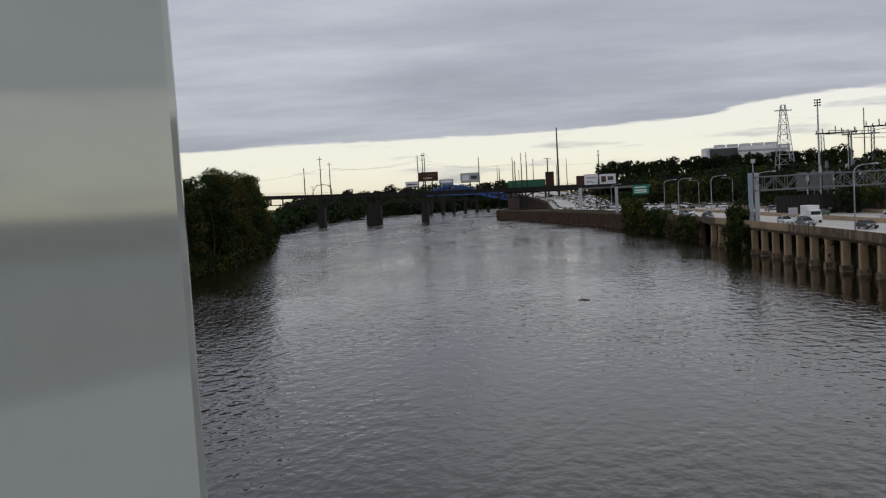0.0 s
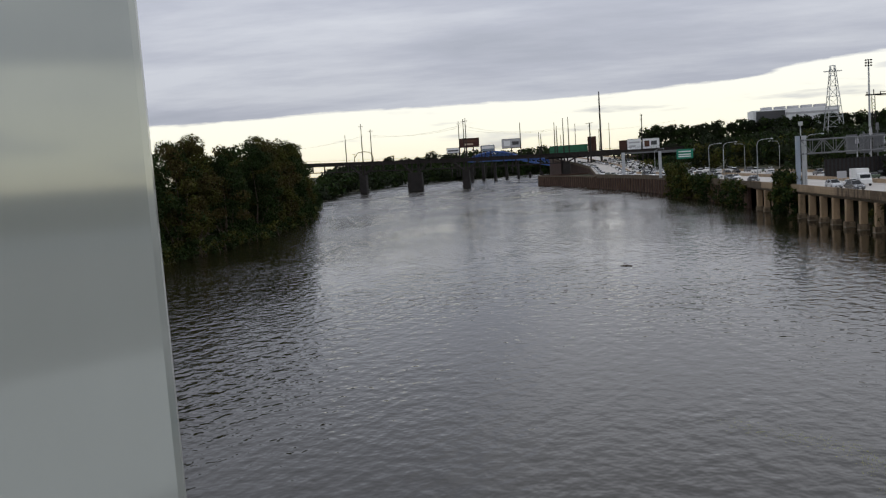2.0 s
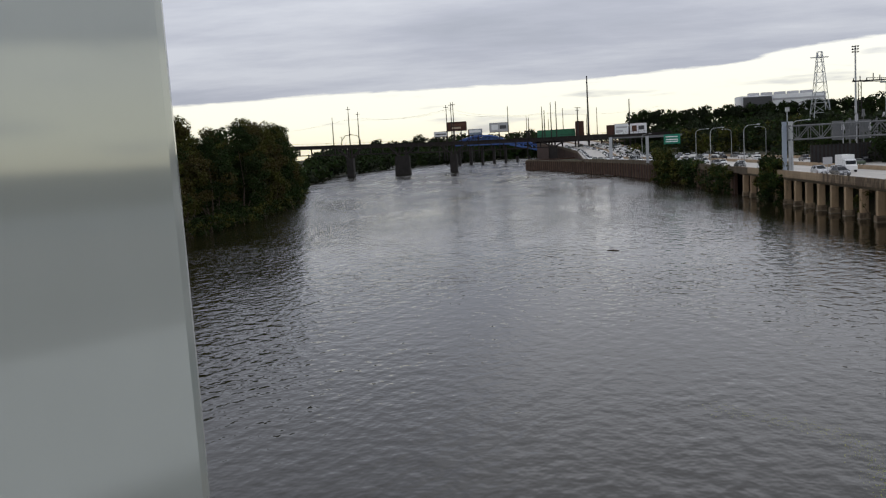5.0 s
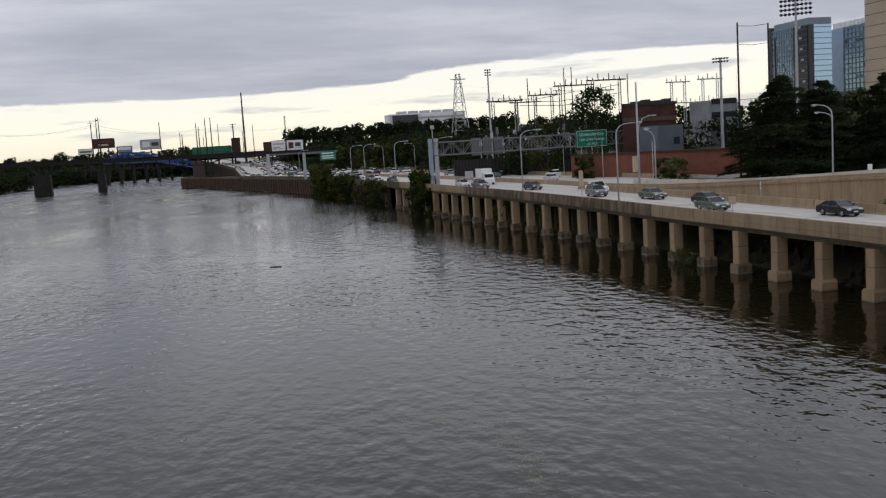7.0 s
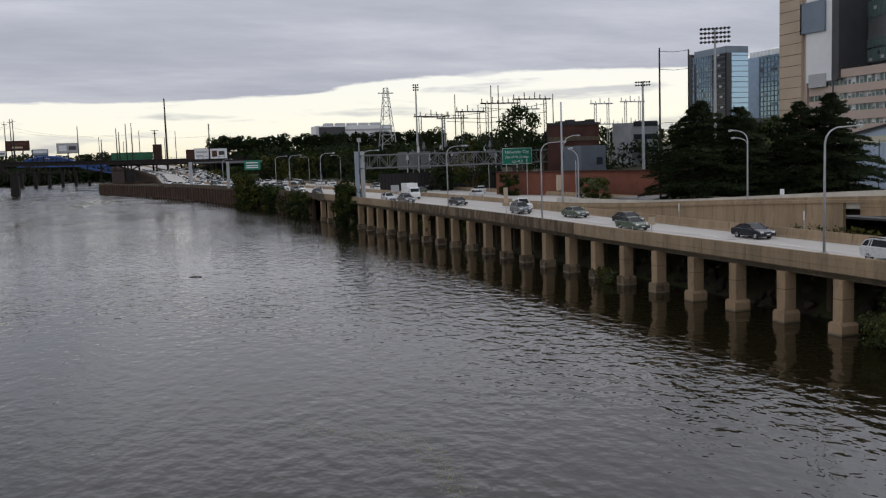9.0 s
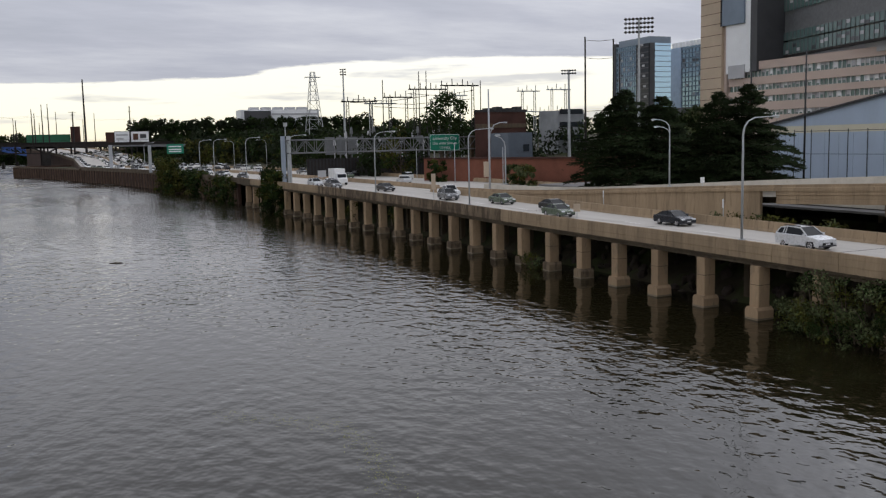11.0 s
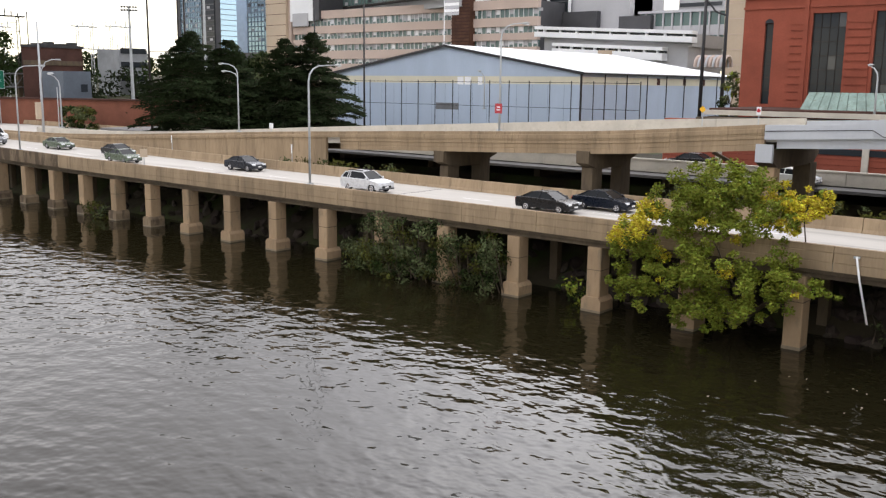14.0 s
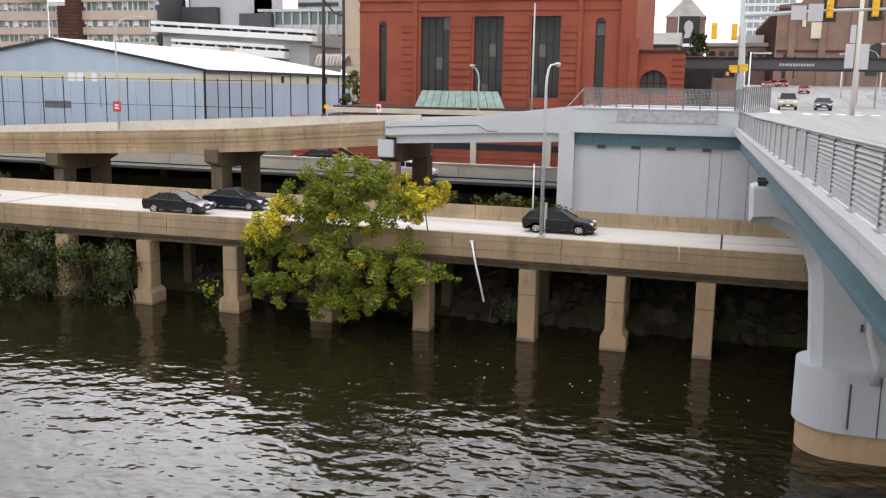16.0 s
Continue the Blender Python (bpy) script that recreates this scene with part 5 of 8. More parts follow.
for y, w, foot_z, top in ((-168.2, 2.1, -2, 13.0), (-136.7, 4.6, -2, 12.8), (-106.2, 2.2, -2, 12.4), (-47.5, 2.3, 4, 13.4)):
    b = BM()
    prism(b, [(y - w, foot_z), (y + w, foot_z), (y + w * 0.9, top), (y - w * 0.9, top)], "x", RX - 3, RX + 3)
    part("masonry_pier", b, STONE_DK, rail)
    for s_ in (-1, 1):
        for a_, b_, r_ in (((RX + 2, y + s_ * w * 0.5, top), (RX + 2, y + s_ * 7.2, rail_top(y) - 2.2), 0.45), ((RX - 2, y + s_ * w * 0.5, top), (RX - 2, y + s_ * 7.2, rail_top(y) - 2.2), 0.45), ((RX, y + s_ * w * 0.4, top), (RX, y + s_ * w * 0.4, rail_top(y) - 2), 0.5)):
            st = BM()
            tube(st, [a_, b_], r_, 6)
            part("strut", st, STEEL_DK, rail)
for y in np.arange(-235, -50, 7.2):
    part("trestle_leg", bx(RX - 0.4, y - 0.35, rail_top(y) - 5.6, RX + 0.4, y + 0.35, rail_top(y) - 2.1), STEEL_DK, rail)
for y0 in np.arange(-235, -50, 14.4):
    part("lower_chord", rail_run(y0, y0 + 14.4, RX + 1.6, RX + 2.0, -6.0, -5.4), STEEL_DK, rail)


def mast(name, label, x, y, z0, z1, r, arms=(), group="", m=STEEL_DK):
    t = thing(name, label, "mast", (x, y, z0), group=group)
    b = BM()
    tube(b, [(0, 0, 0), (0, 0, (z1 - z0) * 0.5), (0, 0, z1 - z0)], [r, r * 0.8, r * 0.5], 7)
    part("pole", b, m, t)
    for f, w in arms:
        part("crossarm", bx(-0.12, -w, (z1 - z0) * f - 0.12, 0.12, w, (z1 - z0) * f + 0.12), m, t)
    return t


for y, top in ((-177.9, 37.7), (-167.9, 43.6), (-162.3, 40.2), (-109.3, 41.1), (-106.5, 42.3), (-105.2, 42.6), (-73.3, 38.1), (-61.4, 30.7), (-53.5, 36.6), (-52.2, 34.5), (-48.4, 38.9), (-45.4, 39.1)):
    z0 = rail_top(y) - 0.1
    mast("catenary_mast", "dark steel mast standing on the railway bridge", RX, y, z0, top, 0.36, ((0.93, 1.4),) if top > 40 else (), "railway masts")
for y in (-168.0,):
    hp_ = mast("railway_signal", "dark arched railway signal over the bridge", RX, y - 5, rail_top(y - 5) - 0.1, 26.0, 0.25, ((0.97, 1.2),), "railway masts")
    b = BM()
    tube(b, [(0, 0.2, 2.6), (0, 2.4, 5.6), (0, 6.0, 6.0), (0, 9.6, 5.4), (0, 11.4, 2.6), (0, 11.4, -0.5)], 0.25, 5)
    part("arched_frame", b, STEEL_DK, hp_)
mast("radio_mast", "tall thin dark radio mast", -559, -26.2, 8, 53.8, 0.7, ((0.5, 0.6),), "masts")
mast("radio_mast", "thin lattice mast with aerials", -557, -2.1, 8, 38.7, 0.5, ((0.98, 0.8), (0.9, 0.8)), "masts")
mast("radio_mast", "short mast with a platform", -559, -32.5, 8, 35.8, 0.6, ((0.99, 2.2), (0.93, 1.2)), "masts")
for y in (-40, -24, -17, -50, -65):
    mast("radio_mast", "thin dark mast far down the river", -640, y, 8, 31 + (y * 7) % 9, 0.35, (), "masts")
wires = thing("overhead_wires", "sagging overhead wires along the railway", "cable")
for a, b, za, zb in ((-245, -168, 31, 36), (-168, -106, 36, 39), (-106, -53, 38, 33), (-53, 15, 33, 33), (-162, -106, 36.5, 38), (-106, -45, 36, 33)):
    w = BM()
    tube(w, [(RX, a + (b - a) * f, za + (zb - za) * f - 2.6 * (1 - (2 * f - 1) ** 2)) for f in np.linspace(0, 1, 9)], 0.05, 4)
    part("wire", w, STEEL_DK, wires)

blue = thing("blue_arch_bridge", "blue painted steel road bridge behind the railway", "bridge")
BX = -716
def blue_span(y0, y1, z0, z1, h, n):
    dk = BM()
    prism(dk, [(y0, z0), (y1, z1), (y1, z1 - 1.4), (y0, z0 - 1.4)], "x", BX - 8, BX + 8)
    part("deck", dk, BLUE_STEEL, blue)
    for side in (-7, 7):
        pts = [(BX + side, y0 + (y1 - y0) * k / n, z0 + (z1 - z0) * k / n + h * math.sin(math.pi * k / n) ** 0.8) for k in range(n + 1)]
        part("arch_chord", tube(BM(), pts, 0.8, 6), BLUE_STEEL, blue)
        for k in range(1, n):
            zb = z0 + (z1 - z0) * k / n
            part("hanger", tube(BM(), [pts[k], (pts[k][0], pts[k][1], zb)], 0.3, 4), BLUE_STEEL, blue)
            part("diagonal", tube(BM(), [pts[k], (pts[k][0], pts[k + 1][1], zb)], 0.25, 4), BLUE_STEEL, blue)


blue_span(-122, -80, 18.8, 17.8, 6.0, 14)
blue_span(-80, -46, 17.0, 9.0, 3.4, 10)
for y in np.arange(-120, -48, 9):
    part("pier", bx(BX - 5, y - 0.9, -1, BX + 5, y + 0.9, 16.0 if y < -80 else 7.0), STONE_DK, blue)
part("roadway", bx(BX - 6, -40, 13.5, BX + 6, 30, 15), CONC_DK, blue)

# bluff road and green buildings at the end of the railway bridge
bl = thing("industrial_sheds", "dark elevated overpass with green roofs above it", "building")
# this raised box and its legs stand for a dark elevated overpass
part("shed", bx(-575, -58, 15.6, -560, -10, 19.0), STEEL_DK, bl)
for y_ in np.arange(-50, -9, 8):
    part("shed_column", bx(-570, y_ - 0.5, 4, -569, y_ + 0.5, 15.6), STEEL_DK, bl)
part("green_roof", bx(-580, -57, 19.0, -566, -34, 23.4), mat("green_roofing", (0.02, 0.14, 0.07), 0.7, vary=0.2), bl)
part("brown_box", bx(-570, -33.8, 18, -562, -28.8, 27.6), BRICK_DK, bl)
part("long_wall", bx(-566, -60, 15.5, -560, 50, 18.0), STEEL_DK, bl)


def billboard(label, x, y, z0, w, h, m, base, legs=2, shapes=()):
    t = thing("billboard", label, "billboard", (x, y, base), group="billboards")
    part("panel", bx(-0.4, -w / 2, z0 - base, 0.2, w / 2, z0 + h - base), m, t)
    part("frame", bx(-0.6, -w / 2 - 0.2, z0 - base - 0.4, -0.4, w / 2 + 0.2, z0 + h - base + 0.2), STEEL_DK, t)
    for k in range(legs):
        yy = (k - (legs - 1) / 2) * w * 0.4
        part("leg", bx(-1, yy - 0.3, 0, -0.5, yy + 0.3, z0 - base), STEEL_DK, t)
    for a, b, c, d, mm in shapes:
        part("poster_shape", bx(0.2, -w / 2 + a * w, z0 - base + c * h, 0.26, -w / 2 + b * w, z0 - base + d * h), mm, t)


billboard("dark billboard with reddish bars above the railway", -596, -108.9, 27.0, 12.2, 5.4, BRICK_DK, 8, 4, ((0.1, 0.9, 0.55, 0.8, RUST), (0.2, 0.7, 0.2, 0.4, TAN)))
billboard("pale grey billboard with a dark picture", -598, -81.9, 24.7, 12, 5.6, GREYP, 8, 1, ((0.1, 0.45, 0.2, 0.8, WHITEP), (0.55, 0.9, 0.3, 0.7, DARKP)))
billboard("small pale blue billboard", -597, -97.3, 23.6, 8.6, 3.4, BLUEP, 8, 2, ((0.05, 0.95, 0.4, 0.9, WHITEP),))
billboard("small white billboard with dark bars", -595, -119.6, 23.7, 8.6, 3.0, WHITEP, 8, 2, ((0.1, 0.9, 0.3, 0.6, DARKP),))
billboard("white billboard beside the highway", -557, -6.9, 18.2, 8.0, 6.1, WHITEP, 6, 2, ((0.1, 0.9, 0.6, 0.75, GREYP), (0.1, 0.6, 0.25, 0.4, GREYP)))
billboard("white billboard with a dark swirl shape", -556, 2.8, 18.2, 9.6, 5.9, WHITEP, 6, 2, ((0.1, 0.4, 0.2, 0.8, RUST), (0.5, 0.85, 0.35, 0.75, DARKP)))
billboard("dark box sign beside a billboard", -558, -13.3, 18.2, 4.4, 5.6, BRICK_DK, 6, 2)

# white building on the wooded rise
wb = thing("hilltop_building", "long white building with a dark block on the wooded rise", "building")
part("wall", bx(-612, 69.2, 12, -596, 121, 37.6), WHITEP, wb)
part("dark_block", bx(-595.8, 71.3, 12, -594, 88.3, 36.8), DARKP, wb)
for k in range(5):
    part("roof_unit", bx(-606, 76 + 8 * k, 37.6, -600, 82 + 8 * k, 39.4), GREYP, wb)
for z in (33.0,):
    part("window_band", bx(-596, 89, z + 1, -595.7, 120.5, z + 2.2), GREYP, wb)

# lattice pylon
pt = thing("lattice_pylon", "steel lattice power pylon on the rise", "pylon", (-500, 90.6, 12.6))
lp = BM()
for k in range(8):
    z0, z1 = 5.2 * k, 5.2 * (k + 1)
    w0, w1 = 4.6 * (1 - k / 9.5) + 0.3, 4.6 * (1 - (k + 1) / 9.5) + 0.3
    c0 = [(-w0, -w0, z0), (w0, -w0, z0), (w0, w0, z0), (-w0, w0, z0)]
    c1 = [(-w1, -w1, z1), (w1, -w1, z1), (w1, w1, z1), (-w1, w1, z1)]
    for i in range(4):
        tube(lp, [c0[i], c1[i]], 0.22, 4)
        tube(lp, [c0[i], c1[(i + 1) % 4]], 0.13, 4)
        tube(lp, [c1[i], c1[(i + 1) % 4]], 0.13, 4)
part("lattice", lp, GALV, pt)
part("crossarm", bx(-0.3, -4.5, 38.5, 0.3, 4.5, 39.0), GALV, pt)


def floodlight(label, x, y, z0, z1, cols, rows, w, m=GALV):
    t = thing("floodlight_mast", label, "floodlight", (x, y, z0), math.degrees(math.atan2(y + 49.6, x - 0.7)) + 180, group="floodlight masts")
    b = BM()
    tube(b, [(0, 0, 0), (0, 0, z1 - z0)], [0.4, 0.22], 8)
    part("pole", b, m, t)
    for j in range(rows):
        z = z1 - z0 - 0.2 - j * w / cols * 1.15
        part("lamp_rail", bx(-0.1, -w / 2, z - 0.08, 0.1, w / 2, z + 0.08), STEEL_DK, t)
        for i in range(cols):
            s = BM()
            bmesh.ops.create_cone(s, cap_ends=True, segments=8, radius1=w / cols * 0.40, radius2=w / cols * 0.2, depth=0.5, matrix=Matrix.Translation((0.25, -w / 2 + w * (i + 0.5) / cols, z)) @ Matrix.Rotation(math.pi / 2, 4, "Y"))
            part("lamp_head", s, STEEL_DK, t)


floodlight("stadium floodlight mast with rows of round lamps", -178.3, 78.2, 8, 41.5, 8, 4, 6.8)
floodlight("floodlight mast with two rows of lamps", -187.2, 64.8, 8, 30.4, 6, 2, 3.6)
floodlight("tall floodlight mast beside the substation", -300, 45.2, 8, 39.4, 3, 3, 2.2)

# ---- substation ----
sub = thing("substation", "steel substation frames with insulators and bus bars", "substation")


def portal(x, y0, y1, z, spike=1.5):
    p = BM()
    for y in (y0, y1):
        for o in (-0.45, 0.45):
            tube(p, [(x, y + o, 6), (x, y + o * 0.8, z)], 0.12, 4)
        for k in range(int((z - 6) / 1.6)):
            za = 6 + 1.6 * k
            tube(p, [(x, y - 0.45, za), (x, y + 0.45, za + 0.8)], 0.06, 3)
            tube(p, [(x, y + 0.45, za + 0.8), (x, y - 0.45, za + 1.6)], 0.06, 3)
    box(p, x - 0.35, y0 - 1.8, z - 0.35, x + 0.35, y1 + 1.8, z)
    for y in np.arange(y0 - 1.5, y1 + 1.6, 1.6):
        tube(p, [(x, y, z), (x, y, z + spike * (0.4 + 0.35 * ((int(y * 3)) % 3)))], 0.14, 4)
    part("portal_frame", p, STEEL_DK if x > -250 else GALV, sub)


for x, y0, y1, z in ((-247, 29.5, 36.5, 26.2), (-244, 41, 46, 27.2), (-240, 47, 55, 29.2), (-236, 55, 63, 30.0), (-252, 38, 44, 25.8), (-262, 93, 97.5, 30), (-257, 101, 106, 30.2), (-262, 93, 106, 23.5), (-250, 62, 66, 28)):
    portal(x, y0, y1, z)
for x, y, z in ((-245.5, 39.5, 32.0), (-240, 48.3, 34), (-239.2, 50.2, 34), (-233, 64, 31)):
    b = BM()
    tube(b, [(x, y, 6), (x, y, z)], [0.22, 0.12], 5)
    part("spire", b, STEEL_DK, sub)
bus = BM()
for z, a, b in ((25.6, 29, 64), (24.4, 36, 60), (28.0, 46, 64), (26.5, 30, 50)):
    tube(bus, [(-243, a, z), (-241, (a + b) / 2, z - 0.7), (-237, b, z + 0.6)], 0.10, 4)
part("bus_bar", bus, STEEL_DK, sub)
for i in range(22):
    y = 22 + i * 1.6
    b = BM()
    tube(b, [(-236, y, 6), (-236, y, 14 + (i * 5) % 4)], 0.16, 4)
    bmesh.ops.create_cone(b, cap_ends=True, segments=7, radius1=0.45, radius2=0.25, depth=1.8, matrix=Matrix.Translation((-236, y, 14.8 + (i * 5) % 4)))
    part("insulator", b, GREYSTEEL if i % 2 else GREYP, sub)
for i in range(9):
    part("switch_bay", bx(-238, 20 + i * 3.2, 11.5, -237.6, 22.6 + i * 3.2, 16.2), GREYSTEEL, sub)
part("yard_wall", bx(-228, 12, 5.5, -227.8, 46, 10.6), BLACK, sub, "dark slatted yard fence")
SLAT = mesh_of(bx(-0.08, -0.22, 0, 0.08, 0.22, 5.2), "fence_slat", STEEL_DK)
for y in np.arange(12.4, 46, 0.9):
    part("fence_slat", SLAT, None, sub, loc=(-227.7, y, 5.55))
# brick and grey sheds
BRICK_MID = mat("weathered_brick", (0.2, 0.078, 0.05), 0.9, vary=0.15, big=0.3, small=5)
shed = thing("brick_shed", "dark red brick shed with a flat roof", "building")
part("wall", prism(BM(), [(-178, 35.8), (-178, 48.2), (-192, 55), (-192, 42.6)], "z", 6, 20.4), BRICK_DK, shed)
part("roof_edge", prism(BM(), [(-177.8, 35.6), (-177.8, 48.4), (-192.2, 55.2), (-192.2, 42.4)], "z", 20.4, 20.9), BLACK, shed)
part("band", bx(-178, 35.9, 17.0, -177.8, 48.2, 17.9), CONC_DK, shed)
for k in range(4):
    part("roof_unit", bx(-186, 41.5 + 2.5 * k, 20.9, -184, 43 + 2.5 * k, 21.5 + 0.3 * (k % 2)), BLACK, shed)
SHED_GREY = mat("dull_slate_sheet", (0.085, 0.105, 0.13), 0.6, vary=0.12, big=0.2, small=2, bump=0.05)
shed2 = thing("grey_shed", "blue-grey metal shed with a brick base", "building")
part("wall", bx(-172, 36.5, 10.5, -164, 42.0, 15.8), SHED_GREY, shed2)
part("base", bx(-172, 36.5, 5, -164, 42.0, 10.5), BRICK_DK, shed2)
part("door", bx(-163.98, 38.5, 6, -163.9, 41, 10), DARKP, shed2)
part("window", bx(-163.98, 39.9, 12, -163.9, 41.2, 13.4), GL_DARK, shed2)
bwall = thing("brick_wall", "long red brick wall beside the highway", "wall")
bwl = BM()
prism(bwl, [(-186, 27.5), (-150, 42.5), (-140, 50), (-139.7, 49.6), (-149.8, 42.0), (-185.8, 27.0)], "z", 4.5, 10.6)
part("brick_face", bwl, BRICK_MID, bwall)
cp = BM()
prism(cp, [(-186.2, 27.7), (-150, 42.8), (-140, 50.3), (-139.4, 49.4), (-149.6, 41.7), (-185.8, 26.7)], "z", 10.6, 10.9)
part("coping", cp, BRICK_DK, bwall)
wt = thing("white_annex", "pale building behind the yard trees", "building")
part("wall", bx(-262, 99, 6, -250, 108.5, 23.2), mat("dull_grey_render", (0.26, 0.27, 0.28), 0.8, vary=0.12, big=0.3, small=3), wt)
for z in (14, 18, 22):
    part("window_band", bx(-250, 99.6, z, -249.8, 108, z + 1.6), GL_DARK, wt)

# ---- plants ----
def leaf_mesh(name, spots, per, size, mats, seed, flat=0.0, shell=0.55):
    """Small folded leaves round clump centres; spots: (x, y, z, radius, material index)."""
    rng = np.random.default_rng(seed)
    vs, fs, mi = [], [], []
    for x, y, z, r, m in spots:
        k = max(6, int(per * r * r))
        d = rng.normal(size=(k, 3))
        d /= np.linalg.norm(d, axis=1)[:, None]
        rad = r * (shell + (1.12 - shell) * rng.random(k) ** 0.7)
        p = np.array([x, y, z]) + d * rad[:, None] * np.array([1, 1, 0.8])
        a = rng.normal(size=(k, 3)) * np.array([1, 1, 1 - flat])
        a /= np.linalg.norm(a, axis=1)[:, None]
        b = np.cross(a, d + 0.6 * rng.normal(size=(k, 3)))
        b /= np.linalg.norm(b, axis=1)[:, None] + 1e-9
        s = size * (0.6 + 0.8 * rng.random(k))
        for i in range(k):
            q, u, v = p[i], a[i] * s[i], b[i] * s[i] * 0.55
            n0 = len(vs)
            vs += [q - u, q + v * 0.9 - u * 0.1, q + u, q - v]
            fs.append((n0, n0 + 1, n0 + 2, n0 + 3))
            mi.append(m)
    me = bpy.data.meshes.new(name)
    me.from_pydata([tuple(v) for v in vs], [], fs)
    for m in mats:
        me.materials.append(m)
    me.polygons.foreach_set("material_index", mi)
    return me


def limbs(base, tips, r0, seed, fork=0.45):
    rng = np.random.default_rng(seed)
    bm, base = BM(), Vector(base)
    for t in tips:
        t = Vector(t)
        mid = base.lerp(t, fork) + Vector(rng.normal(size=3) * 0.08 * (t - base).length)
        mid.z = base.z + (t.z - base.z) * (fork + 0.1)
        tube(bm, [base, base.lerp(mid, 0.5), mid, t], [r0, r0 * 0.75, r0 * 0.45, r0 * 0.12], 6)
    return bm


def broadleaf(name, label, loc, h, r, trunk, mats, seed, leaf=0.3, per=70, clumps=40, low=0.15, group=""):
    """A trunk with limbs and an uneven crown of leaf clumps, h high and about r wide to each side."""
    rng = np.random.default_rng(seed)
    t = thing(name, label, "tree", loc, group=group)
    spots, tips = [], []
    for k in range(clumps):
        f = low + (1 - low) * (k + rng.random()) / clumps
        prof = math.sin(math.pi * min(1, (f - low) / (1 - low) * 0.80 + 0.16)) ** 0.7
        a, rr = rng.random() * 6.283, r * prof * (0.35 + 0.6 * rng.random() ** 0.5)
        cr = r * (0.20 + 0.17 * rng.random())
        c = (rr * math.cos(a), rr * math.sin(a), h * f - 0.5 * cr)
        spots.append((*c, cr, int(rng.integers(len(mats)))))
        if k % 3 == 0:
            tips.append(c)
    part("trunk", limbs((0, 0, -1.5), [(0.1, 0.1, h * 0.75)] + tips[:10], trunk, seed, 0.4), BARK, t)
    part("crown", leaf_mesh("crown", spots, per, leaf, mats, seed), None, t)
    return t


# leaning tree growing out of the bank beside the viaduct
yt = thing("riverside_tree", "green tree turning yellow, growing out through the viaduct piers", "tree", (-20.3, -0.9, 0))
YS = []
rng_ = np.random.default_rng(5)
CROWN = [(-4.2, -1.2, 6.2, 1.3, 1), (-3.2, -0.6, 7.3, 1.1, 1), (-5.2, -1.0, 4.9, 1.0, 0), (-4.6, -1.4, 3.4, 1.1, 0), (-5.4, -0.8, 2.7, 0.8, 0), (-2.6, -1.2, 5.4, 1.2, 0),
         (-1.4, -0.4, 8.3, 1.3, 0), (0.2, -0.2, 9.0, 1.3, 0), (1.7, -0.4, 8.6, 1.3, 0), (0.9, -1.0, 7.4, 1.2, 0), (3.0, -0.4, 7.9, 1.2, 0), (4.5, -0.2, 8.1, 1.0, 1), (5.3, 0.0, 8.5, 0.8, 1), (3.6, -0.4, 7.0, 0.8, 1),
         (-0.6, -1.6, 5.0, 1.4, 0), (1.2, -1.7, 3.9, 1.3, 0), (2.8, -1.5, 4.2, 1.3, 0), (4.2, -1.3, 4.9, 1.1, 0), (5.3, -1.2, 3.9, 0.8, 0), (6.4, -1.0, 3.9, 0.6, 0), (0.2, -1.8, 2.6, 1.1, 0), (-1.2, -1.5, 1.9, 1.0, 0), (2.0, -1.6, 2.4, 1.0, 0),
         (-3.0, -1.6, 2.6, 1.0, 0), (-2.2, -1.0, 6.9, 1.0, 0), (3.6, -1.4, 3.0, 0.8, 0), (-5.0, -0.9, 5.4, 0.6, 1), (-0.4, -0.9, 6.6, 1.0, 0), (-0.6, 0.0, 7.6, 1.1, 0), (2.2, -0.4, 9.0, 0.8, 0), (-1.6, -1.4, 3.6, 1.1, 0), (0.6, -0.8, 1.6, 0.8, 0), (3.4, -0.4, 7.4, 0.9, 0), (3.9, -0.3, 8.3, 0.8, 1), (2.3, -0.8, 6.9, 0.8, 0),
         (-1.7, -0.8, 7.4, 1.0, 0), (0.3, -0.7, 8.1, 1.1, 0), (1.4, -1.3, 5.9, 0.8, 0), (-3.6, -1.0, 4.4, 0.8, 0), (3.3, -0.5, 8.4, 0.9, 0), (4.6, -0.6, 7.3, 0.7, 1), (-3.4, -1.0, 7.0, 0.7, 1), (-4.8, -1.3, 5.6, 0.7, 1)]
for cx, cy, cz, cr, m in CROWN:
    for q in range(12):
        o = rng_.normal(size=3) * 0.62 * cr
        YS.append((cx + o[0], cy + o[1], cz + 0.75 * o[2], cr * (0.26 + 0.22 * rng_.random()), m if rng_.random() < (0.985 if m == 0 else 0.8) else 1 - m))
part("trunk", limbs((0.4, 2.6, 0.4), [(-0.2, 0, 6), (-4, -1, 6.0), (1.0, -0.3, 8.4), (4.8, -0.2, 8.0), (3.5, -1.2, 4.6), (5.6, -1.1, 3.8), (-4.6, -1.2, 3.4), (-3, -0.6, 7), (0.6, -1.6, 3.4), (2.2, -0.6, 7.8)], 0.16, 3, 0.42), BARK, yt)
part("crown", leaf_mesh("crown", YS, 760, 0.09, [LEAF, LEAF_Y], 7, flat=0.45, shell=0.25), None, yt)


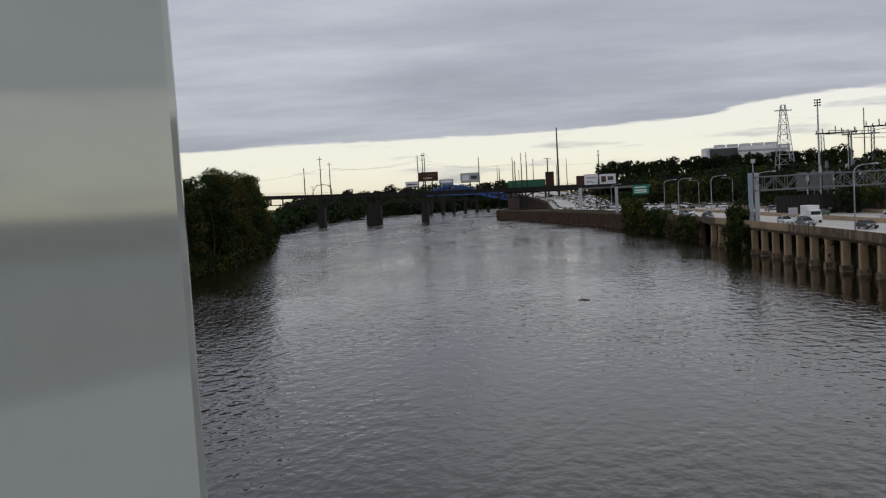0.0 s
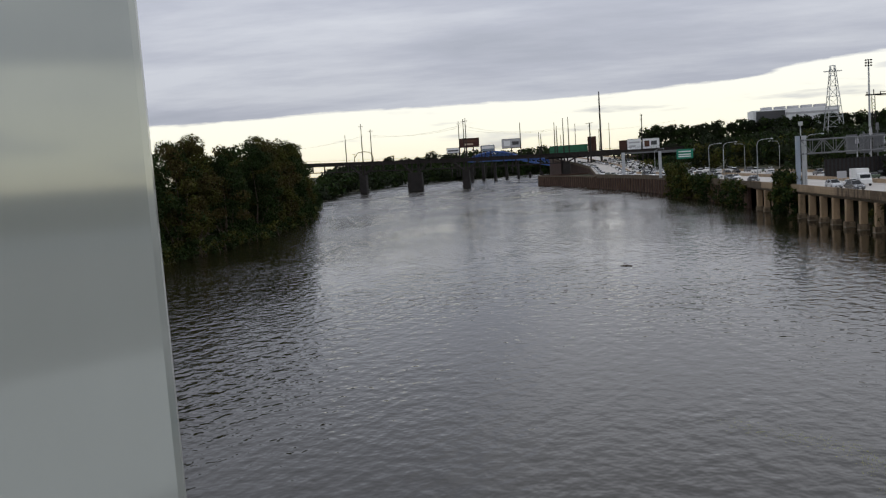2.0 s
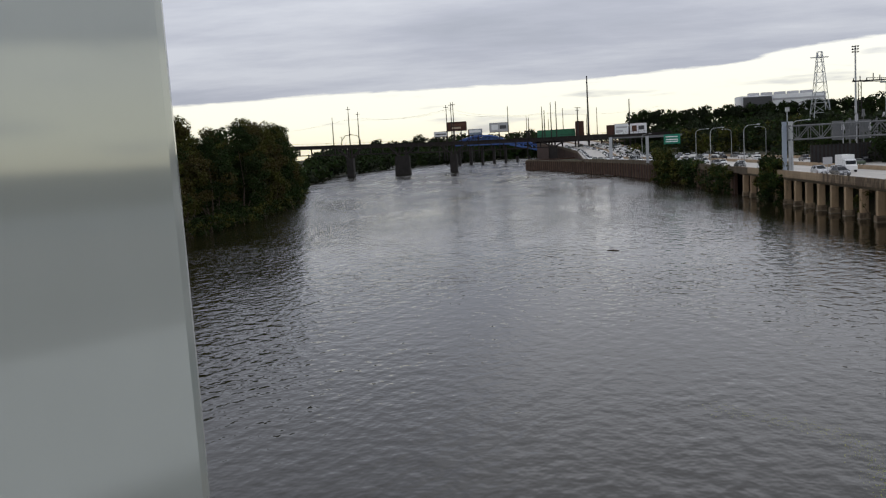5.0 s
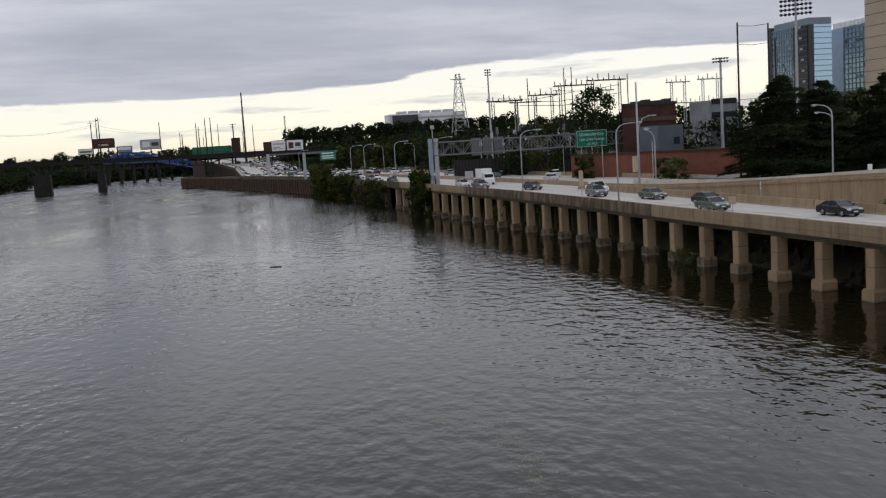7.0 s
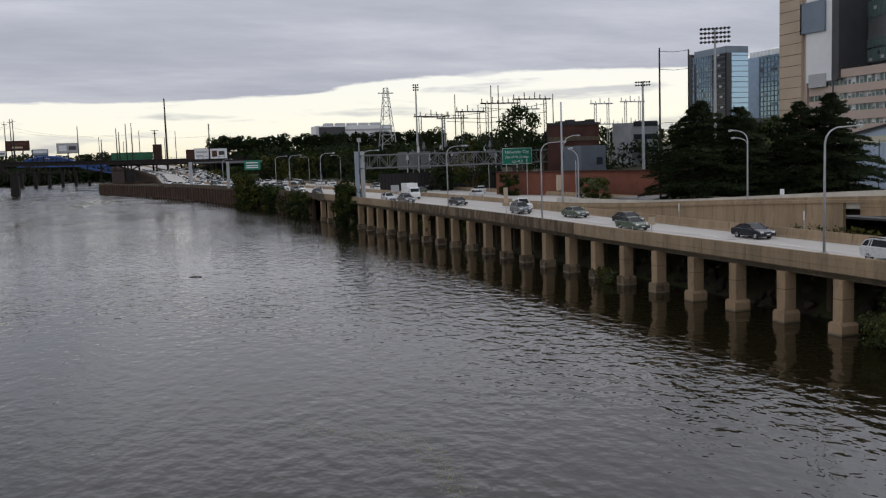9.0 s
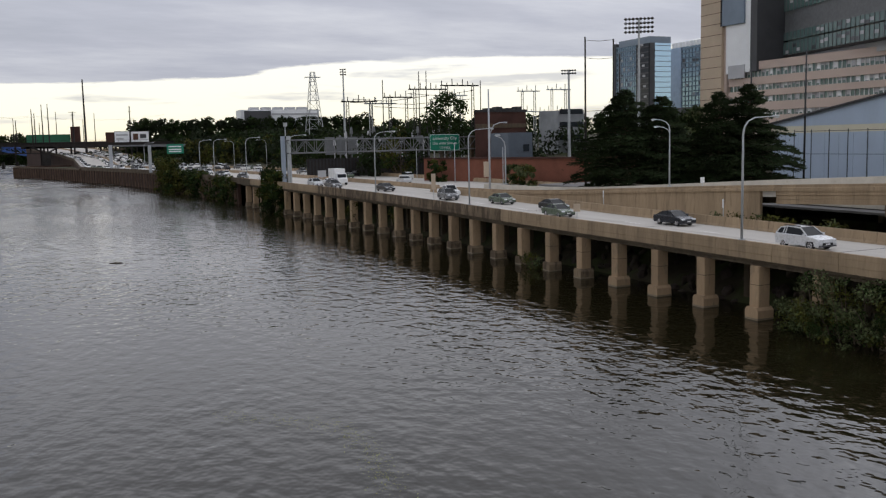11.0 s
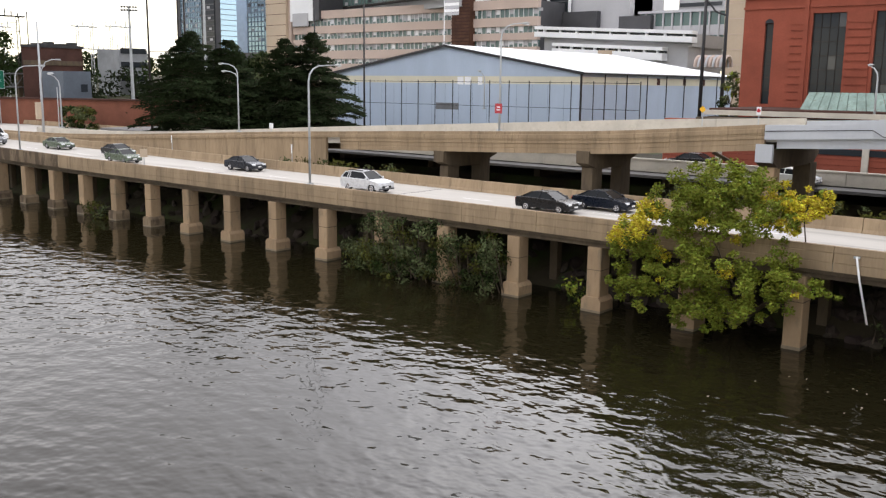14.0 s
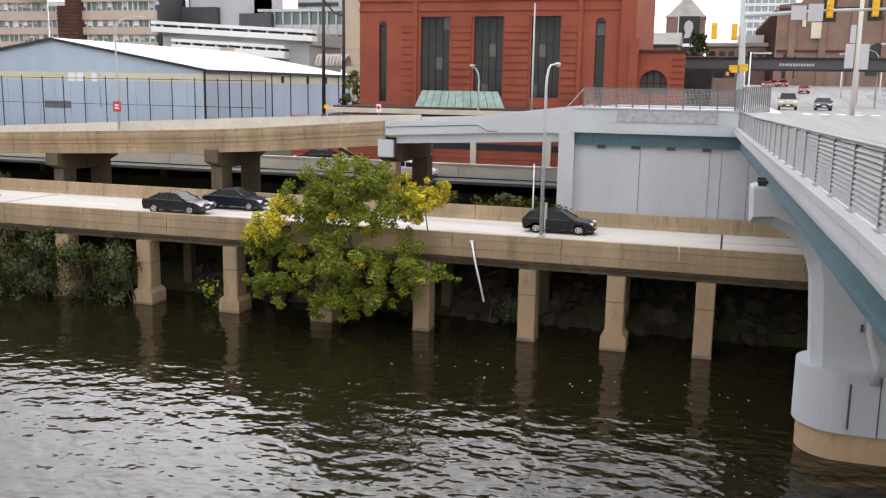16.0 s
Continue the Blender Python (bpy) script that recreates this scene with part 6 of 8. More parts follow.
def shrub(name, label, boxes, leaf, per, mats, seed, n, group="", twigs=14, big=1.0):
    """A mass of leaf clumps within a few boxes, with twigs."""
    rng = np.random.default_rng(seed)
    x0, y0 = boxes[0][0], boxes[0][1]
    t = thing(name, label, "shrub", (x0, y0, 0), group=group)
    spots, tips = [], []
    for a0, b0, c0, a1, b1, c1 in boxes:
        for k in range(n):
            p = (a0 + (a1 - a0) * rng.random() - x0, b0 + (b1 - b0) * rng.random() - y0, c0 + (c1 - c0) * rng.random() ** 0.8)
            spots.append((*p, big * (0.35 + 0.5 * rng.random()), int(rng.integers(len(mats)))))
            if len(tips) < twigs and rng.random() < 0.4:
                tips.append(p)
    st = BM()
    for p in tips:
        b = Vector((p[0] + rng.normal() * 0.4, p[1] + 1.2, -0.5))
        tube(st, [b, b.lerp(Vector(p), 0.6) + Vector(rng.normal(size=3) * 0.2), p, (p[0] + rng.normal() * 0.3, p[1] - 0.2, p[2] + 0.6)], [0.06, 0.045, 0.03, 0.012], 5)
    part("stem", st, BARK, t)
    part("foliage", leaf_mesh("leaves", spots, per, leaf, mats, seed, shell=0.2), None, t)
    return t


shrub("bank_shrub", "dense dark green shrubs at the waterline under the viaduct", [(-46.6, -2.6, 0.1, -41.0, 0.2, 4.6), (-41.5, -2.4, 0.0, -35.0, 0.2, 4.2), (-49.6, -1.6, 0.1, -46.0, 0.4, 2.4)], 0.10, 240, [LEAF_DK, LEAF_SAGE, LEAF_SAGE, LEAF_OL], 11, 60, twigs=40)
shrub("pier_weed", "small green weeds beside a pier footing", [(-90.5, -1.4, 0.1, -86.2, 0.2, 1.6)], 0.14, 80, [LEAF_OL, LEAF_SAGE], 12, 12, "weeds at the piers", 6)
shrub("pier_weed", "small green weeds beside a pier footing", [(-31.6, 0.4, 0.0, -29.6, 2.0, 1.5)], 0.15, 80, [LEAF, LEAF_DK], 13, 10, "weeds at the piers", 4)
shrub("pier_weed", "small green weeds beside a pier footing", [(-12.4, 2.2, 0.6, -9.8, 3.4, 1.8)], 0.12, 110, [LEAF_SAGE], 14, 8, "weeds at the piers", 4)
shrub("hanging_creeper", "creeper hanging from the stained parapet", [(-149.8, -2.8, 1.0, -146.2, -1.6, 5.6), (-132, -1.4, 2.5, -128, -0.6, 5.0)], 0.22, 40, [LEAF_DK, LEAF_OL], 15, 18, "", 6)
shrub("hanging_creeper", "creeper over the river wall", [(-262, -9.5, 0.4, -224, -5.6, 6.4)], 0.32, 24, [LEAF_DK, LEAF_OL, LEAF_DK], 16, 150, "", 10, 1.7)
shrub("tall_bush", "tall dark bush growing at the river wall", [(-201, -6.8, 0.0, -186, -3.2, 6.0), (-198.5, -6.0, 5, -189, -3.4, 8.8)], 0.32, 30, [LEAF_DK, LEAF_DK, LEAF_OL], 17, 95, "river wall bushes", 10, 1.7)
shrub("tall_bush", "large bush with yellowing leaves at the river wall", [(-318, -15.5, 0.0, -284, -9.5, 7.0), (-314, -15, 6, -298, -11, 10.4)], 0.42, 16, [LEAF_OL, LEAF_DK, LEAF_OL], 18, 150, "river wall bushes", 10, 2.2)
shrub("tall_bush", "dark bush at the river wall", [(-285, -11.5, 0.0, -262, -7.5, 7.2)], 0.42, 18, [LEAF_DK, LEAF_DK, LEAF_OL], 19, 110, "river wall bushes", 10, 2.0)
shrub("verge_weeds", "low weeds along the highway verge", [(-75, 12.6, 5.0, -58, 14.6, 6.5)], 0.16, 70, [LEAF_OL, LEAF_SAGE], 20, 40, "verge weeds", 4)
shrub("verge_weeds", "low weeds along the highway verge", [(-30, 12.4, 5.0, -10, 15.2, 6.7)], 0.14, 90, [LEAF_OL, LEAF_SAGE], 21, 90, "verge weeds", 4)


def conifer(name, label, loc, h, r, seed, group):
    """Tiers of drooping boughs with needle sprays."""
    rng = np.random.default_rng(seed)
    t = thing(name, label, "tree", loc, group=group)
    bm, vs, fs = BM(), [], []
    tube(bm, [(0, 0, -1), (0.1, 0, h * 0.5), (0, 0.1, h)], [0.35, 0.22, 0.03], 7)
    z = h * 0.10
    while z < h * 0.99:
        f = z / h
        lim = r * min(1.0, 1.25 * (1 - f) ** 0.75) * (1 if f > 0.2 else 0.8 + f)
        for k in range(6):
            a = rng.random() * 6.283
            ln = lim * (0.45 + 0.68 * rng.random())
            dx, dy = math.cos(a), math.sin(a)
            tip = (dx * ln, dy * ln, z + ln * (0.10 - 0.22 * rng.random()))
            tube(bm, [(0, 0, z), (dx * ln * 0.5, dy * ln * 0.5, z + ln * 0.08), tip], [0.07, 0.045, 0.015], 4)
            for q in range(int(20 + 34 * ln)):
                s = 0.15 + 0.87 * rng.random() ** 0.7
                w = 0.30 * ln * (1.1 - s) + 0.25
                o = rng.normal() * w
                px, py = dx * ln * s - dy * o, dy * ln * s + dx * o
                pz = z + (tip[2] - z) * s + 0.08 * ln * math.sin(3.1 * s) + rng.normal() * 0.10
                ang = a + rng.normal() * 0.7
                L, W_ = 0.32 + 0.35 * rng.random(), 0.045 + 0.04 * rng.random()
                ux, uy, uz = math.cos(ang) * L, math.sin(ang) * L, -0.05 + 0.16 * rng.normal()
                n0 = len(vs)
                vs += [(px, py, pz), (px + ux * 0.5 - uy / L * W_, py + uy * 0.5 + ux / L * W_, pz + 0.05), (px + ux, py + uy, pz + uz), (px + ux * 0.5 + uy / L * W_, py + uy * 0.5 - ux / L * W_, pz - 0.06)]
                fs.append((n0, n0 + 1, n0 + 2, n0 + 3))
        z += h * 0.026
    part("trunk", bm, BARK, t)
    me = bpy.data.meshes.new("boughs")
    me.from_pydata(vs, [], fs)
    me.materials.append(NEEDLE)
    part("foliage", me, None, t)
    return t


conifer("conifer", "broad dark conifer behind the ramp", (-115.0, 30.5, 5), 16.4, 8.8, 31, "conifers behind the ramp")
conifer("conifer", "broad dark conifer with a pointed top", (-111.5, 34.5, 5), 15.2, 7.5, 32, "conifers behind the ramp")
conifer("conifer", "broad dark conifer beside the warehouse", (-104.0, 44.3, 5), 16.6, 7.8, 33, "conifers behind the ramp")
conifer("conifer", "dark conifer with ragged boughs", (-106.5, 41.0, 5), 15.6, 7.0, 34, "conifers behind the ramp")
broadleaf("street_tree", "bright green broadleaf tree between the conifers", (-115, 43, 5), 13.5, 5.0, 0.25, [LEAF_DK, LEAF_SAGE, LEAF_DK], 35, 0.28, 60, 44, group="trees behind the ramp")
broadleaf("street_tree", "green tree at the corner of the brick hall", (-45.9, 61, 7), 9.2, 1.6, 0.2, [LEAF_SAGE, LEAF, LEAF_DK], 36, 0.2, 200, 34, group="trees behind the ramp")
broadleaf("street_tree", "green tree beside the museum", (-7.2, 155, 8), 18.5, 3.4, 0.2, [LEAF_DK], 37, 0.4, 40, 34, 0.3)

# east bank wood
rng_ = np.random.default_rng(9)
bank = [(-146, 23.5, 7.0), (-158, 22.0, 6.5), (-170, 21.5, 6.5), (-182, 23.0, 6.8), (-196, 21.0, 6.2), (-206, 18.5, 5.0), (-220, 22.5, 6.8), (-232, 24.5, 7.0), (-246, 24.0, 7.2), (-259, 22.5, 6.5), (-272, 24.0, 6.8), (-286, 24.0, 6.5), (-300, 24.5, 6.5), (-316, 23.0, 6.0), (-336, 17, 5.2), (-360, 11.5, 5), (-390, 9, 5)]
for i, (x, h, r) in enumerate(bank):
    m = [[LEAF_DK, LEAF_DK, LEAF_OL], [LEAF_DK], [LEAF_OL, LEAF_BR, LEAF_DK], [LEAF_BR, LEAF_OL, LEAF_OL], [LEAF_DK, LEAF_DK, LEAF_BR]][i % 5]
    broadleaf("bank_tree", "dense dark green tree hanging over the east bank", (x, east(x) - 3.5 - 2 * (i % 2), 1.0), h, r * 0.9, 0.3, m, 50 + i, 0.25, 85, 60, 0.02, "trees on the east bank")
for i, x in enumerate(np.arange(-140, -330, -11)):
    broadleaf("bank_tree", "dark tree standing back on the east bank", (x, east(x) - 14 - 3 * (i % 3), 3), 18 + 2.5 * math.sin(2.3 * i) - max(0, (-x - 260) * 0.07), 6.2, 0.3, [LEAF_DK], 80 + i, 0.5, 20, 36, 0.1, "trees on the east bank")
    shrub("bank_bush", "low bush trailing into the river", [(x - 5, east(x) - 1.5, 0.0, x + 5, east(x) + 2.2, 3.4)], 0.28, 34, [LEAF_DK, LEAF_OL, LEAF_DK], 120 + i, 26, "bushes on the east bank", 4, 1.6)


# far woods: rows of crowns
def wood(name, label, rows, leaf, per, seed, mats):
    rng = np.random.default_rng(seed)
    spots = []
    for x0, y0, z0, x1, y1, z1, zb, step, r in rows:
        k = int(math.hypot(x1 - x0, y1 - y0) / step)
        for i in range(k):
            f = (i + rng.random()) / k
            top = z0 + (z1 - z0) * f + rng.normal() * r * 0.28
            x, y = x0 + (x1 - x0) * f + rng.normal() * 2, y0 + (y1 - y0) * f + rng.normal() * 2
            z = top - r
            while z > zb:
                spots.append((x + rng.normal() * r * 0.4, y + rng.normal() * r * 0.4, z, r * (0.75 + 0.4 * rng.random()), int(rng.integers(len(mats)))))
                z -= r * 1.1
    ob = new(name, leaf_mesh(name, spots, per, leaf, mats, seed, shell=0.5))
    return tagged(ob, label, "woods", kind="stuff")


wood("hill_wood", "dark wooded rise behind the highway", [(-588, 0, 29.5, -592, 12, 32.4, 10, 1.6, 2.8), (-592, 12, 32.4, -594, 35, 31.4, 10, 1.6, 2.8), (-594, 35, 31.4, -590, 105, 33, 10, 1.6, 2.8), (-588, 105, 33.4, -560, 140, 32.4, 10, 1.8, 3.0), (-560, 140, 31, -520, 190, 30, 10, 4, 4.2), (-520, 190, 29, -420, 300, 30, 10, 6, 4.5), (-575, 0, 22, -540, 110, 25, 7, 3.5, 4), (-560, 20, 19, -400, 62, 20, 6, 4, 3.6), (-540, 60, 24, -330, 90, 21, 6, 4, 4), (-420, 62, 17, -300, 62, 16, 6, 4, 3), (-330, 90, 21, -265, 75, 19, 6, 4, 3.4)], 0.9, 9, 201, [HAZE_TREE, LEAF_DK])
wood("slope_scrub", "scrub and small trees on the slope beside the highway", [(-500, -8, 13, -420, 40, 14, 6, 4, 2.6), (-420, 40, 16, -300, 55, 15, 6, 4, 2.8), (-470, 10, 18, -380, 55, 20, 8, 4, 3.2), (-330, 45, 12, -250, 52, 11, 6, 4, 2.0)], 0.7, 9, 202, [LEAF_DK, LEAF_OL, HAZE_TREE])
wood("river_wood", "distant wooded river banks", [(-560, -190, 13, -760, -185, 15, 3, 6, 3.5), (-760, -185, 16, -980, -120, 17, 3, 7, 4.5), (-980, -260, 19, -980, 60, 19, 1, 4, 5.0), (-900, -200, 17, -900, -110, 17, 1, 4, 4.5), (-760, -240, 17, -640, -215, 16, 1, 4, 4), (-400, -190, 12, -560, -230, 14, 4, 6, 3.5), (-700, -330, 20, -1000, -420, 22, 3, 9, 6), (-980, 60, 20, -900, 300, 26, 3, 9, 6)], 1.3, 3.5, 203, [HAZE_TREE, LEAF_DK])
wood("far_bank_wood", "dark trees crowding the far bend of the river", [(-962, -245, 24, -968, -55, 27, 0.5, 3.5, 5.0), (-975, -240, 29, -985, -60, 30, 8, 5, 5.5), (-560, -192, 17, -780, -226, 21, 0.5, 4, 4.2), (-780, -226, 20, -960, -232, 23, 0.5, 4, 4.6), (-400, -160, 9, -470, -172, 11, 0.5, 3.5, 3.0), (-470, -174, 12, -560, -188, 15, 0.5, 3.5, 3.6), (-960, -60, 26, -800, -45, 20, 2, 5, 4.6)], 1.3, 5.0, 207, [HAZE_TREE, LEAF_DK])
wood("yard_trees", "dark trees behind the substation yard", [(-262, 20, 17, -255, 60, 19, 6, 4, 2.8), (-225, 24, 17.5, -216, 36, 18.5, 6, 3.5, 2.4), (-250, 62, 18, -240, 120, 20, 6, 4, 3.0), (-205, 62, 13, -190, 90, 15, 6, 4, 2.6), (-300, 20, 18, -330, 60, 20, 6, 5, 3)], 0.6, 10, 204, [LEAF_DK, HAZE_TREE])
broadleaf("yard_tree", "tall open-crowned dark tree in the substation yard", (-209.5, 43.5, 6), 20.5, 6.2, 0.3, [LEAF_DK], 38, 0.4, 22, 40, 0.35)
broadleaf("yard_tree", "rounded dark tree in the substation yard", (-214, 32, 6), 12.5, 5.0, 0.3, [LEAF_DK, LEAF_OL], 39, 0.4, 26, 34, 0.2)
shrub("wall_shrub", "rounded green shrub against the brick wall", [(-182, 25.5, 5.4, -175, 28, 10.2)], 0.3, 110, [LEAF_DK, LEAF_OL, LEAF_DK], 22, 34, "shrubs by the brick wall", 4)
shrub("wall_shrub", "green shrub against the brick wall", [(-157.5, 31, 5.4, -146.5, 34.5, 9.4)], 0.3, 110, [LEAF_SAGE, LEAF_DK, LEAF_OL], 23, 44, "shrubs by the brick wall", 4)

# the railway crossing and the shore beyond are scaled outward from the eye to fit the camera's view
EYE_SCALE = {"far_bank_wood": 1.2, "blue_arch_bridge": 1.2, **{k: 1.12 for k in ("railway_bridge", "catenary_mast", "railway_signal", "radio_mast", "overhead_wires", "industrial_sheds", "billboard", "hilltop_building", "hill_wood", "river_wood")}}
for ob in [o for o in bpy.data.objects if o.parent is None and o.name.split(".")[0] in EYE_SCALE]:
    k = EYE_SCALE[ob.name.split(".")[0]]
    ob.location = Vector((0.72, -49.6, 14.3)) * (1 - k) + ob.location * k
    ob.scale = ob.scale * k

# grass verge and riprap
rng_ = np.random.default_rng(3)
vs, fs = [], []
for k in range(9000):
    x = -150 - 190 * rng_.random()
    y = edge(x) + 37.5 + 12 * rng_.random()
    z = ground_z(x, y)
    a, h_ = rng_.random() * 6.28, 0.35 + 0.5 * rng_.random()
    n0 = len(vs)
    vs += [(x, y, z - 0.1), (x + 0.3 * math.cos(a), y + 0.3 * math.sin(a), z - 0.1), (x + 0.2, y + 0.2, z + h_)]
    fs.append((n0, n0 + 1, n0 + 2))
me = bpy.data.meshes.new("verge_grass")
me.from_pydata(vs, [], fs)
me.materials.append(GRASS)
tagged(new("verge_grass", me), "rough green grass on the highway verge", "grass", kind="stuff")
rk = BM()
for k in range(620):
    x = 12 - (45 if k % 2 else 110) * rng_.random()
    y = 1.5 + 7.5 * rng_.random()
    m = Matrix.Translation((x, y, ground_z(x, y) + 0.1)) @ Euler(tuple(rng_.random(3) * 6)).to_matrix().to_4x4() @ Matrix.Diagonal((*(0.3 + 0.6 * rng_.random(3)), 1))
    bmesh.ops.create_icosphere(rk, subdivisions=1, radius=0.8, matrix=m)
for v in rk.verts:
    v.co += Vector(noise.noise_vector(v.co * 1.7)) * 0.16
me = mesh_of(rk, "riprap", ROCK)
tagged(new("riprap", me), "grey boulders on the bank under the viaduct", "rocks", kind="stuff")

# ---- lamps ----
def lamp_kind(name, label, h, arm, double=False):
    """A tapered pole with a curved arm towards +Y of its own, and a cobra head."""
    t = thing(name, label, "street lamp")
    b = BM()
    tube(b, [(0, 0, 0), (0, 0, h * 0.55), (0, 0, h - 1.3), (0, 0.12, h - 0.75), (0, 0.5, h - 0.3), (0, 1.1, h - 0.05), (0, arm, h + 0.05)], [0.105, 0.09, 0.075, 0.068, 0.06, 0.052, 0.045], 10)
    part("pole", b, GALV, t, smooth=True)
    part("base_plate", bx(-0.2, -0.2, 0, 0.2, 0.2, 0.12), GALV, t)
    for z in ((h + 0.05,) if not double else (h + 0.05, h - 0.85)):
        a = arm if z > h else arm * 0.8
        if z < h:
            b2 = BM()
            tube(b2, [(0, 0, h - 1.7), (0, 0.3, h - 1.2), (0, 0.9, h - 0.95), (0, a, h - 0.85)], 0.05, 8)
            part("lower_arm", b2, GALV, t, smooth=True)
        hd = BM()
        bmesh.ops.create_uvsphere(hd, u_segments=10, v_segments=6, radius=1, matrix=Matrix.Translation((0, a + 0.3, z)) @ Matrix.Diagonal((0.17, 0.42, 0.11, 1)))
        part("lamp_head", hd, GALV, t, smooth=True)
        ln = BM()
        bmesh.ops.create_uvsphere(ln, u_segments=8, v_segments=5, radius=1, matrix=Matrix.Translation((0, a + 0.4, z - 0.07)) @ Matrix.Diagonal((0.12, 0.24, 0.09, 1)))
        part("lens", ln, LAMP_W, t, smooth=True)
    return t


lampA = lamp_kind("street_lamp", "tall galvanised street lamp with a curved arm on the parapet", 9.5, 2.9)
lampA.location = (-9.0, 0.05, 6.12)
tagged(lampA, group="highway lamps")
for x in (-55.1, -104.2, -136.5, -181, -215.7, -248.5, -265.5, -345):
    copy_thing(lampA, pose(x, road_y(x) - 0.1, road_z(x) + 0.8))
for x in (-321.5, -357):
    copy_thing(lampA, pose(x, road_y(x) + 36, road_z(x) + 0.9, 0, 0, 180))
lampB = lamp_kind("street_lamp", "tall street lamp on the slip ramp with a red sign", 9.2, 2.1)
lampB.location, lampB.rotation_euler = (-47.8, 15.5, 10.3), (0, 0, radians(-25))
part("sign_plate", bx(-0.62, -0.14, 1.5, 0.62, -0.10, 2.35), RED_SIGN, lampB, "small red sign with white bars")
part("sign_bar", bx(-0.32, -0.145, 1.98, 0.32, -0.14, 2.10), WHITE, lampB)
part("sign_bar", bx(-0.32, -0.145, 1.75, 0.32, -0.14, 1.87), WHITE, lampB)
lampC = lamp_kind("twin_lamp", "street lamp with two stacked arms behind the ramp", 8.3, 1.9, True)
lampC.location, lampC.rotation_euler = (-93.1, 22.0, 8.1), (0, 0, radians(115))
lampD = lamp_kind("street_lamp", "short street lamp before the brick hall", 5.6, 0.7)
lampD.location, lampD.rotation_euler = (-25.0, 45.0, 10.9), (0, 0, radians(60))
tagged(lampD, group="inland lamps")
copy_thing(lampD, pose(-84.8, 61.2, 10.6, 0, 0, 90))
lampE = lamp_kind("street_lamp", "street lamp along the bridge street", 8.0, 2.4)
lampE.location, lampE.rotation_euler = (20.5, 76, 12.3), (0, 0, radians(90))
tagged(lampE, group="bridge street lamps")
for x, y, r in ((19.5, 92, 90), (19, 108, 90), (18.5, 126, 90), (23, 62, 90)):
    copy_thing(lampE, pose(x, y, 12.3, 0, 0, r))


def plain_pole(name, label, category, x, y, z0, z1, r, m, group=""):
    t = thing(name, label, category, (x, y, z0), group=group)
    b = BM()
    tube(b, [(0, 0, 0), (0, 0, (z1 - z0) / 2), (0, 0, z1 - z0)], [r, r * 0.85, r * 0.65], 9)
    part("pole", b, m, t, smooth=True)
    return t


plain_pole("flag_pole", "tall slim pale pole behind the ramp", "pole", -15.4, 26.7, 11.5, 21.2, 0.09, GALV)
hp = plain_pole("utility_pole", "tall pale pole with lamp arms and a box at the highway", "pole", -134, 17.3, 6.0, 22.6, 0.19, CONC_LT)
part("control_box", bx(-0.4, -0.9, 2.4, 0.2, -0.25, 4.9), TAN, hp)
b = BM()
tube(b, [(0, 0.1, 8.4), (0, 0.25, 9.6), (0, 0.9, 10.8), (0, 2.0, 11.2), (0, 2.7, 11.2)], 0.07, 6)
part("lamp_arm", b, GALV, hp, smooth=True)
part("lamp_head", bx(-0.12, 2.6, 11.1, 0.12, 3.3, 11.3, bevel=0.04), GALV, hp)
tagged(copy_thing(lampD, pose(-150, 28.5, 6.2, 0, 0, 180) @ Matrix.Diagonal((1.5, 1.5, 1.6, 1))), "galvanised street lamp beside the brick wall")
for x, y, z in ((-126, 30.6, 30.3), (-123.6, 34.3, 29.8), (-123.2, 35.2, 27.4)):
    plain_pole("net_pole", "tall dark rusty pole rising above the conifers", "pole", x, y, 5, z, 0.19, STEEL_DK, "tall dark poles")
for x, y, z in ((-110.8, 50.7, 25.6), (-105.5, 56.4, 26.6), (-62, 86.7, 34), (-59.1, 88, 34)):
    plain_pole("net_pole", "tall dark pole at the warehouse", "pole", x, y, 6, z, 0.17 if y < 80 else 0.32, BLACK, "tall dark poles")
cb = BM()
for z in (29.8, 27.0):
    tube(cb, [(-126, 30.6, z), (-124.8, 32.4, z - 0.25), (-123.6, 34.3, z - 0.1)], 0.05, 4)
tube(cb, [(-62, 86.7, 27.5), (-60.6, 87.4, 25.6), (-59.1, 88, 25)], 0.14, 5)
tube(cb, [(-126, 30.6, 18.6), (-124.5, 33, 18.7), (-122, 36, 18.6)], 0.06, 4)
ct = thing("pole_cables", "thin dark cables strung between the tall poles", "cable")
part("cable", cb, BLACK, ct)
fl = plain_pole("flag_pole", "white flag pole with a striped flag before the hospital", "pole", -109, 80.3, 8, 29.8, 0.10, WHITE)
for k in range(5):
    part("flag_stripe", bx(0.1, -0.02, 18.4 + 0.55 * k, 3.4, 0.03, 18.9 + 0.55 * k), WHITE if k % 2 else GREYP, fl)
for x in (-150, -172, -200):
    plain_pole("timber_pole", "thin utility pole beside the yard", "pole", x, 27 + 0.1 * abs(x + 160), 5.2, 13 + (abs(x) * 3) % 5, 0.09, GALV, "yard poles")

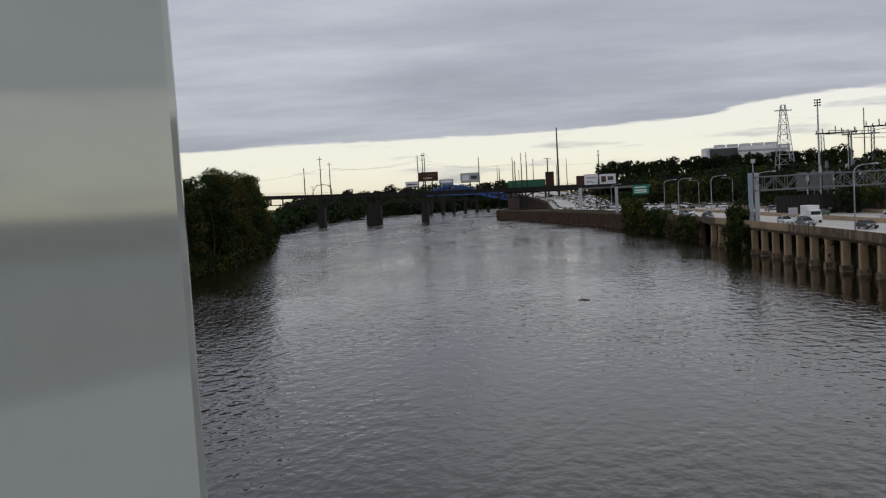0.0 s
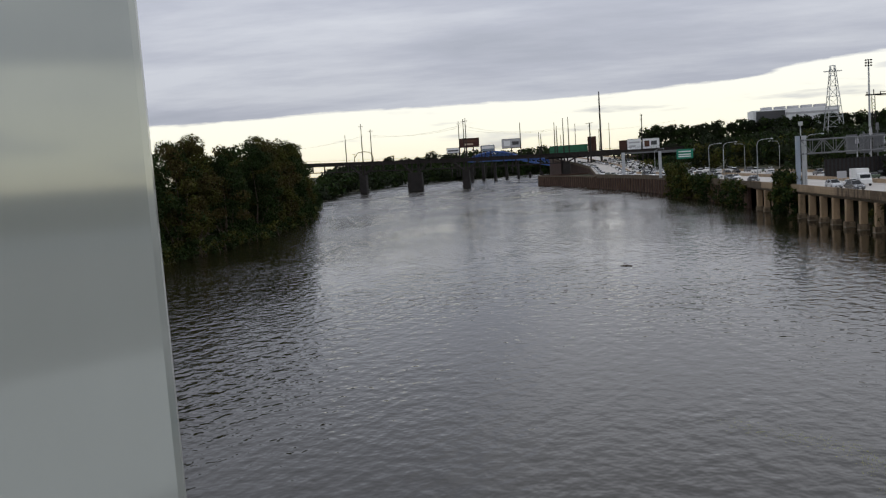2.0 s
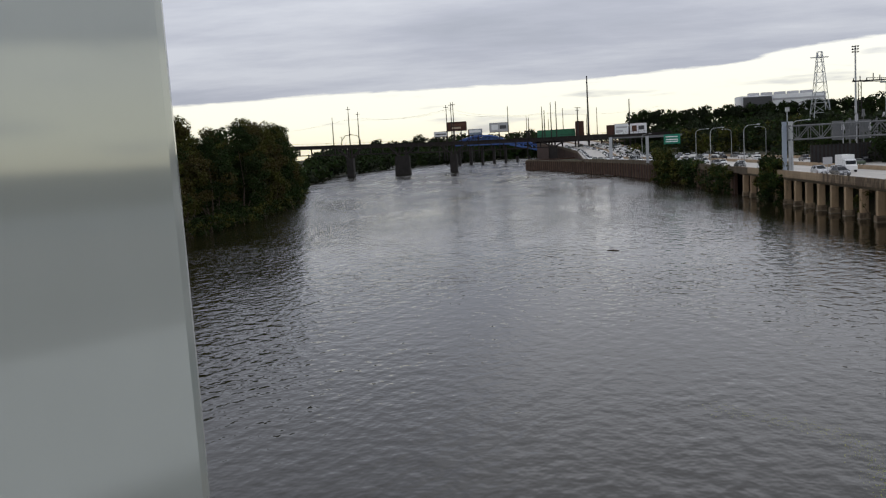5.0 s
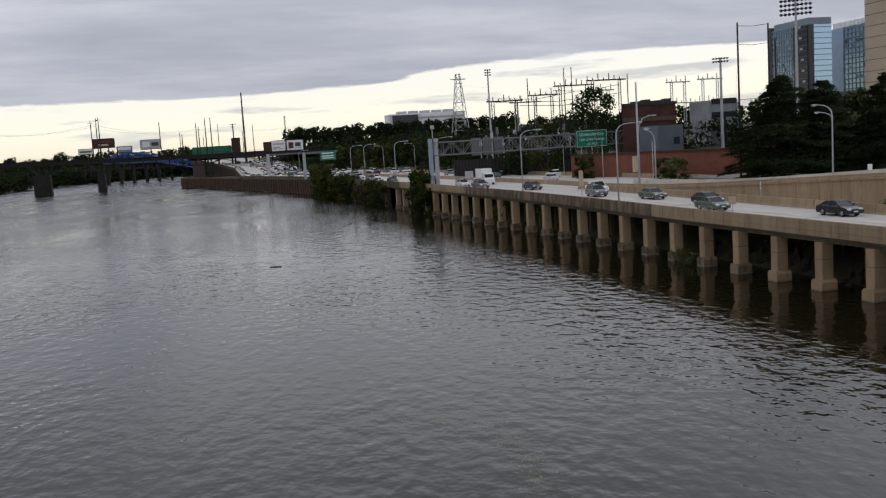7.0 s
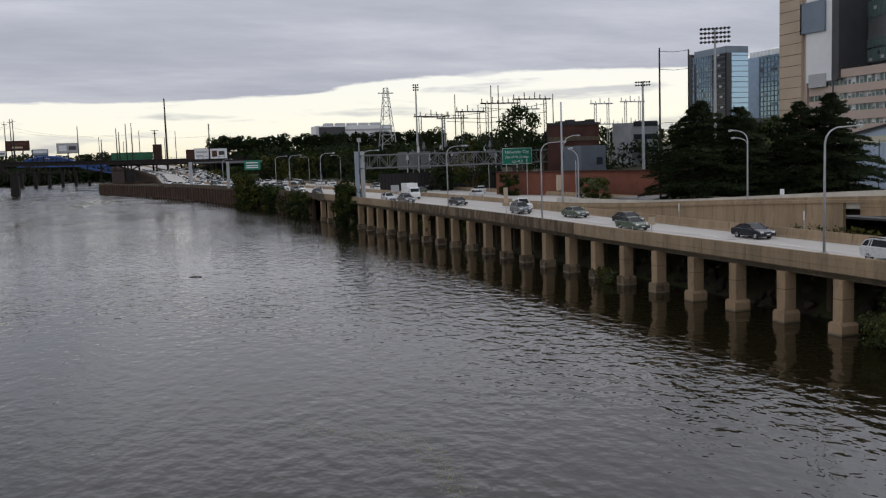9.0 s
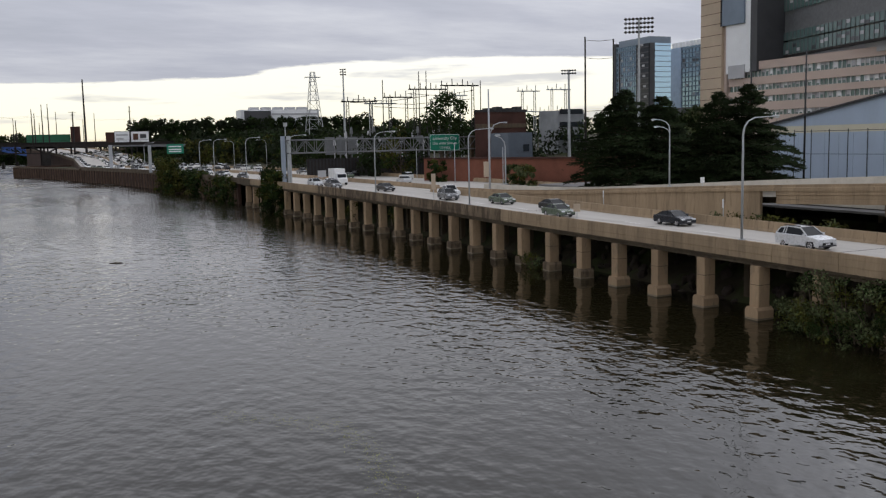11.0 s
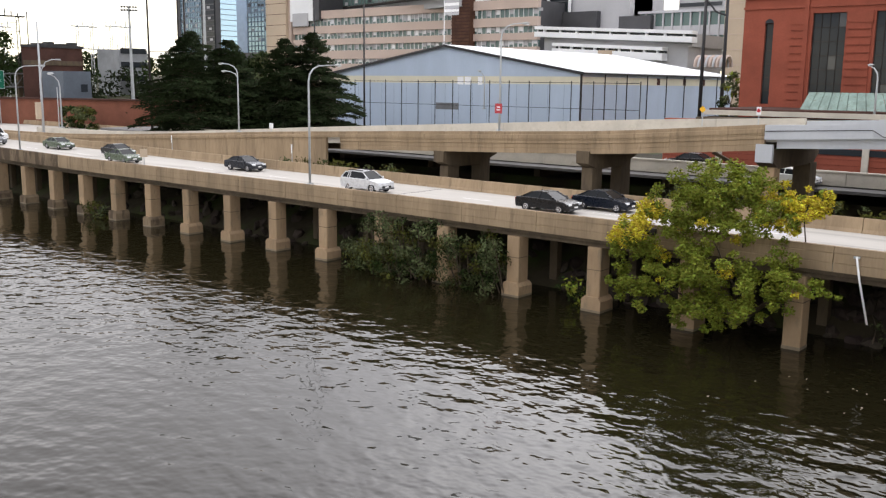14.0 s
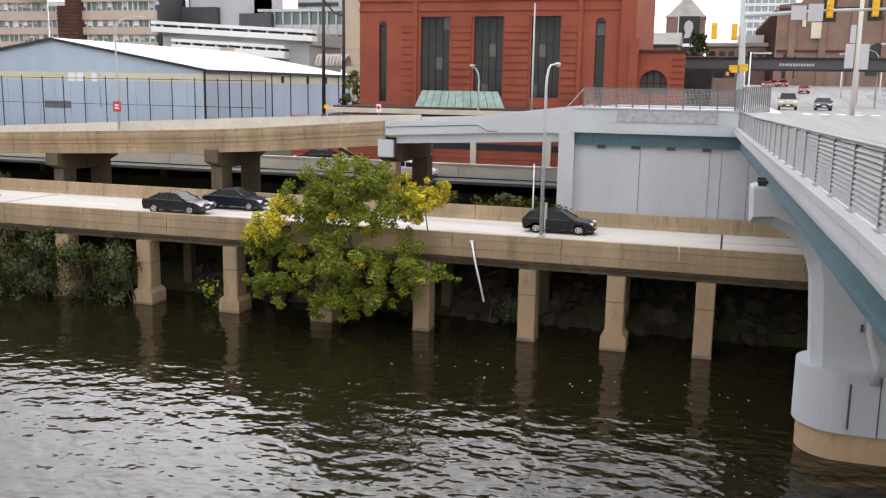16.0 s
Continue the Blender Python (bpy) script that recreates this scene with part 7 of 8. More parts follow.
# ---- sign gantry over the highway ----
gan = thing("sign_gantry", "steel truss gantry with a green road sign", "gantry")
GX = -189
for y in (-3.4, -2.2, 40.2, 41.6):
    part("column", bx(GX - 0.35, y - 0.4, 5.5, GX + 0.35, y + 0.4, 16.2 if y < 0 else 15.6), mat("blue_grey_column", (0.30, 0.35, 0.42), 0.5, vary=0.08) if y == -3.4 else (GALV if y < 0 else CONC_DK), gan)
tr = BM()
for x in (GX - 0.9, GX + 0.9):
    for z in (12.6, 15.3):
        tube(tr, [(x, -3, z), (x, 41, z)], 0.16, 6)
    k = 0
    for y in np.arange(-3, 41, 2.2):
        a, b = (12.6, 15.3) if k % 2 else (15.3, 12.6)
        tube(tr, [(x, y, a), (x, y + 2.2, b)], 0.09, 4)
        tube(tr, [(x, y, 12.6), (x, y, 15.3)], 0.08, 4)
        k += 1
for y in np.arange(-3, 41, 2.2):
    tube(tr, [(GX - 0.9, y, 15.3), (GX + 0.9, y, 15.3)], 0.08, 4)
part("truss", tr, GREYSTEEL, gan)
sg = part("green_sign", bx(GX + 1.05, 29.4, 12.3, GX + 1.15, 36.6, 15.95), GREEN_SIGN, gan, "green road sign with white lettering")


def words(text, size, place, parent, m, stretch=1.0, turn=(90, 0, 90)):
    cu = bpy.data.curves.new("lettering", "FONT")
    cu.body, cu.size, cu.align_x, cu.extrude = text, size, "CENTER", 0.01
    ob = new("lettering", cu)
    me = bpy.data.meshes.new_from_object(ob)
    bpy.data.objects.remove(ob)
    me.materials.append(m)
    o = new("lettering", me)
    o.parent, o.location = parent, place
    o.rotation_euler = tuple(radians(a) for a in turn)
    o.scale = (stretch, 1, 1)
    return o


words("University City", 0.95, (GX + 1.17, 33.0, 14.75), sg, WHITE)
words("Univ of the Sciences", 0.85, (GX + 1.17, 33.0, 13.7), sg, WHITE, 0.85)
words("1/2 MILE", 0.75, (GX + 1.17, 33.0, 12.7), sg, WHITE)
for a, b, c, d in ((29.45, 36.55, 12.34, 12.42), (29.45, 36.55, 15.83, 15.91)):
    part("sign_border", bx(GX + 1.15, a, c, GX + 1.165, b, d), WHITE, sg)
for y in (29.45, 36.5):
    part("sign_border", bx(GX + 1.15, y, 12.34, GX + 1.165, y + 0.06, 15.9), WHITE, sg)
tube_ = BM()
tube(tube_, [(GX, -2.8, 16.2), (GX, -2.8, 18.2)], 0.12, 6)
box(tube_, GX - 0.35, -3.1, 18.2, GX + 0.35, -2.4, 19.0)
part("camera_mast", tube_, GALV, gan)
g2 = thing("sign_gantry", "far steel gantry with a green road sign", "gantry")
part("column", bx(-331.4, -16, 6, -330.6, -15, 15.4), GALV, g2)
part("truss", bx(-331.2, -16, 14.8, -330.8, -3.6, 15.2), GREYSTEEL, g2)
part("green_sign", bx(-330.4, -9.8, 12.3, -330.2, -4.2, 15.6), GREEN_SIGN, g2)
for z in (14.6, 13.6, 12.9):
    part("text_bar", bx(-330.2, -9.2, z, -330.15, -5.0, z + 0.35), WHITE, g2)
g3 = thing("sign_gantry", "pale far gantry across the highway", "gantry")
part("column", bx(-399, -24.5, 6, -398, -23.2, 16), CONC_LT, g3)
part("beam", bx(-398.7, -24, 15.3, -398.3, 6, 15.9), GREYSTEEL, g3)

# ---- small signs ----
def road_sign(label, x, y, z, h, shape, m, group="", size=0.45, faces_back=True, turn=0):
    t = thing("road_sign", label, "sign", (x, y, z), turn, group=group)
    b = BM()
    tube(b, [(0, 0, 0), (0, 0, h)], 0.045, 6)
    part("post", b, GALV, t)
    p = BM()
    if shape == "diamond":
        prism(p, [(0, h - 2 * size), (size, h - size), (0, h), (-size, h - size)], "y", -0.06, -0.04)
    else:
        w, hh = shape
        prism(p, [(-w, h - hh), (w, h - hh), (w, h), (-w, h)], "y", -0.06, -0.04)
    part("plate", p, m, t)
    return t


road_sign("back of a grey metal sign on the parapet", -117, 0.1, 6.3, 3.6, (0.3, 2.2), TAN, turn=60)
road_sign("back of a small brown sign on the parapet", -79.5, 0.1, 6.1, 1.6, (0.35, 0.8), TAN, turn=50)
road_sign("back of a small white sign on the ramp", -79, 15.6, 8.9, 0.95, (0.22, 0.6), WHITEP, turn=45)
road_sign("yellow sign on the ramp", -29.3, 16.2, 11.4, 1.5, "diamond", YELLOW, size=0.27)
rs = road_sign("white sign with a red roundel on the ramp", -25.0, 16.2, 11.2, 1.7, (0.17, 0.55), WHITEP)
part("roundel", prism(BM(), [(0.14 * math.cos(a), 1.45 + 0.14 * math.sin(a)) for a in np.linspace(0, 6.28, 13)[:-1]], "y", -0.085, -0.06), RED_SIGN, rs)
road_sign("white sign on the highway edge", -172, -0.1, 6.7, 2.6, (0.8, 1.3), GREYP, turn=80)
road_sign("grey sign beside the lamp", -8.8, 0.0, 6.2, 1.9, (0.1, 0.9), GREYP, turn=60)
for x in (-74.0, -96):
    road_sign("thin marker post with a white plate", x, 14.2, 5.2, 2.6, (0.08, 0.9), WHITEP, "marker posts")
tp = plain_pole("marker_post", "thin white post behind the barrier", "post", -12.1, 12.6, 5.2, 9.15, 0.06, WHITE)
dr = thing("drain_pipe", "white plastic drain pipe hanging from the parapet", "pipe", (-12.8, -0.62, 5.8))
b = BM()
tube(b, [(0, 0, 0), (0.25, -0.05, -1.2), (0.85, -0.2, -3.4)], 0.058, 8)
part("pipe", b, WHITE, dr, smooth=True)
part("bracket", bx(-0.15, 0.0, -0.1, 0.15, 0.22, 0.0), GALV, dr)
lamp_box = thing("parapet_light", "small lamp fixture bolted on the parapet", "light", (-24.6, -0.55, 5.6))
part("arm", bx(-0.4, -0.05, 0, 0.4, 0.1, 0.12), STEEL_DK, lamp_box)
part("housing", bx(-0.5, -0.15, 0.1, -0.1, 0.05, 0.4, bevel=0.03), STEEL_DK, lamp_box)
part("housing", bx(0.1, -0.15, 0.1, 0.5, 0.05, 0.4, bevel=0.03), STEEL_DK, lamp_box)
jn = thing("guard_rail", "grey steel guard rail section at the barrier end", "rail", (-118, 12.8, 5.4))
for k in range(6):
    part("rail_post", bx(-2 * k - 0.06, -0.05, 0, -2 * k + 0.06, 0.05, 0.75), GALV, jn)
part("rail_beam", bx(-10.4, -0.12, 0.4, 0.2, -0.05, 0.75), GALV, jn)

# ---- traffic signals at the bridge head ----
sig = thing("traffic_signal", "grey mast-arm traffic signal with yellow heads", "traffic signal", (1.05, 16.4, 12.4))
b = BM()
tube(b, [(0, 0, 0), (0, 0, 4), (-0.25, 0, 8.6)], [0.26, 0.22, 0.16], 10)
part("mast", b, GALV, sig, smooth=True)
b = BM()
tube(b, [(-0.15, 0, 6.85), (4, -0.2, 7.15), (12, -0.6, 7.3)], [0.14, 0.11, 0.07], 8)
part("arm", b, GALV, sig, smooth=True)


def signal_head(parent, x, y, z, back=False):
    h = part("signal_head", bx(x - 0.2, y - 0.18, z - 0.55, x + 0.2, y + 0.18, z + 0.55, bevel=0.04), YELLOW, parent, "yellow signal head")
    for k in range(3):
        v = BM()
        bmesh.ops.create_cone(v, cap_ends=True, segments=10, radius1=0.14, radius2=0.14, depth=0.2, matrix=Matrix.Translation((x, y - 0.25, z + 0.34 - 0.34 * k)) @ Matrix.Rotation(math.pi / 2, 4, "X"))
        part("visor", v, YELLOW, h)
    if back:
        part("backplate", bx(x - 0.42, y + 0.19, z - 0.8, x + 0.42, y + 0.22, z + 0.8), BLACK, h)


for x, z in ((5.2, 7.25), (7.9, 7.3)):
    signal_head(sig, x, -0.4, z, back=True)
for x, z in ((-1.9, 5.9), (-0.6, 5.85)):
    signal_head(sig, x, 0.1, z)
for x, z in ((-0.5, 3.4), (0.15, 3.5)):
    wb_ = part("walk_signal", bx(x - 0.28, -0.25, z - 0.24, x + 0.28, 0.05, z + 0.24, bevel=0.03), YELLOW, sig, "yellow pedestrian signal box")
    part("visor", bx(x - 0.26, -0.34, z + 0.18, x + 0.26, -0.25, z + 0.22), YELLOW, wb_)
wk = part("walk_box", bx(-1.06, -0.3, 2.85, -0.68, 0.0, 3.3), BLACK, sig)
part("walk_lens", bx(-0.96, -0.32, 2.96, -0.78, -0.3, 3.2), mat("orange_lens", (0.9, 0.25, 0.02), 0.4, vary=0.02, bump=0), wk)
part("sign_panel", bx(2.86, -0.4, 6.6, 3.78, -0.35, 7.5), GREYP, sig, "pale back of a street sign")
part("sign_panel", bx(3.9, -0.4, 6.5, 4.82, -0.35, 7.6), GREYP, sig, "pale back of a street sign")
POLE_CREAM = mat("cream_pole_paint", (0.60, 0.57, 0.52), 0.6, vary=0.06, bump=0.05)
p2 = plain_pole("signal_pole", "cream painted steel signal pole with grey boxes", "pole", 11.3, 44.0, 12.3, 27, 0.24, POLE_CREAM)
for a_, b_, c_, d_ in ((-1.05, -0.3, 4.3, 6.5), (-0.75, -0.3, 6.6, 8.2), (0.1, 0.95, 4.2, 6.5)):
    part("signal_box", bx(a_, -0.15, c_, b_, 0.15, d_, bevel=0.03), GREYP, p2)
for x, y, zt in ((22.6, 111, 19.8), (22.6, 169, 21.3), (22.6, 192, 21.7), (22.6, 218, 22.3), (2.2, 61, 18.7), (2.2, 116, 19.6)):
    sl_ = plain_pole("street_lamp", "white steel street lamp with a short arm", "street lamp", x, y, 12.3 if y < 100 else 13.2, zt, 0.11, WHITEP)
    part("arm", bx(-1.6 if x > 9 else 0, -0.05, zt - (12.3 if y < 100 else 13.2) - 0.15, 0 if x > 9 else 1.6, 0.05, zt - (12.3 if y < 100 else 13.2) - 0.05), WHITEP, sl_)
    part("lamp_head", bx(-2.2 if x > 9 else 1.5, -0.14, zt - (12.3 if y < 100 else 13.2) - 0.2, -1.5 if x > 9 else 2.2, 0.14, zt - (12.3 if y < 100 else 13.2), bevel=0.04), GALV, sl_)
scr = thing("steel_screen", "tall ribbed steel screen fence at the bridge corner", "fence", (1.3, 14.8, 12.9))
for k in range(14):
    part("picket", bx(0.14 * k - 0.05, 0.35 * k - 0.05, 0, 0.14 * k + 0.05, 0.35 * k + 0.05, 1.7 + 0.01 * k), GREYSTEEL, scr)
bar2 = thing("street_barrier", "concrete barrier and railing along the far side of the bridge street", "barrier")
part("wall", bx(22.5, -70, 12.3, 23, 130, 13.1), CONC_LT, bar2)
for y in np.arange(20, 128, 2.5):
    part("rail_post", bx(22.7, y - 0.04, 13.1, 22.8, y + 0.04, 14.2), GALV, bar2)
part("rail", bx(22.7, 20, 14.1, 22.8, 128, 14.2), GALV, bar2)
part("rail", bx(22.7, 20, 13.6, 22.8, 128, 13.66), GALV, bar2)
mk = thing("road_markings", "white crossing stripes on the bridge street", "marking", kind="structure")
for k in range(8):
    part("stripe", bx(7.2 + 1.5 * k, 44, 12.304, 7.9 + 1.5 * k, 47, 12.312), WHITE, mk)
for y in np.arange(50, 120, 6):
    part("stripe", bx(13.3, y, 12.304, 13.45, y + 3, 12.312), WHITE, mk)
kiosk = thing("street_cabinet", "white street cabinet panels beside the road", "cabinet", (16, 78, 12.3))
part("panel", bx(4.5, 0, 0, 6.0, 0.4, 1.6), WHITEP, kiosk)
part("plinth", bx(4.4, -0.1, 0, 6.1, 0.5, 0.15), CONC_LT, kiosk)
# lane lines on the highway
for k, off in enumerate((3.4, 7.0)):
    ln = BM()
    for x in np.arange(30, -200, -12):
        vs = [ln.verts.new((xx, edge(xx) + off + o, road_z(xx) + 0.006)) for xx, o in ((x, 0), (x, 0.12), (x - 3, 0.12), (x - 3, 0))]
        ln.faces.new(vs)
    part("lane_line", ln, WHITE, viaduct)
jt = BM()
for x in (0.6, -25, -50.2, -75, -100):
    box(jt, x - 0.06, 0.15, road_z(x) - 0.2, x + 0.06, 10.6, road_z(x) + 0.007)
part("expansion_joint", jt, BLACK, viaduct)


# ---- cars ----
PAINTS = {k: mat(k + "_car_paint", c, 0.28, m, vary=0.04, bump=0) for k, (c, m) in {
    "black": ((0.006, 0.006, 0.007), 0.0), "dark_blue": ((0.006, 0.009, 0.016), 0.0), "silver": ((0.58, 0.59, 0.60), 0.15), "white": ((0.78, 0.78, 0.77), 0.0),
    "green": ((0.10, 0.13, 0.09), 0.3), "grey": ((0.16, 0.165, 0.17), 0.4), "red": ((0.35, 0.02, 0.02), 0.1), "tan": ((0.35, 0.31, 0.24), 0.5)}.items()}
for p_ in PAINTS.values():
    p_.node_tree.nodes["Principled BSDF"].inputs["Coat Weight"].default_value = 0.1
    p_.node_tree.nodes["Principled BSDF"].inputs["Specular IOR Level"].default_value = 0.3
SHAPES = {  # lower outline, cabin outline (x, z), width
    "sedan": ([(-2.32, 0.42), (-2.36, 0.72), (-2.28, 0.97), (-1.55, 1.03), (0.95, 0.97), (1.75, 0.86), (2.2, 0.72), (2.33, 0.5), (2.28, 0.26), (-2.25, 0.26)], [(-1.85, 0.98), (-1.0, 1.40), (-0.3, 1.46), (0.25, 1.42), (1.12, 0.96)], 1.80, (1.42, -1.40, 0.33)),
    "suv": ([(-2.25, 0.45), (-2.30, 0.85), (-2.22, 1.12), (1.0, 1.08), (1.8, 0.98), (2.2, 0.85), (2.3, 0.55), (2.25, 0.30), (-2.2, 0.30)], [(-2.18, 1.08), (-1.80, 1.58), (-1.2, 1.70), (0.15, 1.66), (1.05, 1.07)], 1.88, (1.40, -1.35, 0.37)),
    "pickup": ([(-2.75, 0.55), (-2.8, 0.9), (-2.78, 1.15), (-0.6, 1.15), (1.1, 1.15), (2.4, 1.05), (2.65, 0.8), (2.68, 0.5), (2.6, 0.36), (-2.7, 0.36)], [(-0.75, 1.12), (-0.55, 1.75), (0.0, 1.86), (0.7, 1.80), (1.35, 1.12)], 1.95, (1.75, -1.65, 0.40)),
}


def car(kind, paint, label, x, y, z, turn=0, group="cars on the highway"):
    body, cab, w, (fx, rx, wr) = SHAPES[kind]
    t = thing("car", label, "car", (x, y, z), turn, group=group)
    # body with wheel arches cut from the lower edge
    out = body[:-2]
    arch_pts = []
    for c in (fx, rx):
        arch_pts += [(c + (wr + 0.07) * math.cos(a), max(0.24, wr + (wr + 0.07) * math.sin(a))) for a in np.linspace(-0.15, math.pi + 0.15, 9)]
    poly = out + [body[-2]] + arch_pts + [body[-1]]
    b = BM()
    rows = []
    for s in (-1, -0.93, 0.93, 1):
        k = 1.0 if abs(s) < 0.95 else 0.0
        rows.append([b.verts.new((px * (1 - 0.012 * (1 - k)), s * w / 2, pz - 0.05 * (1 - k) * (pz > 0.8))) for px, pz in poly])
    n = len(poly)
    for r0, r1 in zip(rows, rows[1:]):
        for i in range(n):
            b.faces.new((r0[i], r0[(i + 1) % n], r1[(i + 1) % n], r1[i]))
    b.faces.new(rows[0][::-1])
    b.faces.new(rows[-1])
    bmesh.ops.triangulate(b, faces=[f for f in b.faces if len(f.verts) > 4])
    body_ob = part("body", b, PAINTS[paint], t)
    # cabin: glass with painted roof and pillars
    g = BM()
    def lay(grow=0.0):
        lo, hi = w / 2 * 0.93 + grow, w / 2 * 0.70 + grow
        top = max(q for _, q in cab)
        base = min(q for _, q in cab)
        return lambda px, pz, s: (px, s * (lo + (hi - lo) * (pz - base) / (top - base)), pz + grow)
    f = lay()
    l_, r_ = [[g.verts.new(f(px, pz, s)) for px, pz in cab] for s in (-1, 1)]
    m = len(cab)
    for i in range(m):
        g.faces.new((l_[i], l_[(i + 1) % m], r_[(i + 1) % m], r_[i]))
    g.faces.new(l_[::-1]), g.faces.new(r_)
    part("window_glass", g, CAR_GLASS, t)
    f2 = lay(0.012)
    rf = BM()
    roof_pts = cab[1:-1]
    a_, c_ = [[rf.verts.new(f2(px, pz, s)) for px, pz in roof_pts] for s in (-1, 1)]
    for i in range(len(roof_pts) - 1):
        rf.faces.new((a_[i], a_[i + 1], c_[i + 1], c_[i]))
    lower = [[rf.verts.new((v.co.x, v.co.y * 1.02, v.co.z - 0.10)) for v in q] for q in (a_, c_)]
    for q, lo_ in zip((a_, c_), lower):
        for i in range(len(q) - 1):
            rf.faces.new((q[i], q[i + 1], lo_[i + 1], lo_[i]))
    part("roof", rf, PAINTS[paint], t)
    for s in (-1, 1):
        posts = [(cab[0], cab[1]), (cab[-1], cab[-2])]
        mid = (cab[2][0] + 0.05, cab[2][1])
        posts.append(((mid[0] - 0.05, cab[0][1]), mid))
        if kind == "suv":
            posts.append(((cab[1][0] + 0.35, cab[0][1]), (cab[1][0] + 0.45, cab[1][1] + 0.06)))
        for p0, p1 in posts:
            part("pillar", tube(BM(), [f2(*p0, s), f2(*p1, s)], 0.045, 4), PAINTS[paint], t)
    for px in (fx, rx):
        for s in (-1, 1):
            wv = BM()
            bmesh.ops.create_cone(wv, cap_ends=True, segments=18, radius1=wr, radius2=wr, depth=0.22, matrix=Matrix.Translation((px, s * (w / 2 - 0.12), wr)) @ Matrix.Rotation(math.pi / 2, 4, "X"))
            wh = part("wheel", wv, TYRE, t)
            rv = BM()
            bmesh.ops.create_cone(rv, cap_ends=True, segments=14, radius1=wr * 0.66, radius2=wr * 0.6, depth=0.03, matrix=Matrix.Translation((px, s * (w / 2 - 0.005), wr)) @ Matrix.Rotation(-s * math.pi / 2, 4, "X"))
            part("rim", rv, CHROME, wh)
            hub = BM()
            for q in range(5):
                a = q * 2 * math.pi / 5
                box(hub, px + wr * 0.36 * math.cos(a) - 0.045, s * (w / 2 + 0.012) - 0.006, wr + wr * 0.36 * math.sin(a) - 0.045, px + wr * 0.36 * math.cos(a) + 0.045, s * (w / 2 + 0.012) + 0.006, wr + wr * 0.36 * math.sin(a) + 0.045)
            part("rim_slot", hub, TYRE, wh)
    zf, zr = body[-5][1], body[1][1]
    for s in (-1, 1):
        part("headlight", bx(2.05 if kind != "pickup" else 2.45, s * w * 0.36 - 0.2, zf - 0.24, (2.27 if kind != "pickup" else 2.68), s * w * 0.36 + 0.2, zf - 0.08, bevel=0.03), LAMP_W, t)
        part("tail_light", bx(body[1][0] - 0.02, s * w * 0.38 - 0.16, zr - 0.02, body[1][0] + 0.16, s * w * 0.38 + 0.16, zr + 0.16, bevel=0.02), LAMP_R, t)
        part("mirror", bx(0.78, s * w * 0.53 - 0.08, cab[0][1] + 0.02, 0.95, s * w * 0.53 + 0.08, cab[0][1] + 0.16, bevel=0.03), PAINTS[paint], t)
    fr = 2.31 if kind != "pickup" else 2.67
    part("grille", bx(fr - 0.06, -0.5, 0.42, fr + 0.01, 0.5, 0.60), BLACK, t)
    part("bumper", bx(fr - 0.12, -w * 0.47, 0.28, fr + 0.03, w * 0.47, 0.40, bevel=0.03), DARKP, t)
    part("number_plate", bx(fr + 0.01, -0.22, 0.44, fr + 0.03, 0.22, 0.55), WHITE, t)
    for s in (-1, 1):
        for px in (cab[2][0] + 0.25, cab[0][0] + 0.75):
            part("door_handle", bx(px - 0.1, s * w / 2 - 0.012, 0.84 if kind == "sedan" else 0.95, px + 0.1, s * w / 2 + 0.012, 0.88 if kind == "sedan" else 0.99), PAINTS[paint], t)
    if kind == "suv":
        for s in (-1, 1):
            part("roof_rail", bx(-1.6, s * 0.55 - 0.03, 1.70, 0.05, s * 0.55 + 0.03, 1.77), STEEL_DK, t)
    if kind == "pickup":
        part("bed", bx(-2.7, -0.8, 1.12, -0.85, 0.8, 1.165), BLACK, t)
    return t


def rz_(x):
    return road_z(x) + 0.01


suv_s = car("suv", "silver", "silver sport utility car with black roof rails", -53.7, 5.0, rz_(-53))
sed_b = car("sedan", "black", "black four-door sedan on the pale highway", -35.7, 5.4, rz_(-35), group="cars on the highway")
sed_d = car("sedan", "dark_blue", "dark blue-black sedan on the pale highway", -33.1, 8.9, rz_(-33))
hat_b = car("suv", "black", "black tall hatchback car on the highway", -9.3, 7.5, rz_(-9))
hat_b.scale = (0.98, 0.96, 0.84)
pick = car("pickup", "white", "white pickup truck on the highway", -131, 8.6, rz_(-131), -4)
suv_d = car("suv", "grey", "dark grey sport utility car on the highway", -124.5, 5.6, rz_(-125), -4)
sed_g = car("sedan", "green", "dull green sedan on the highway", -91.5, 5.0, rz_(-91))
sed_w = car("sedan", "white", "white sedan with dark windows", -26.6, 28.3, 6.21, 0, "cars on the inland road")
sed_r = car("sedan", "red", "small red car on the bridge street", 13.1, 136.5, 14.17, -90, "cars on the bridge street")
for x_, y_ in ((8.6, 165.5), (10.7, 166.5), (7.0, 158)):
    copy_thing(sed_r, pose(x_, y_, 12.32 + (y_ - 96) * 0.0453, 0, 0, -90))
suv_t = car("suv", "tan", "tan pickup-like car on the bridge street", 6.75, 66, 12.31, -92, "cars on the bridge street")
suv_t.scale = (1.1, 1.1, 1.15)
far = [(sed_d, -75.2, 9.0), (sed_b, -98.6, 8.8), (sed_g, -112.5, 9.0), (sed_b, -152, 8.0), (suv_d, -168, 4.2), (sed_w, -181, 8.2), (suv_s, -178, 4.0), (sed_b, -200, 4.0), (sed_w, -214, 3.6), (suv_s, -226, 7.6),
       (sed_b, -234, 3.5), (sed_w, -248, 7.4), (suv_d, -258, 3.6), (sed_w, -268, 7.6), (sed_g, -276, 3.6), (suv_s, -288, 7.4), (sed_w, -296, 3.6), (sed_b, -306, 7.6)]
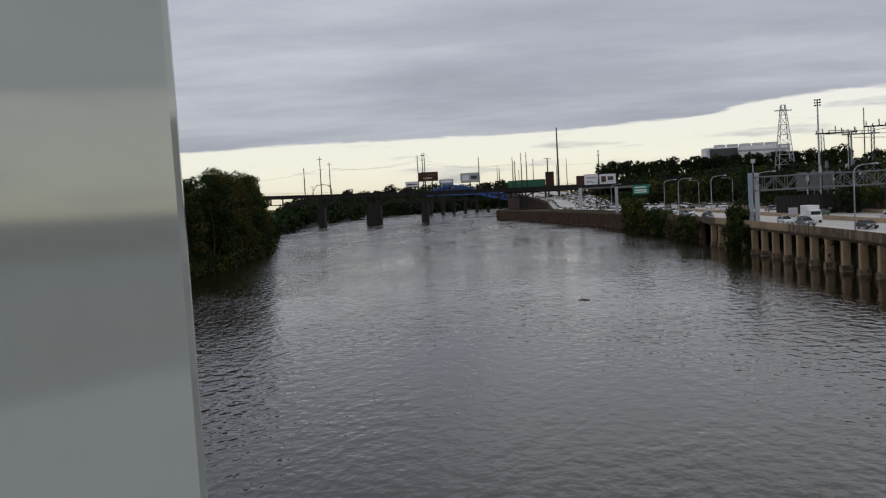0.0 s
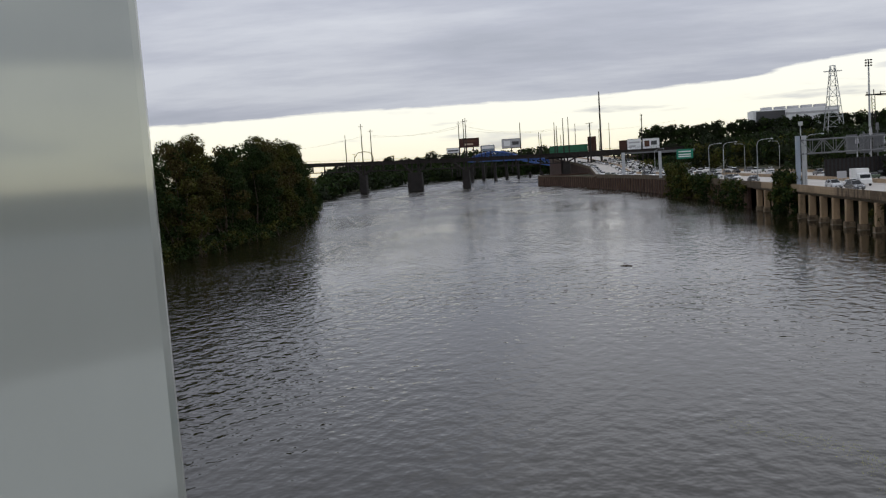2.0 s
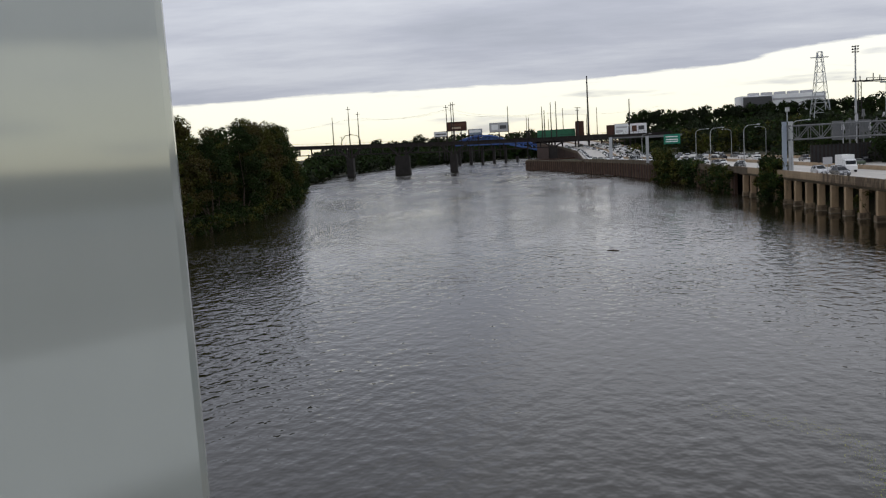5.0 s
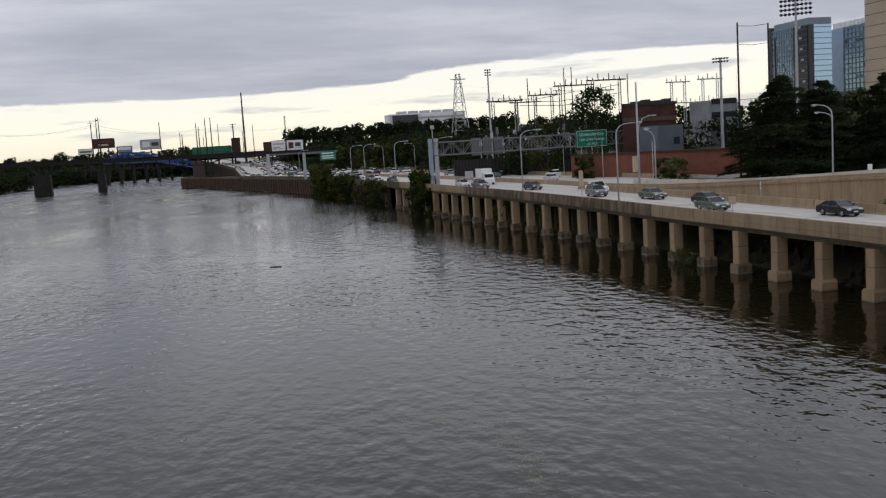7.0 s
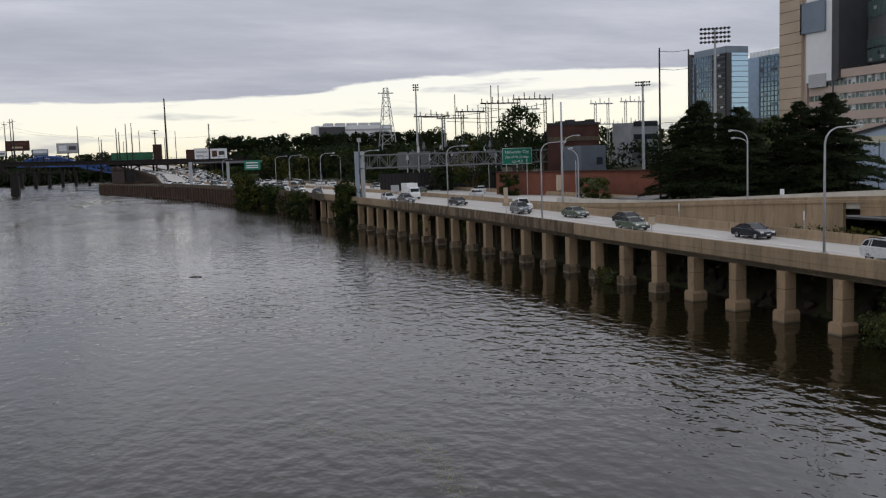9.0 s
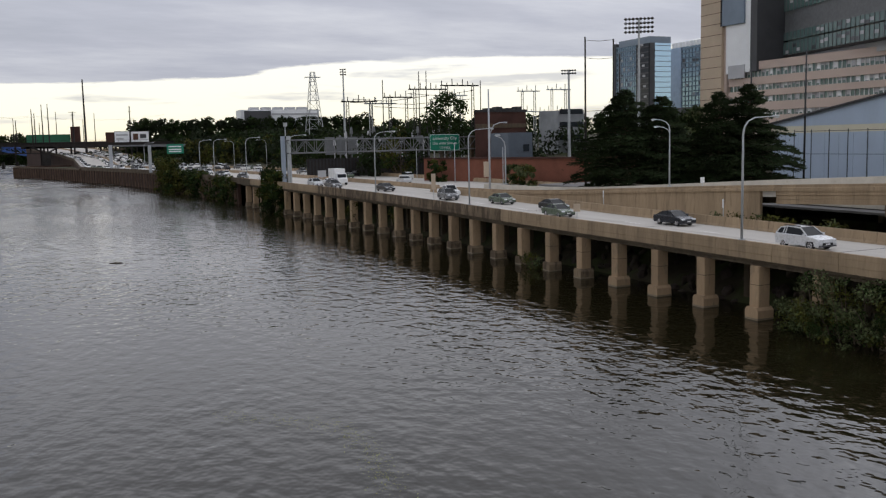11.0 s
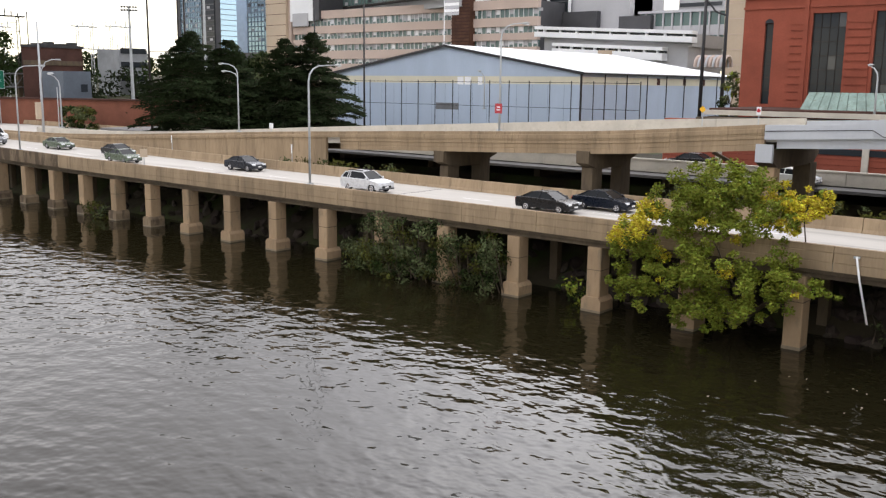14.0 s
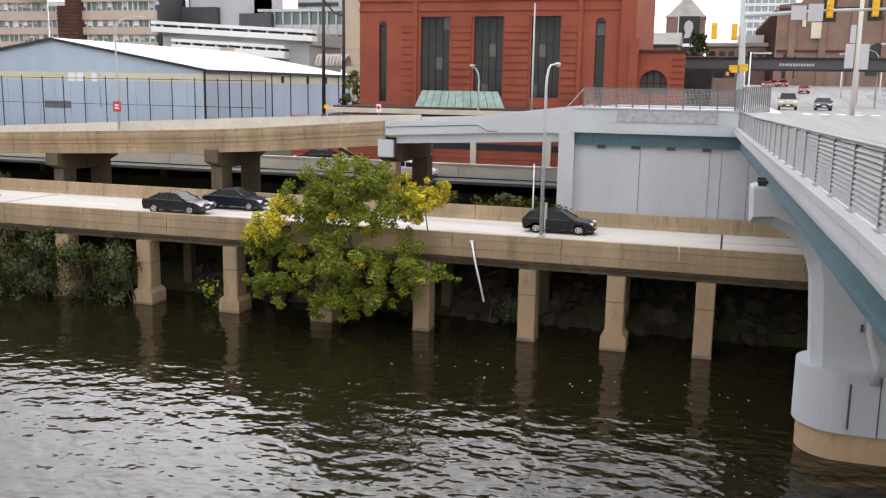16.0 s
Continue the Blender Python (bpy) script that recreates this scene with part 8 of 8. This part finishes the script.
for k, (src, x, off) in enumerate(far):
    a = math.degrees(math.atan2(road_y(x + 3) - road_y(x - 3), 6))
    copy_thing(src, pose(x, road_y(x) + off, rz_(x), 0, 0, a))["group"] = "cars on the highway"
def far_car(kind, paint, label):
    """The same outline with fewer parts, for the queue far away."""
    body, cab, w, (fx, rx, wr) = SHAPES[kind]
    t = thing("car", label, "car", (-330, 0, -40), group="queue of cars far down the highway")
    part("body", prism(BM(), body, "y", -w / 2, w / 2), PAINTS[paint], t)
    part("window_glass", prism(BM(), cab, "y", -w * 0.41, w * 0.41), CAR_GLASS, t)
    part("roof", prism(BM(), [(px, pz + 0.02) for px, pz in cab[1:-1]] + [(cab[-2][0], cab[-2][1] - 0.05), (cab[1][0], cab[1][1] - 0.05)], "y", -w * 0.40, w * 0.40), PAINTS[paint], t)
    for px in (fx, rx):
        for s in (-1, 1):
            wv = BM()
            bmesh.ops.create_cone(wv, cap_ends=True, segments=10, radius1=wr, radius2=wr, depth=0.2, matrix=Matrix.Translation((px, s * (w / 2 - 0.1), wr)) @ Matrix.Rotation(math.pi / 2, 4, "X"))
            part("wheel", wv, TYRE, t)
    return t


rng_ = np.random.default_rng(21)
pool = [far_car(k, c, l) for k, c, l in (("sedan", "white", "white sedan in the distant traffic queue"), ("suv", "silver", "silver car in the distant traffic queue"), ("sedan", "black", "black sedan in the distant traffic queue"), ("suv", "white", "white van-like car in the distant queue"),
        ("suv", "grey", "dark grey car in the distant queue"), ("sedan", "green", "dull green car in the distant queue"), ("pickup", "white", "white pickup in the distant traffic queue"), ("sedan", "silver", "silver sedan in the distant traffic queue"))]
spare = list(pool)
for lane in (2.6, 13.4, 21.0, 25.0, 29.0, 33.0):
    x = -318.0 - 6 * rng_.random()
    while x > -640:
        if rng_.random() < (0.85 if lane < 15 else 0.6):
            a = math.degrees(math.atan2(road_y(x + 3) - road_y(x - 3), 6))
            copy_thing(pool[int(rng_.integers(8))], pose(x, road_y(x) + lane, rz_(x), 0, 0, a if lane < 15 else a + 180))["group"] = "queue of cars far down the highway"
        x -= 7.5 + 7 * rng_.random()
for x, off in ((-214, 24), (-226, 30), (-240, 22), (-262, 28), (-292, 24), (-178, 23), (-195, 31)):
    copy_thing(pool[int(rng_.integers(8))], pose(x, road_y(x) + off, rz_(x), 0, 0, 180))["group"] = "cars on the highway"
for src, x in ((sed_b, -38.2), (sed_w, -62)):
    copy_thing(src, pose(x, 33.5, 6.57, 0, 0, 180))["group"] = "cars on the inland road"
copy_thing(sed_b, pose(10.7, 67, 12.31, 0, 0, -92))["group"] = "cars on the bridge street"
for k, o in enumerate(spare):
    x = -322 - 13 * k
    o.location = (x, edge(x) + 6.2 + 3.6 * (k % 2), rz_(x))
# box truck in the far lane
trk = thing("box_truck", "white box truck on the highway", "truck", (-182.4, 6.4, rz_(-182)), 0, group="cars on the highway")
part("cargo_box", bx(-3.4, -1.15, 0.9, 0.9, 1.15, 3.3, bevel=0.04), PAINTS["white"], trk)
cabm = BM()
prism(cabm, [(0.95, 0.5), (2.9, 0.5), (2.95, 1.2), (2.5, 1.4), (2.1, 2.4), (0.95, 2.5)], "y", -1.05, 1.05)
part("cab", cabm, PAINTS["white"], trk)
part("windscreen", bx(2.2, -0.9, 1.5, 2.45, 0.9, 2.2), GL_DARK, trk)
part("chassis", bx(-3.4, -0.5, 0.55, 2.6, 0.5, 0.9), BLACK, trk)
for px in (2.0, -2.2):
    for s in (-1, 1):
        wv = BM()
        bmesh.ops.create_cone(wv, cap_ends=True, segments=16, radius1=0.48, radius2=0.48, depth=0.28, matrix=Matrix.Translation((px, s * 0.95, 0.48)) @ Matrix.Rotation(math.pi / 2, 4, "X"))
        part("wheel", wv, TYRE, trk)

# ---- flotsam ----
fl_ = thing("driftwood", "dark branch drifting on the river", "driftwood", (-119.5, -42.8, 0.22))
b = BM()
tube(b, [(0, 0, 0.02), (0.2, 0.6, 0.05), (0.5, 1.5, 0.04)], [0.05, 0.06, 0.03], 5)
tube(b, [(0.2, 0.6, 0.05), (0.5, 0.9, 0.2)], [0.05, 0.02], 5)
part("branch", b, BARK, fl_)
lf = BM()
for k in range(42):
    x, y = -16 + 22 * rng_.random(), -5 - 6.0 * rng_.random() ** 1.5
    s, a = 0.025 + 0.045 * rng_.random(), 6.28 * rng_.random()
    prism(lf, [(x + s * math.cos(a + q), y + s * (0.5 + 0.4 * rng_.random()) * math.sin(a + q)) for q in (0, 1.6, 3.1, 4.7)], "z", 0.21, 0.24)
tagged(new("floating_leaves", mesh_of(lf, "floating_leaves", [TAN])), "pale leaves and foam bits floating on the water", "leaves", kind="stuff")
# drifting line of yellow-green scum on the open river
sc = BM()
for k in range(900):
    f = rng_.random()
    x = float(np.interp(f, [0, 0.25, 0.5, 0.75, 1], [-47.5, -44.6, -42.6, -37.6, -33.0])) + rng_.normal() * 0.7
    y = float(np.interp(f, [0, 0.25, 0.5, 0.75, 1], [-42.0, -39.2, -36.6, -36.6, -37.6])) + rng_.normal() * 0.45
    r, a = 0.012 + 0.03 * rng_.random() ** 2, 6.28 * rng_.random()
    prism(sc, [(x + r * math.cos(a + q), y + r * 0.6 * math.sin(a + q)) for q in (0, 1.6, 3.1, 4.7)], "z", 0.21, 0.225)
tagged(new("floating_scum", mesh_of(sc, "floating_scum", [mat("yellow_green_scum", (0.30, 0.31, 0.06), 0.8, vary=0.2, bump=0, island=0.3)])), "drifting line of yellow-green scum on the water", "scum", kind="stuff")

# ---- tall panel beside the overlook ----
pylon = thing("bridge_pylon", "tall satin grey metal-clad bridge pylon beside the overlook", "pylon", (-0.487, -50.082, 12.5), 30)
pylon.rotation_euler = (radians(0.6), 0, radians(30))
for z0, z1 in ((0.0, 0.9), (0.905, 3.4), (3.405, 6.0)):
    pm = BM()
    prism(pm, [(-0.012, 0.0), (-0.003, -0.003), (0.0, -0.012), (0.0, -1.5), (-0.5, -1.5), (-0.5, 0.0)], "z", z0, z1)
    part("cladding_panel", pm, PYLON, pylon)
for y, z in ((-0.28, 1.62), (-0.62, 2.28), (-0.27, 1.15), (-0.55, 0.98)):
    sp = BM()
    bmesh.ops.create_icosphere(sp, subdivisions=1, radius=0.004, matrix=Matrix.Translation((0.0, y, z)) @ Matrix.Diagonal((0.4, 0.8, 1.3, 1)))
    part("speck", sp, DARKP, pylon)
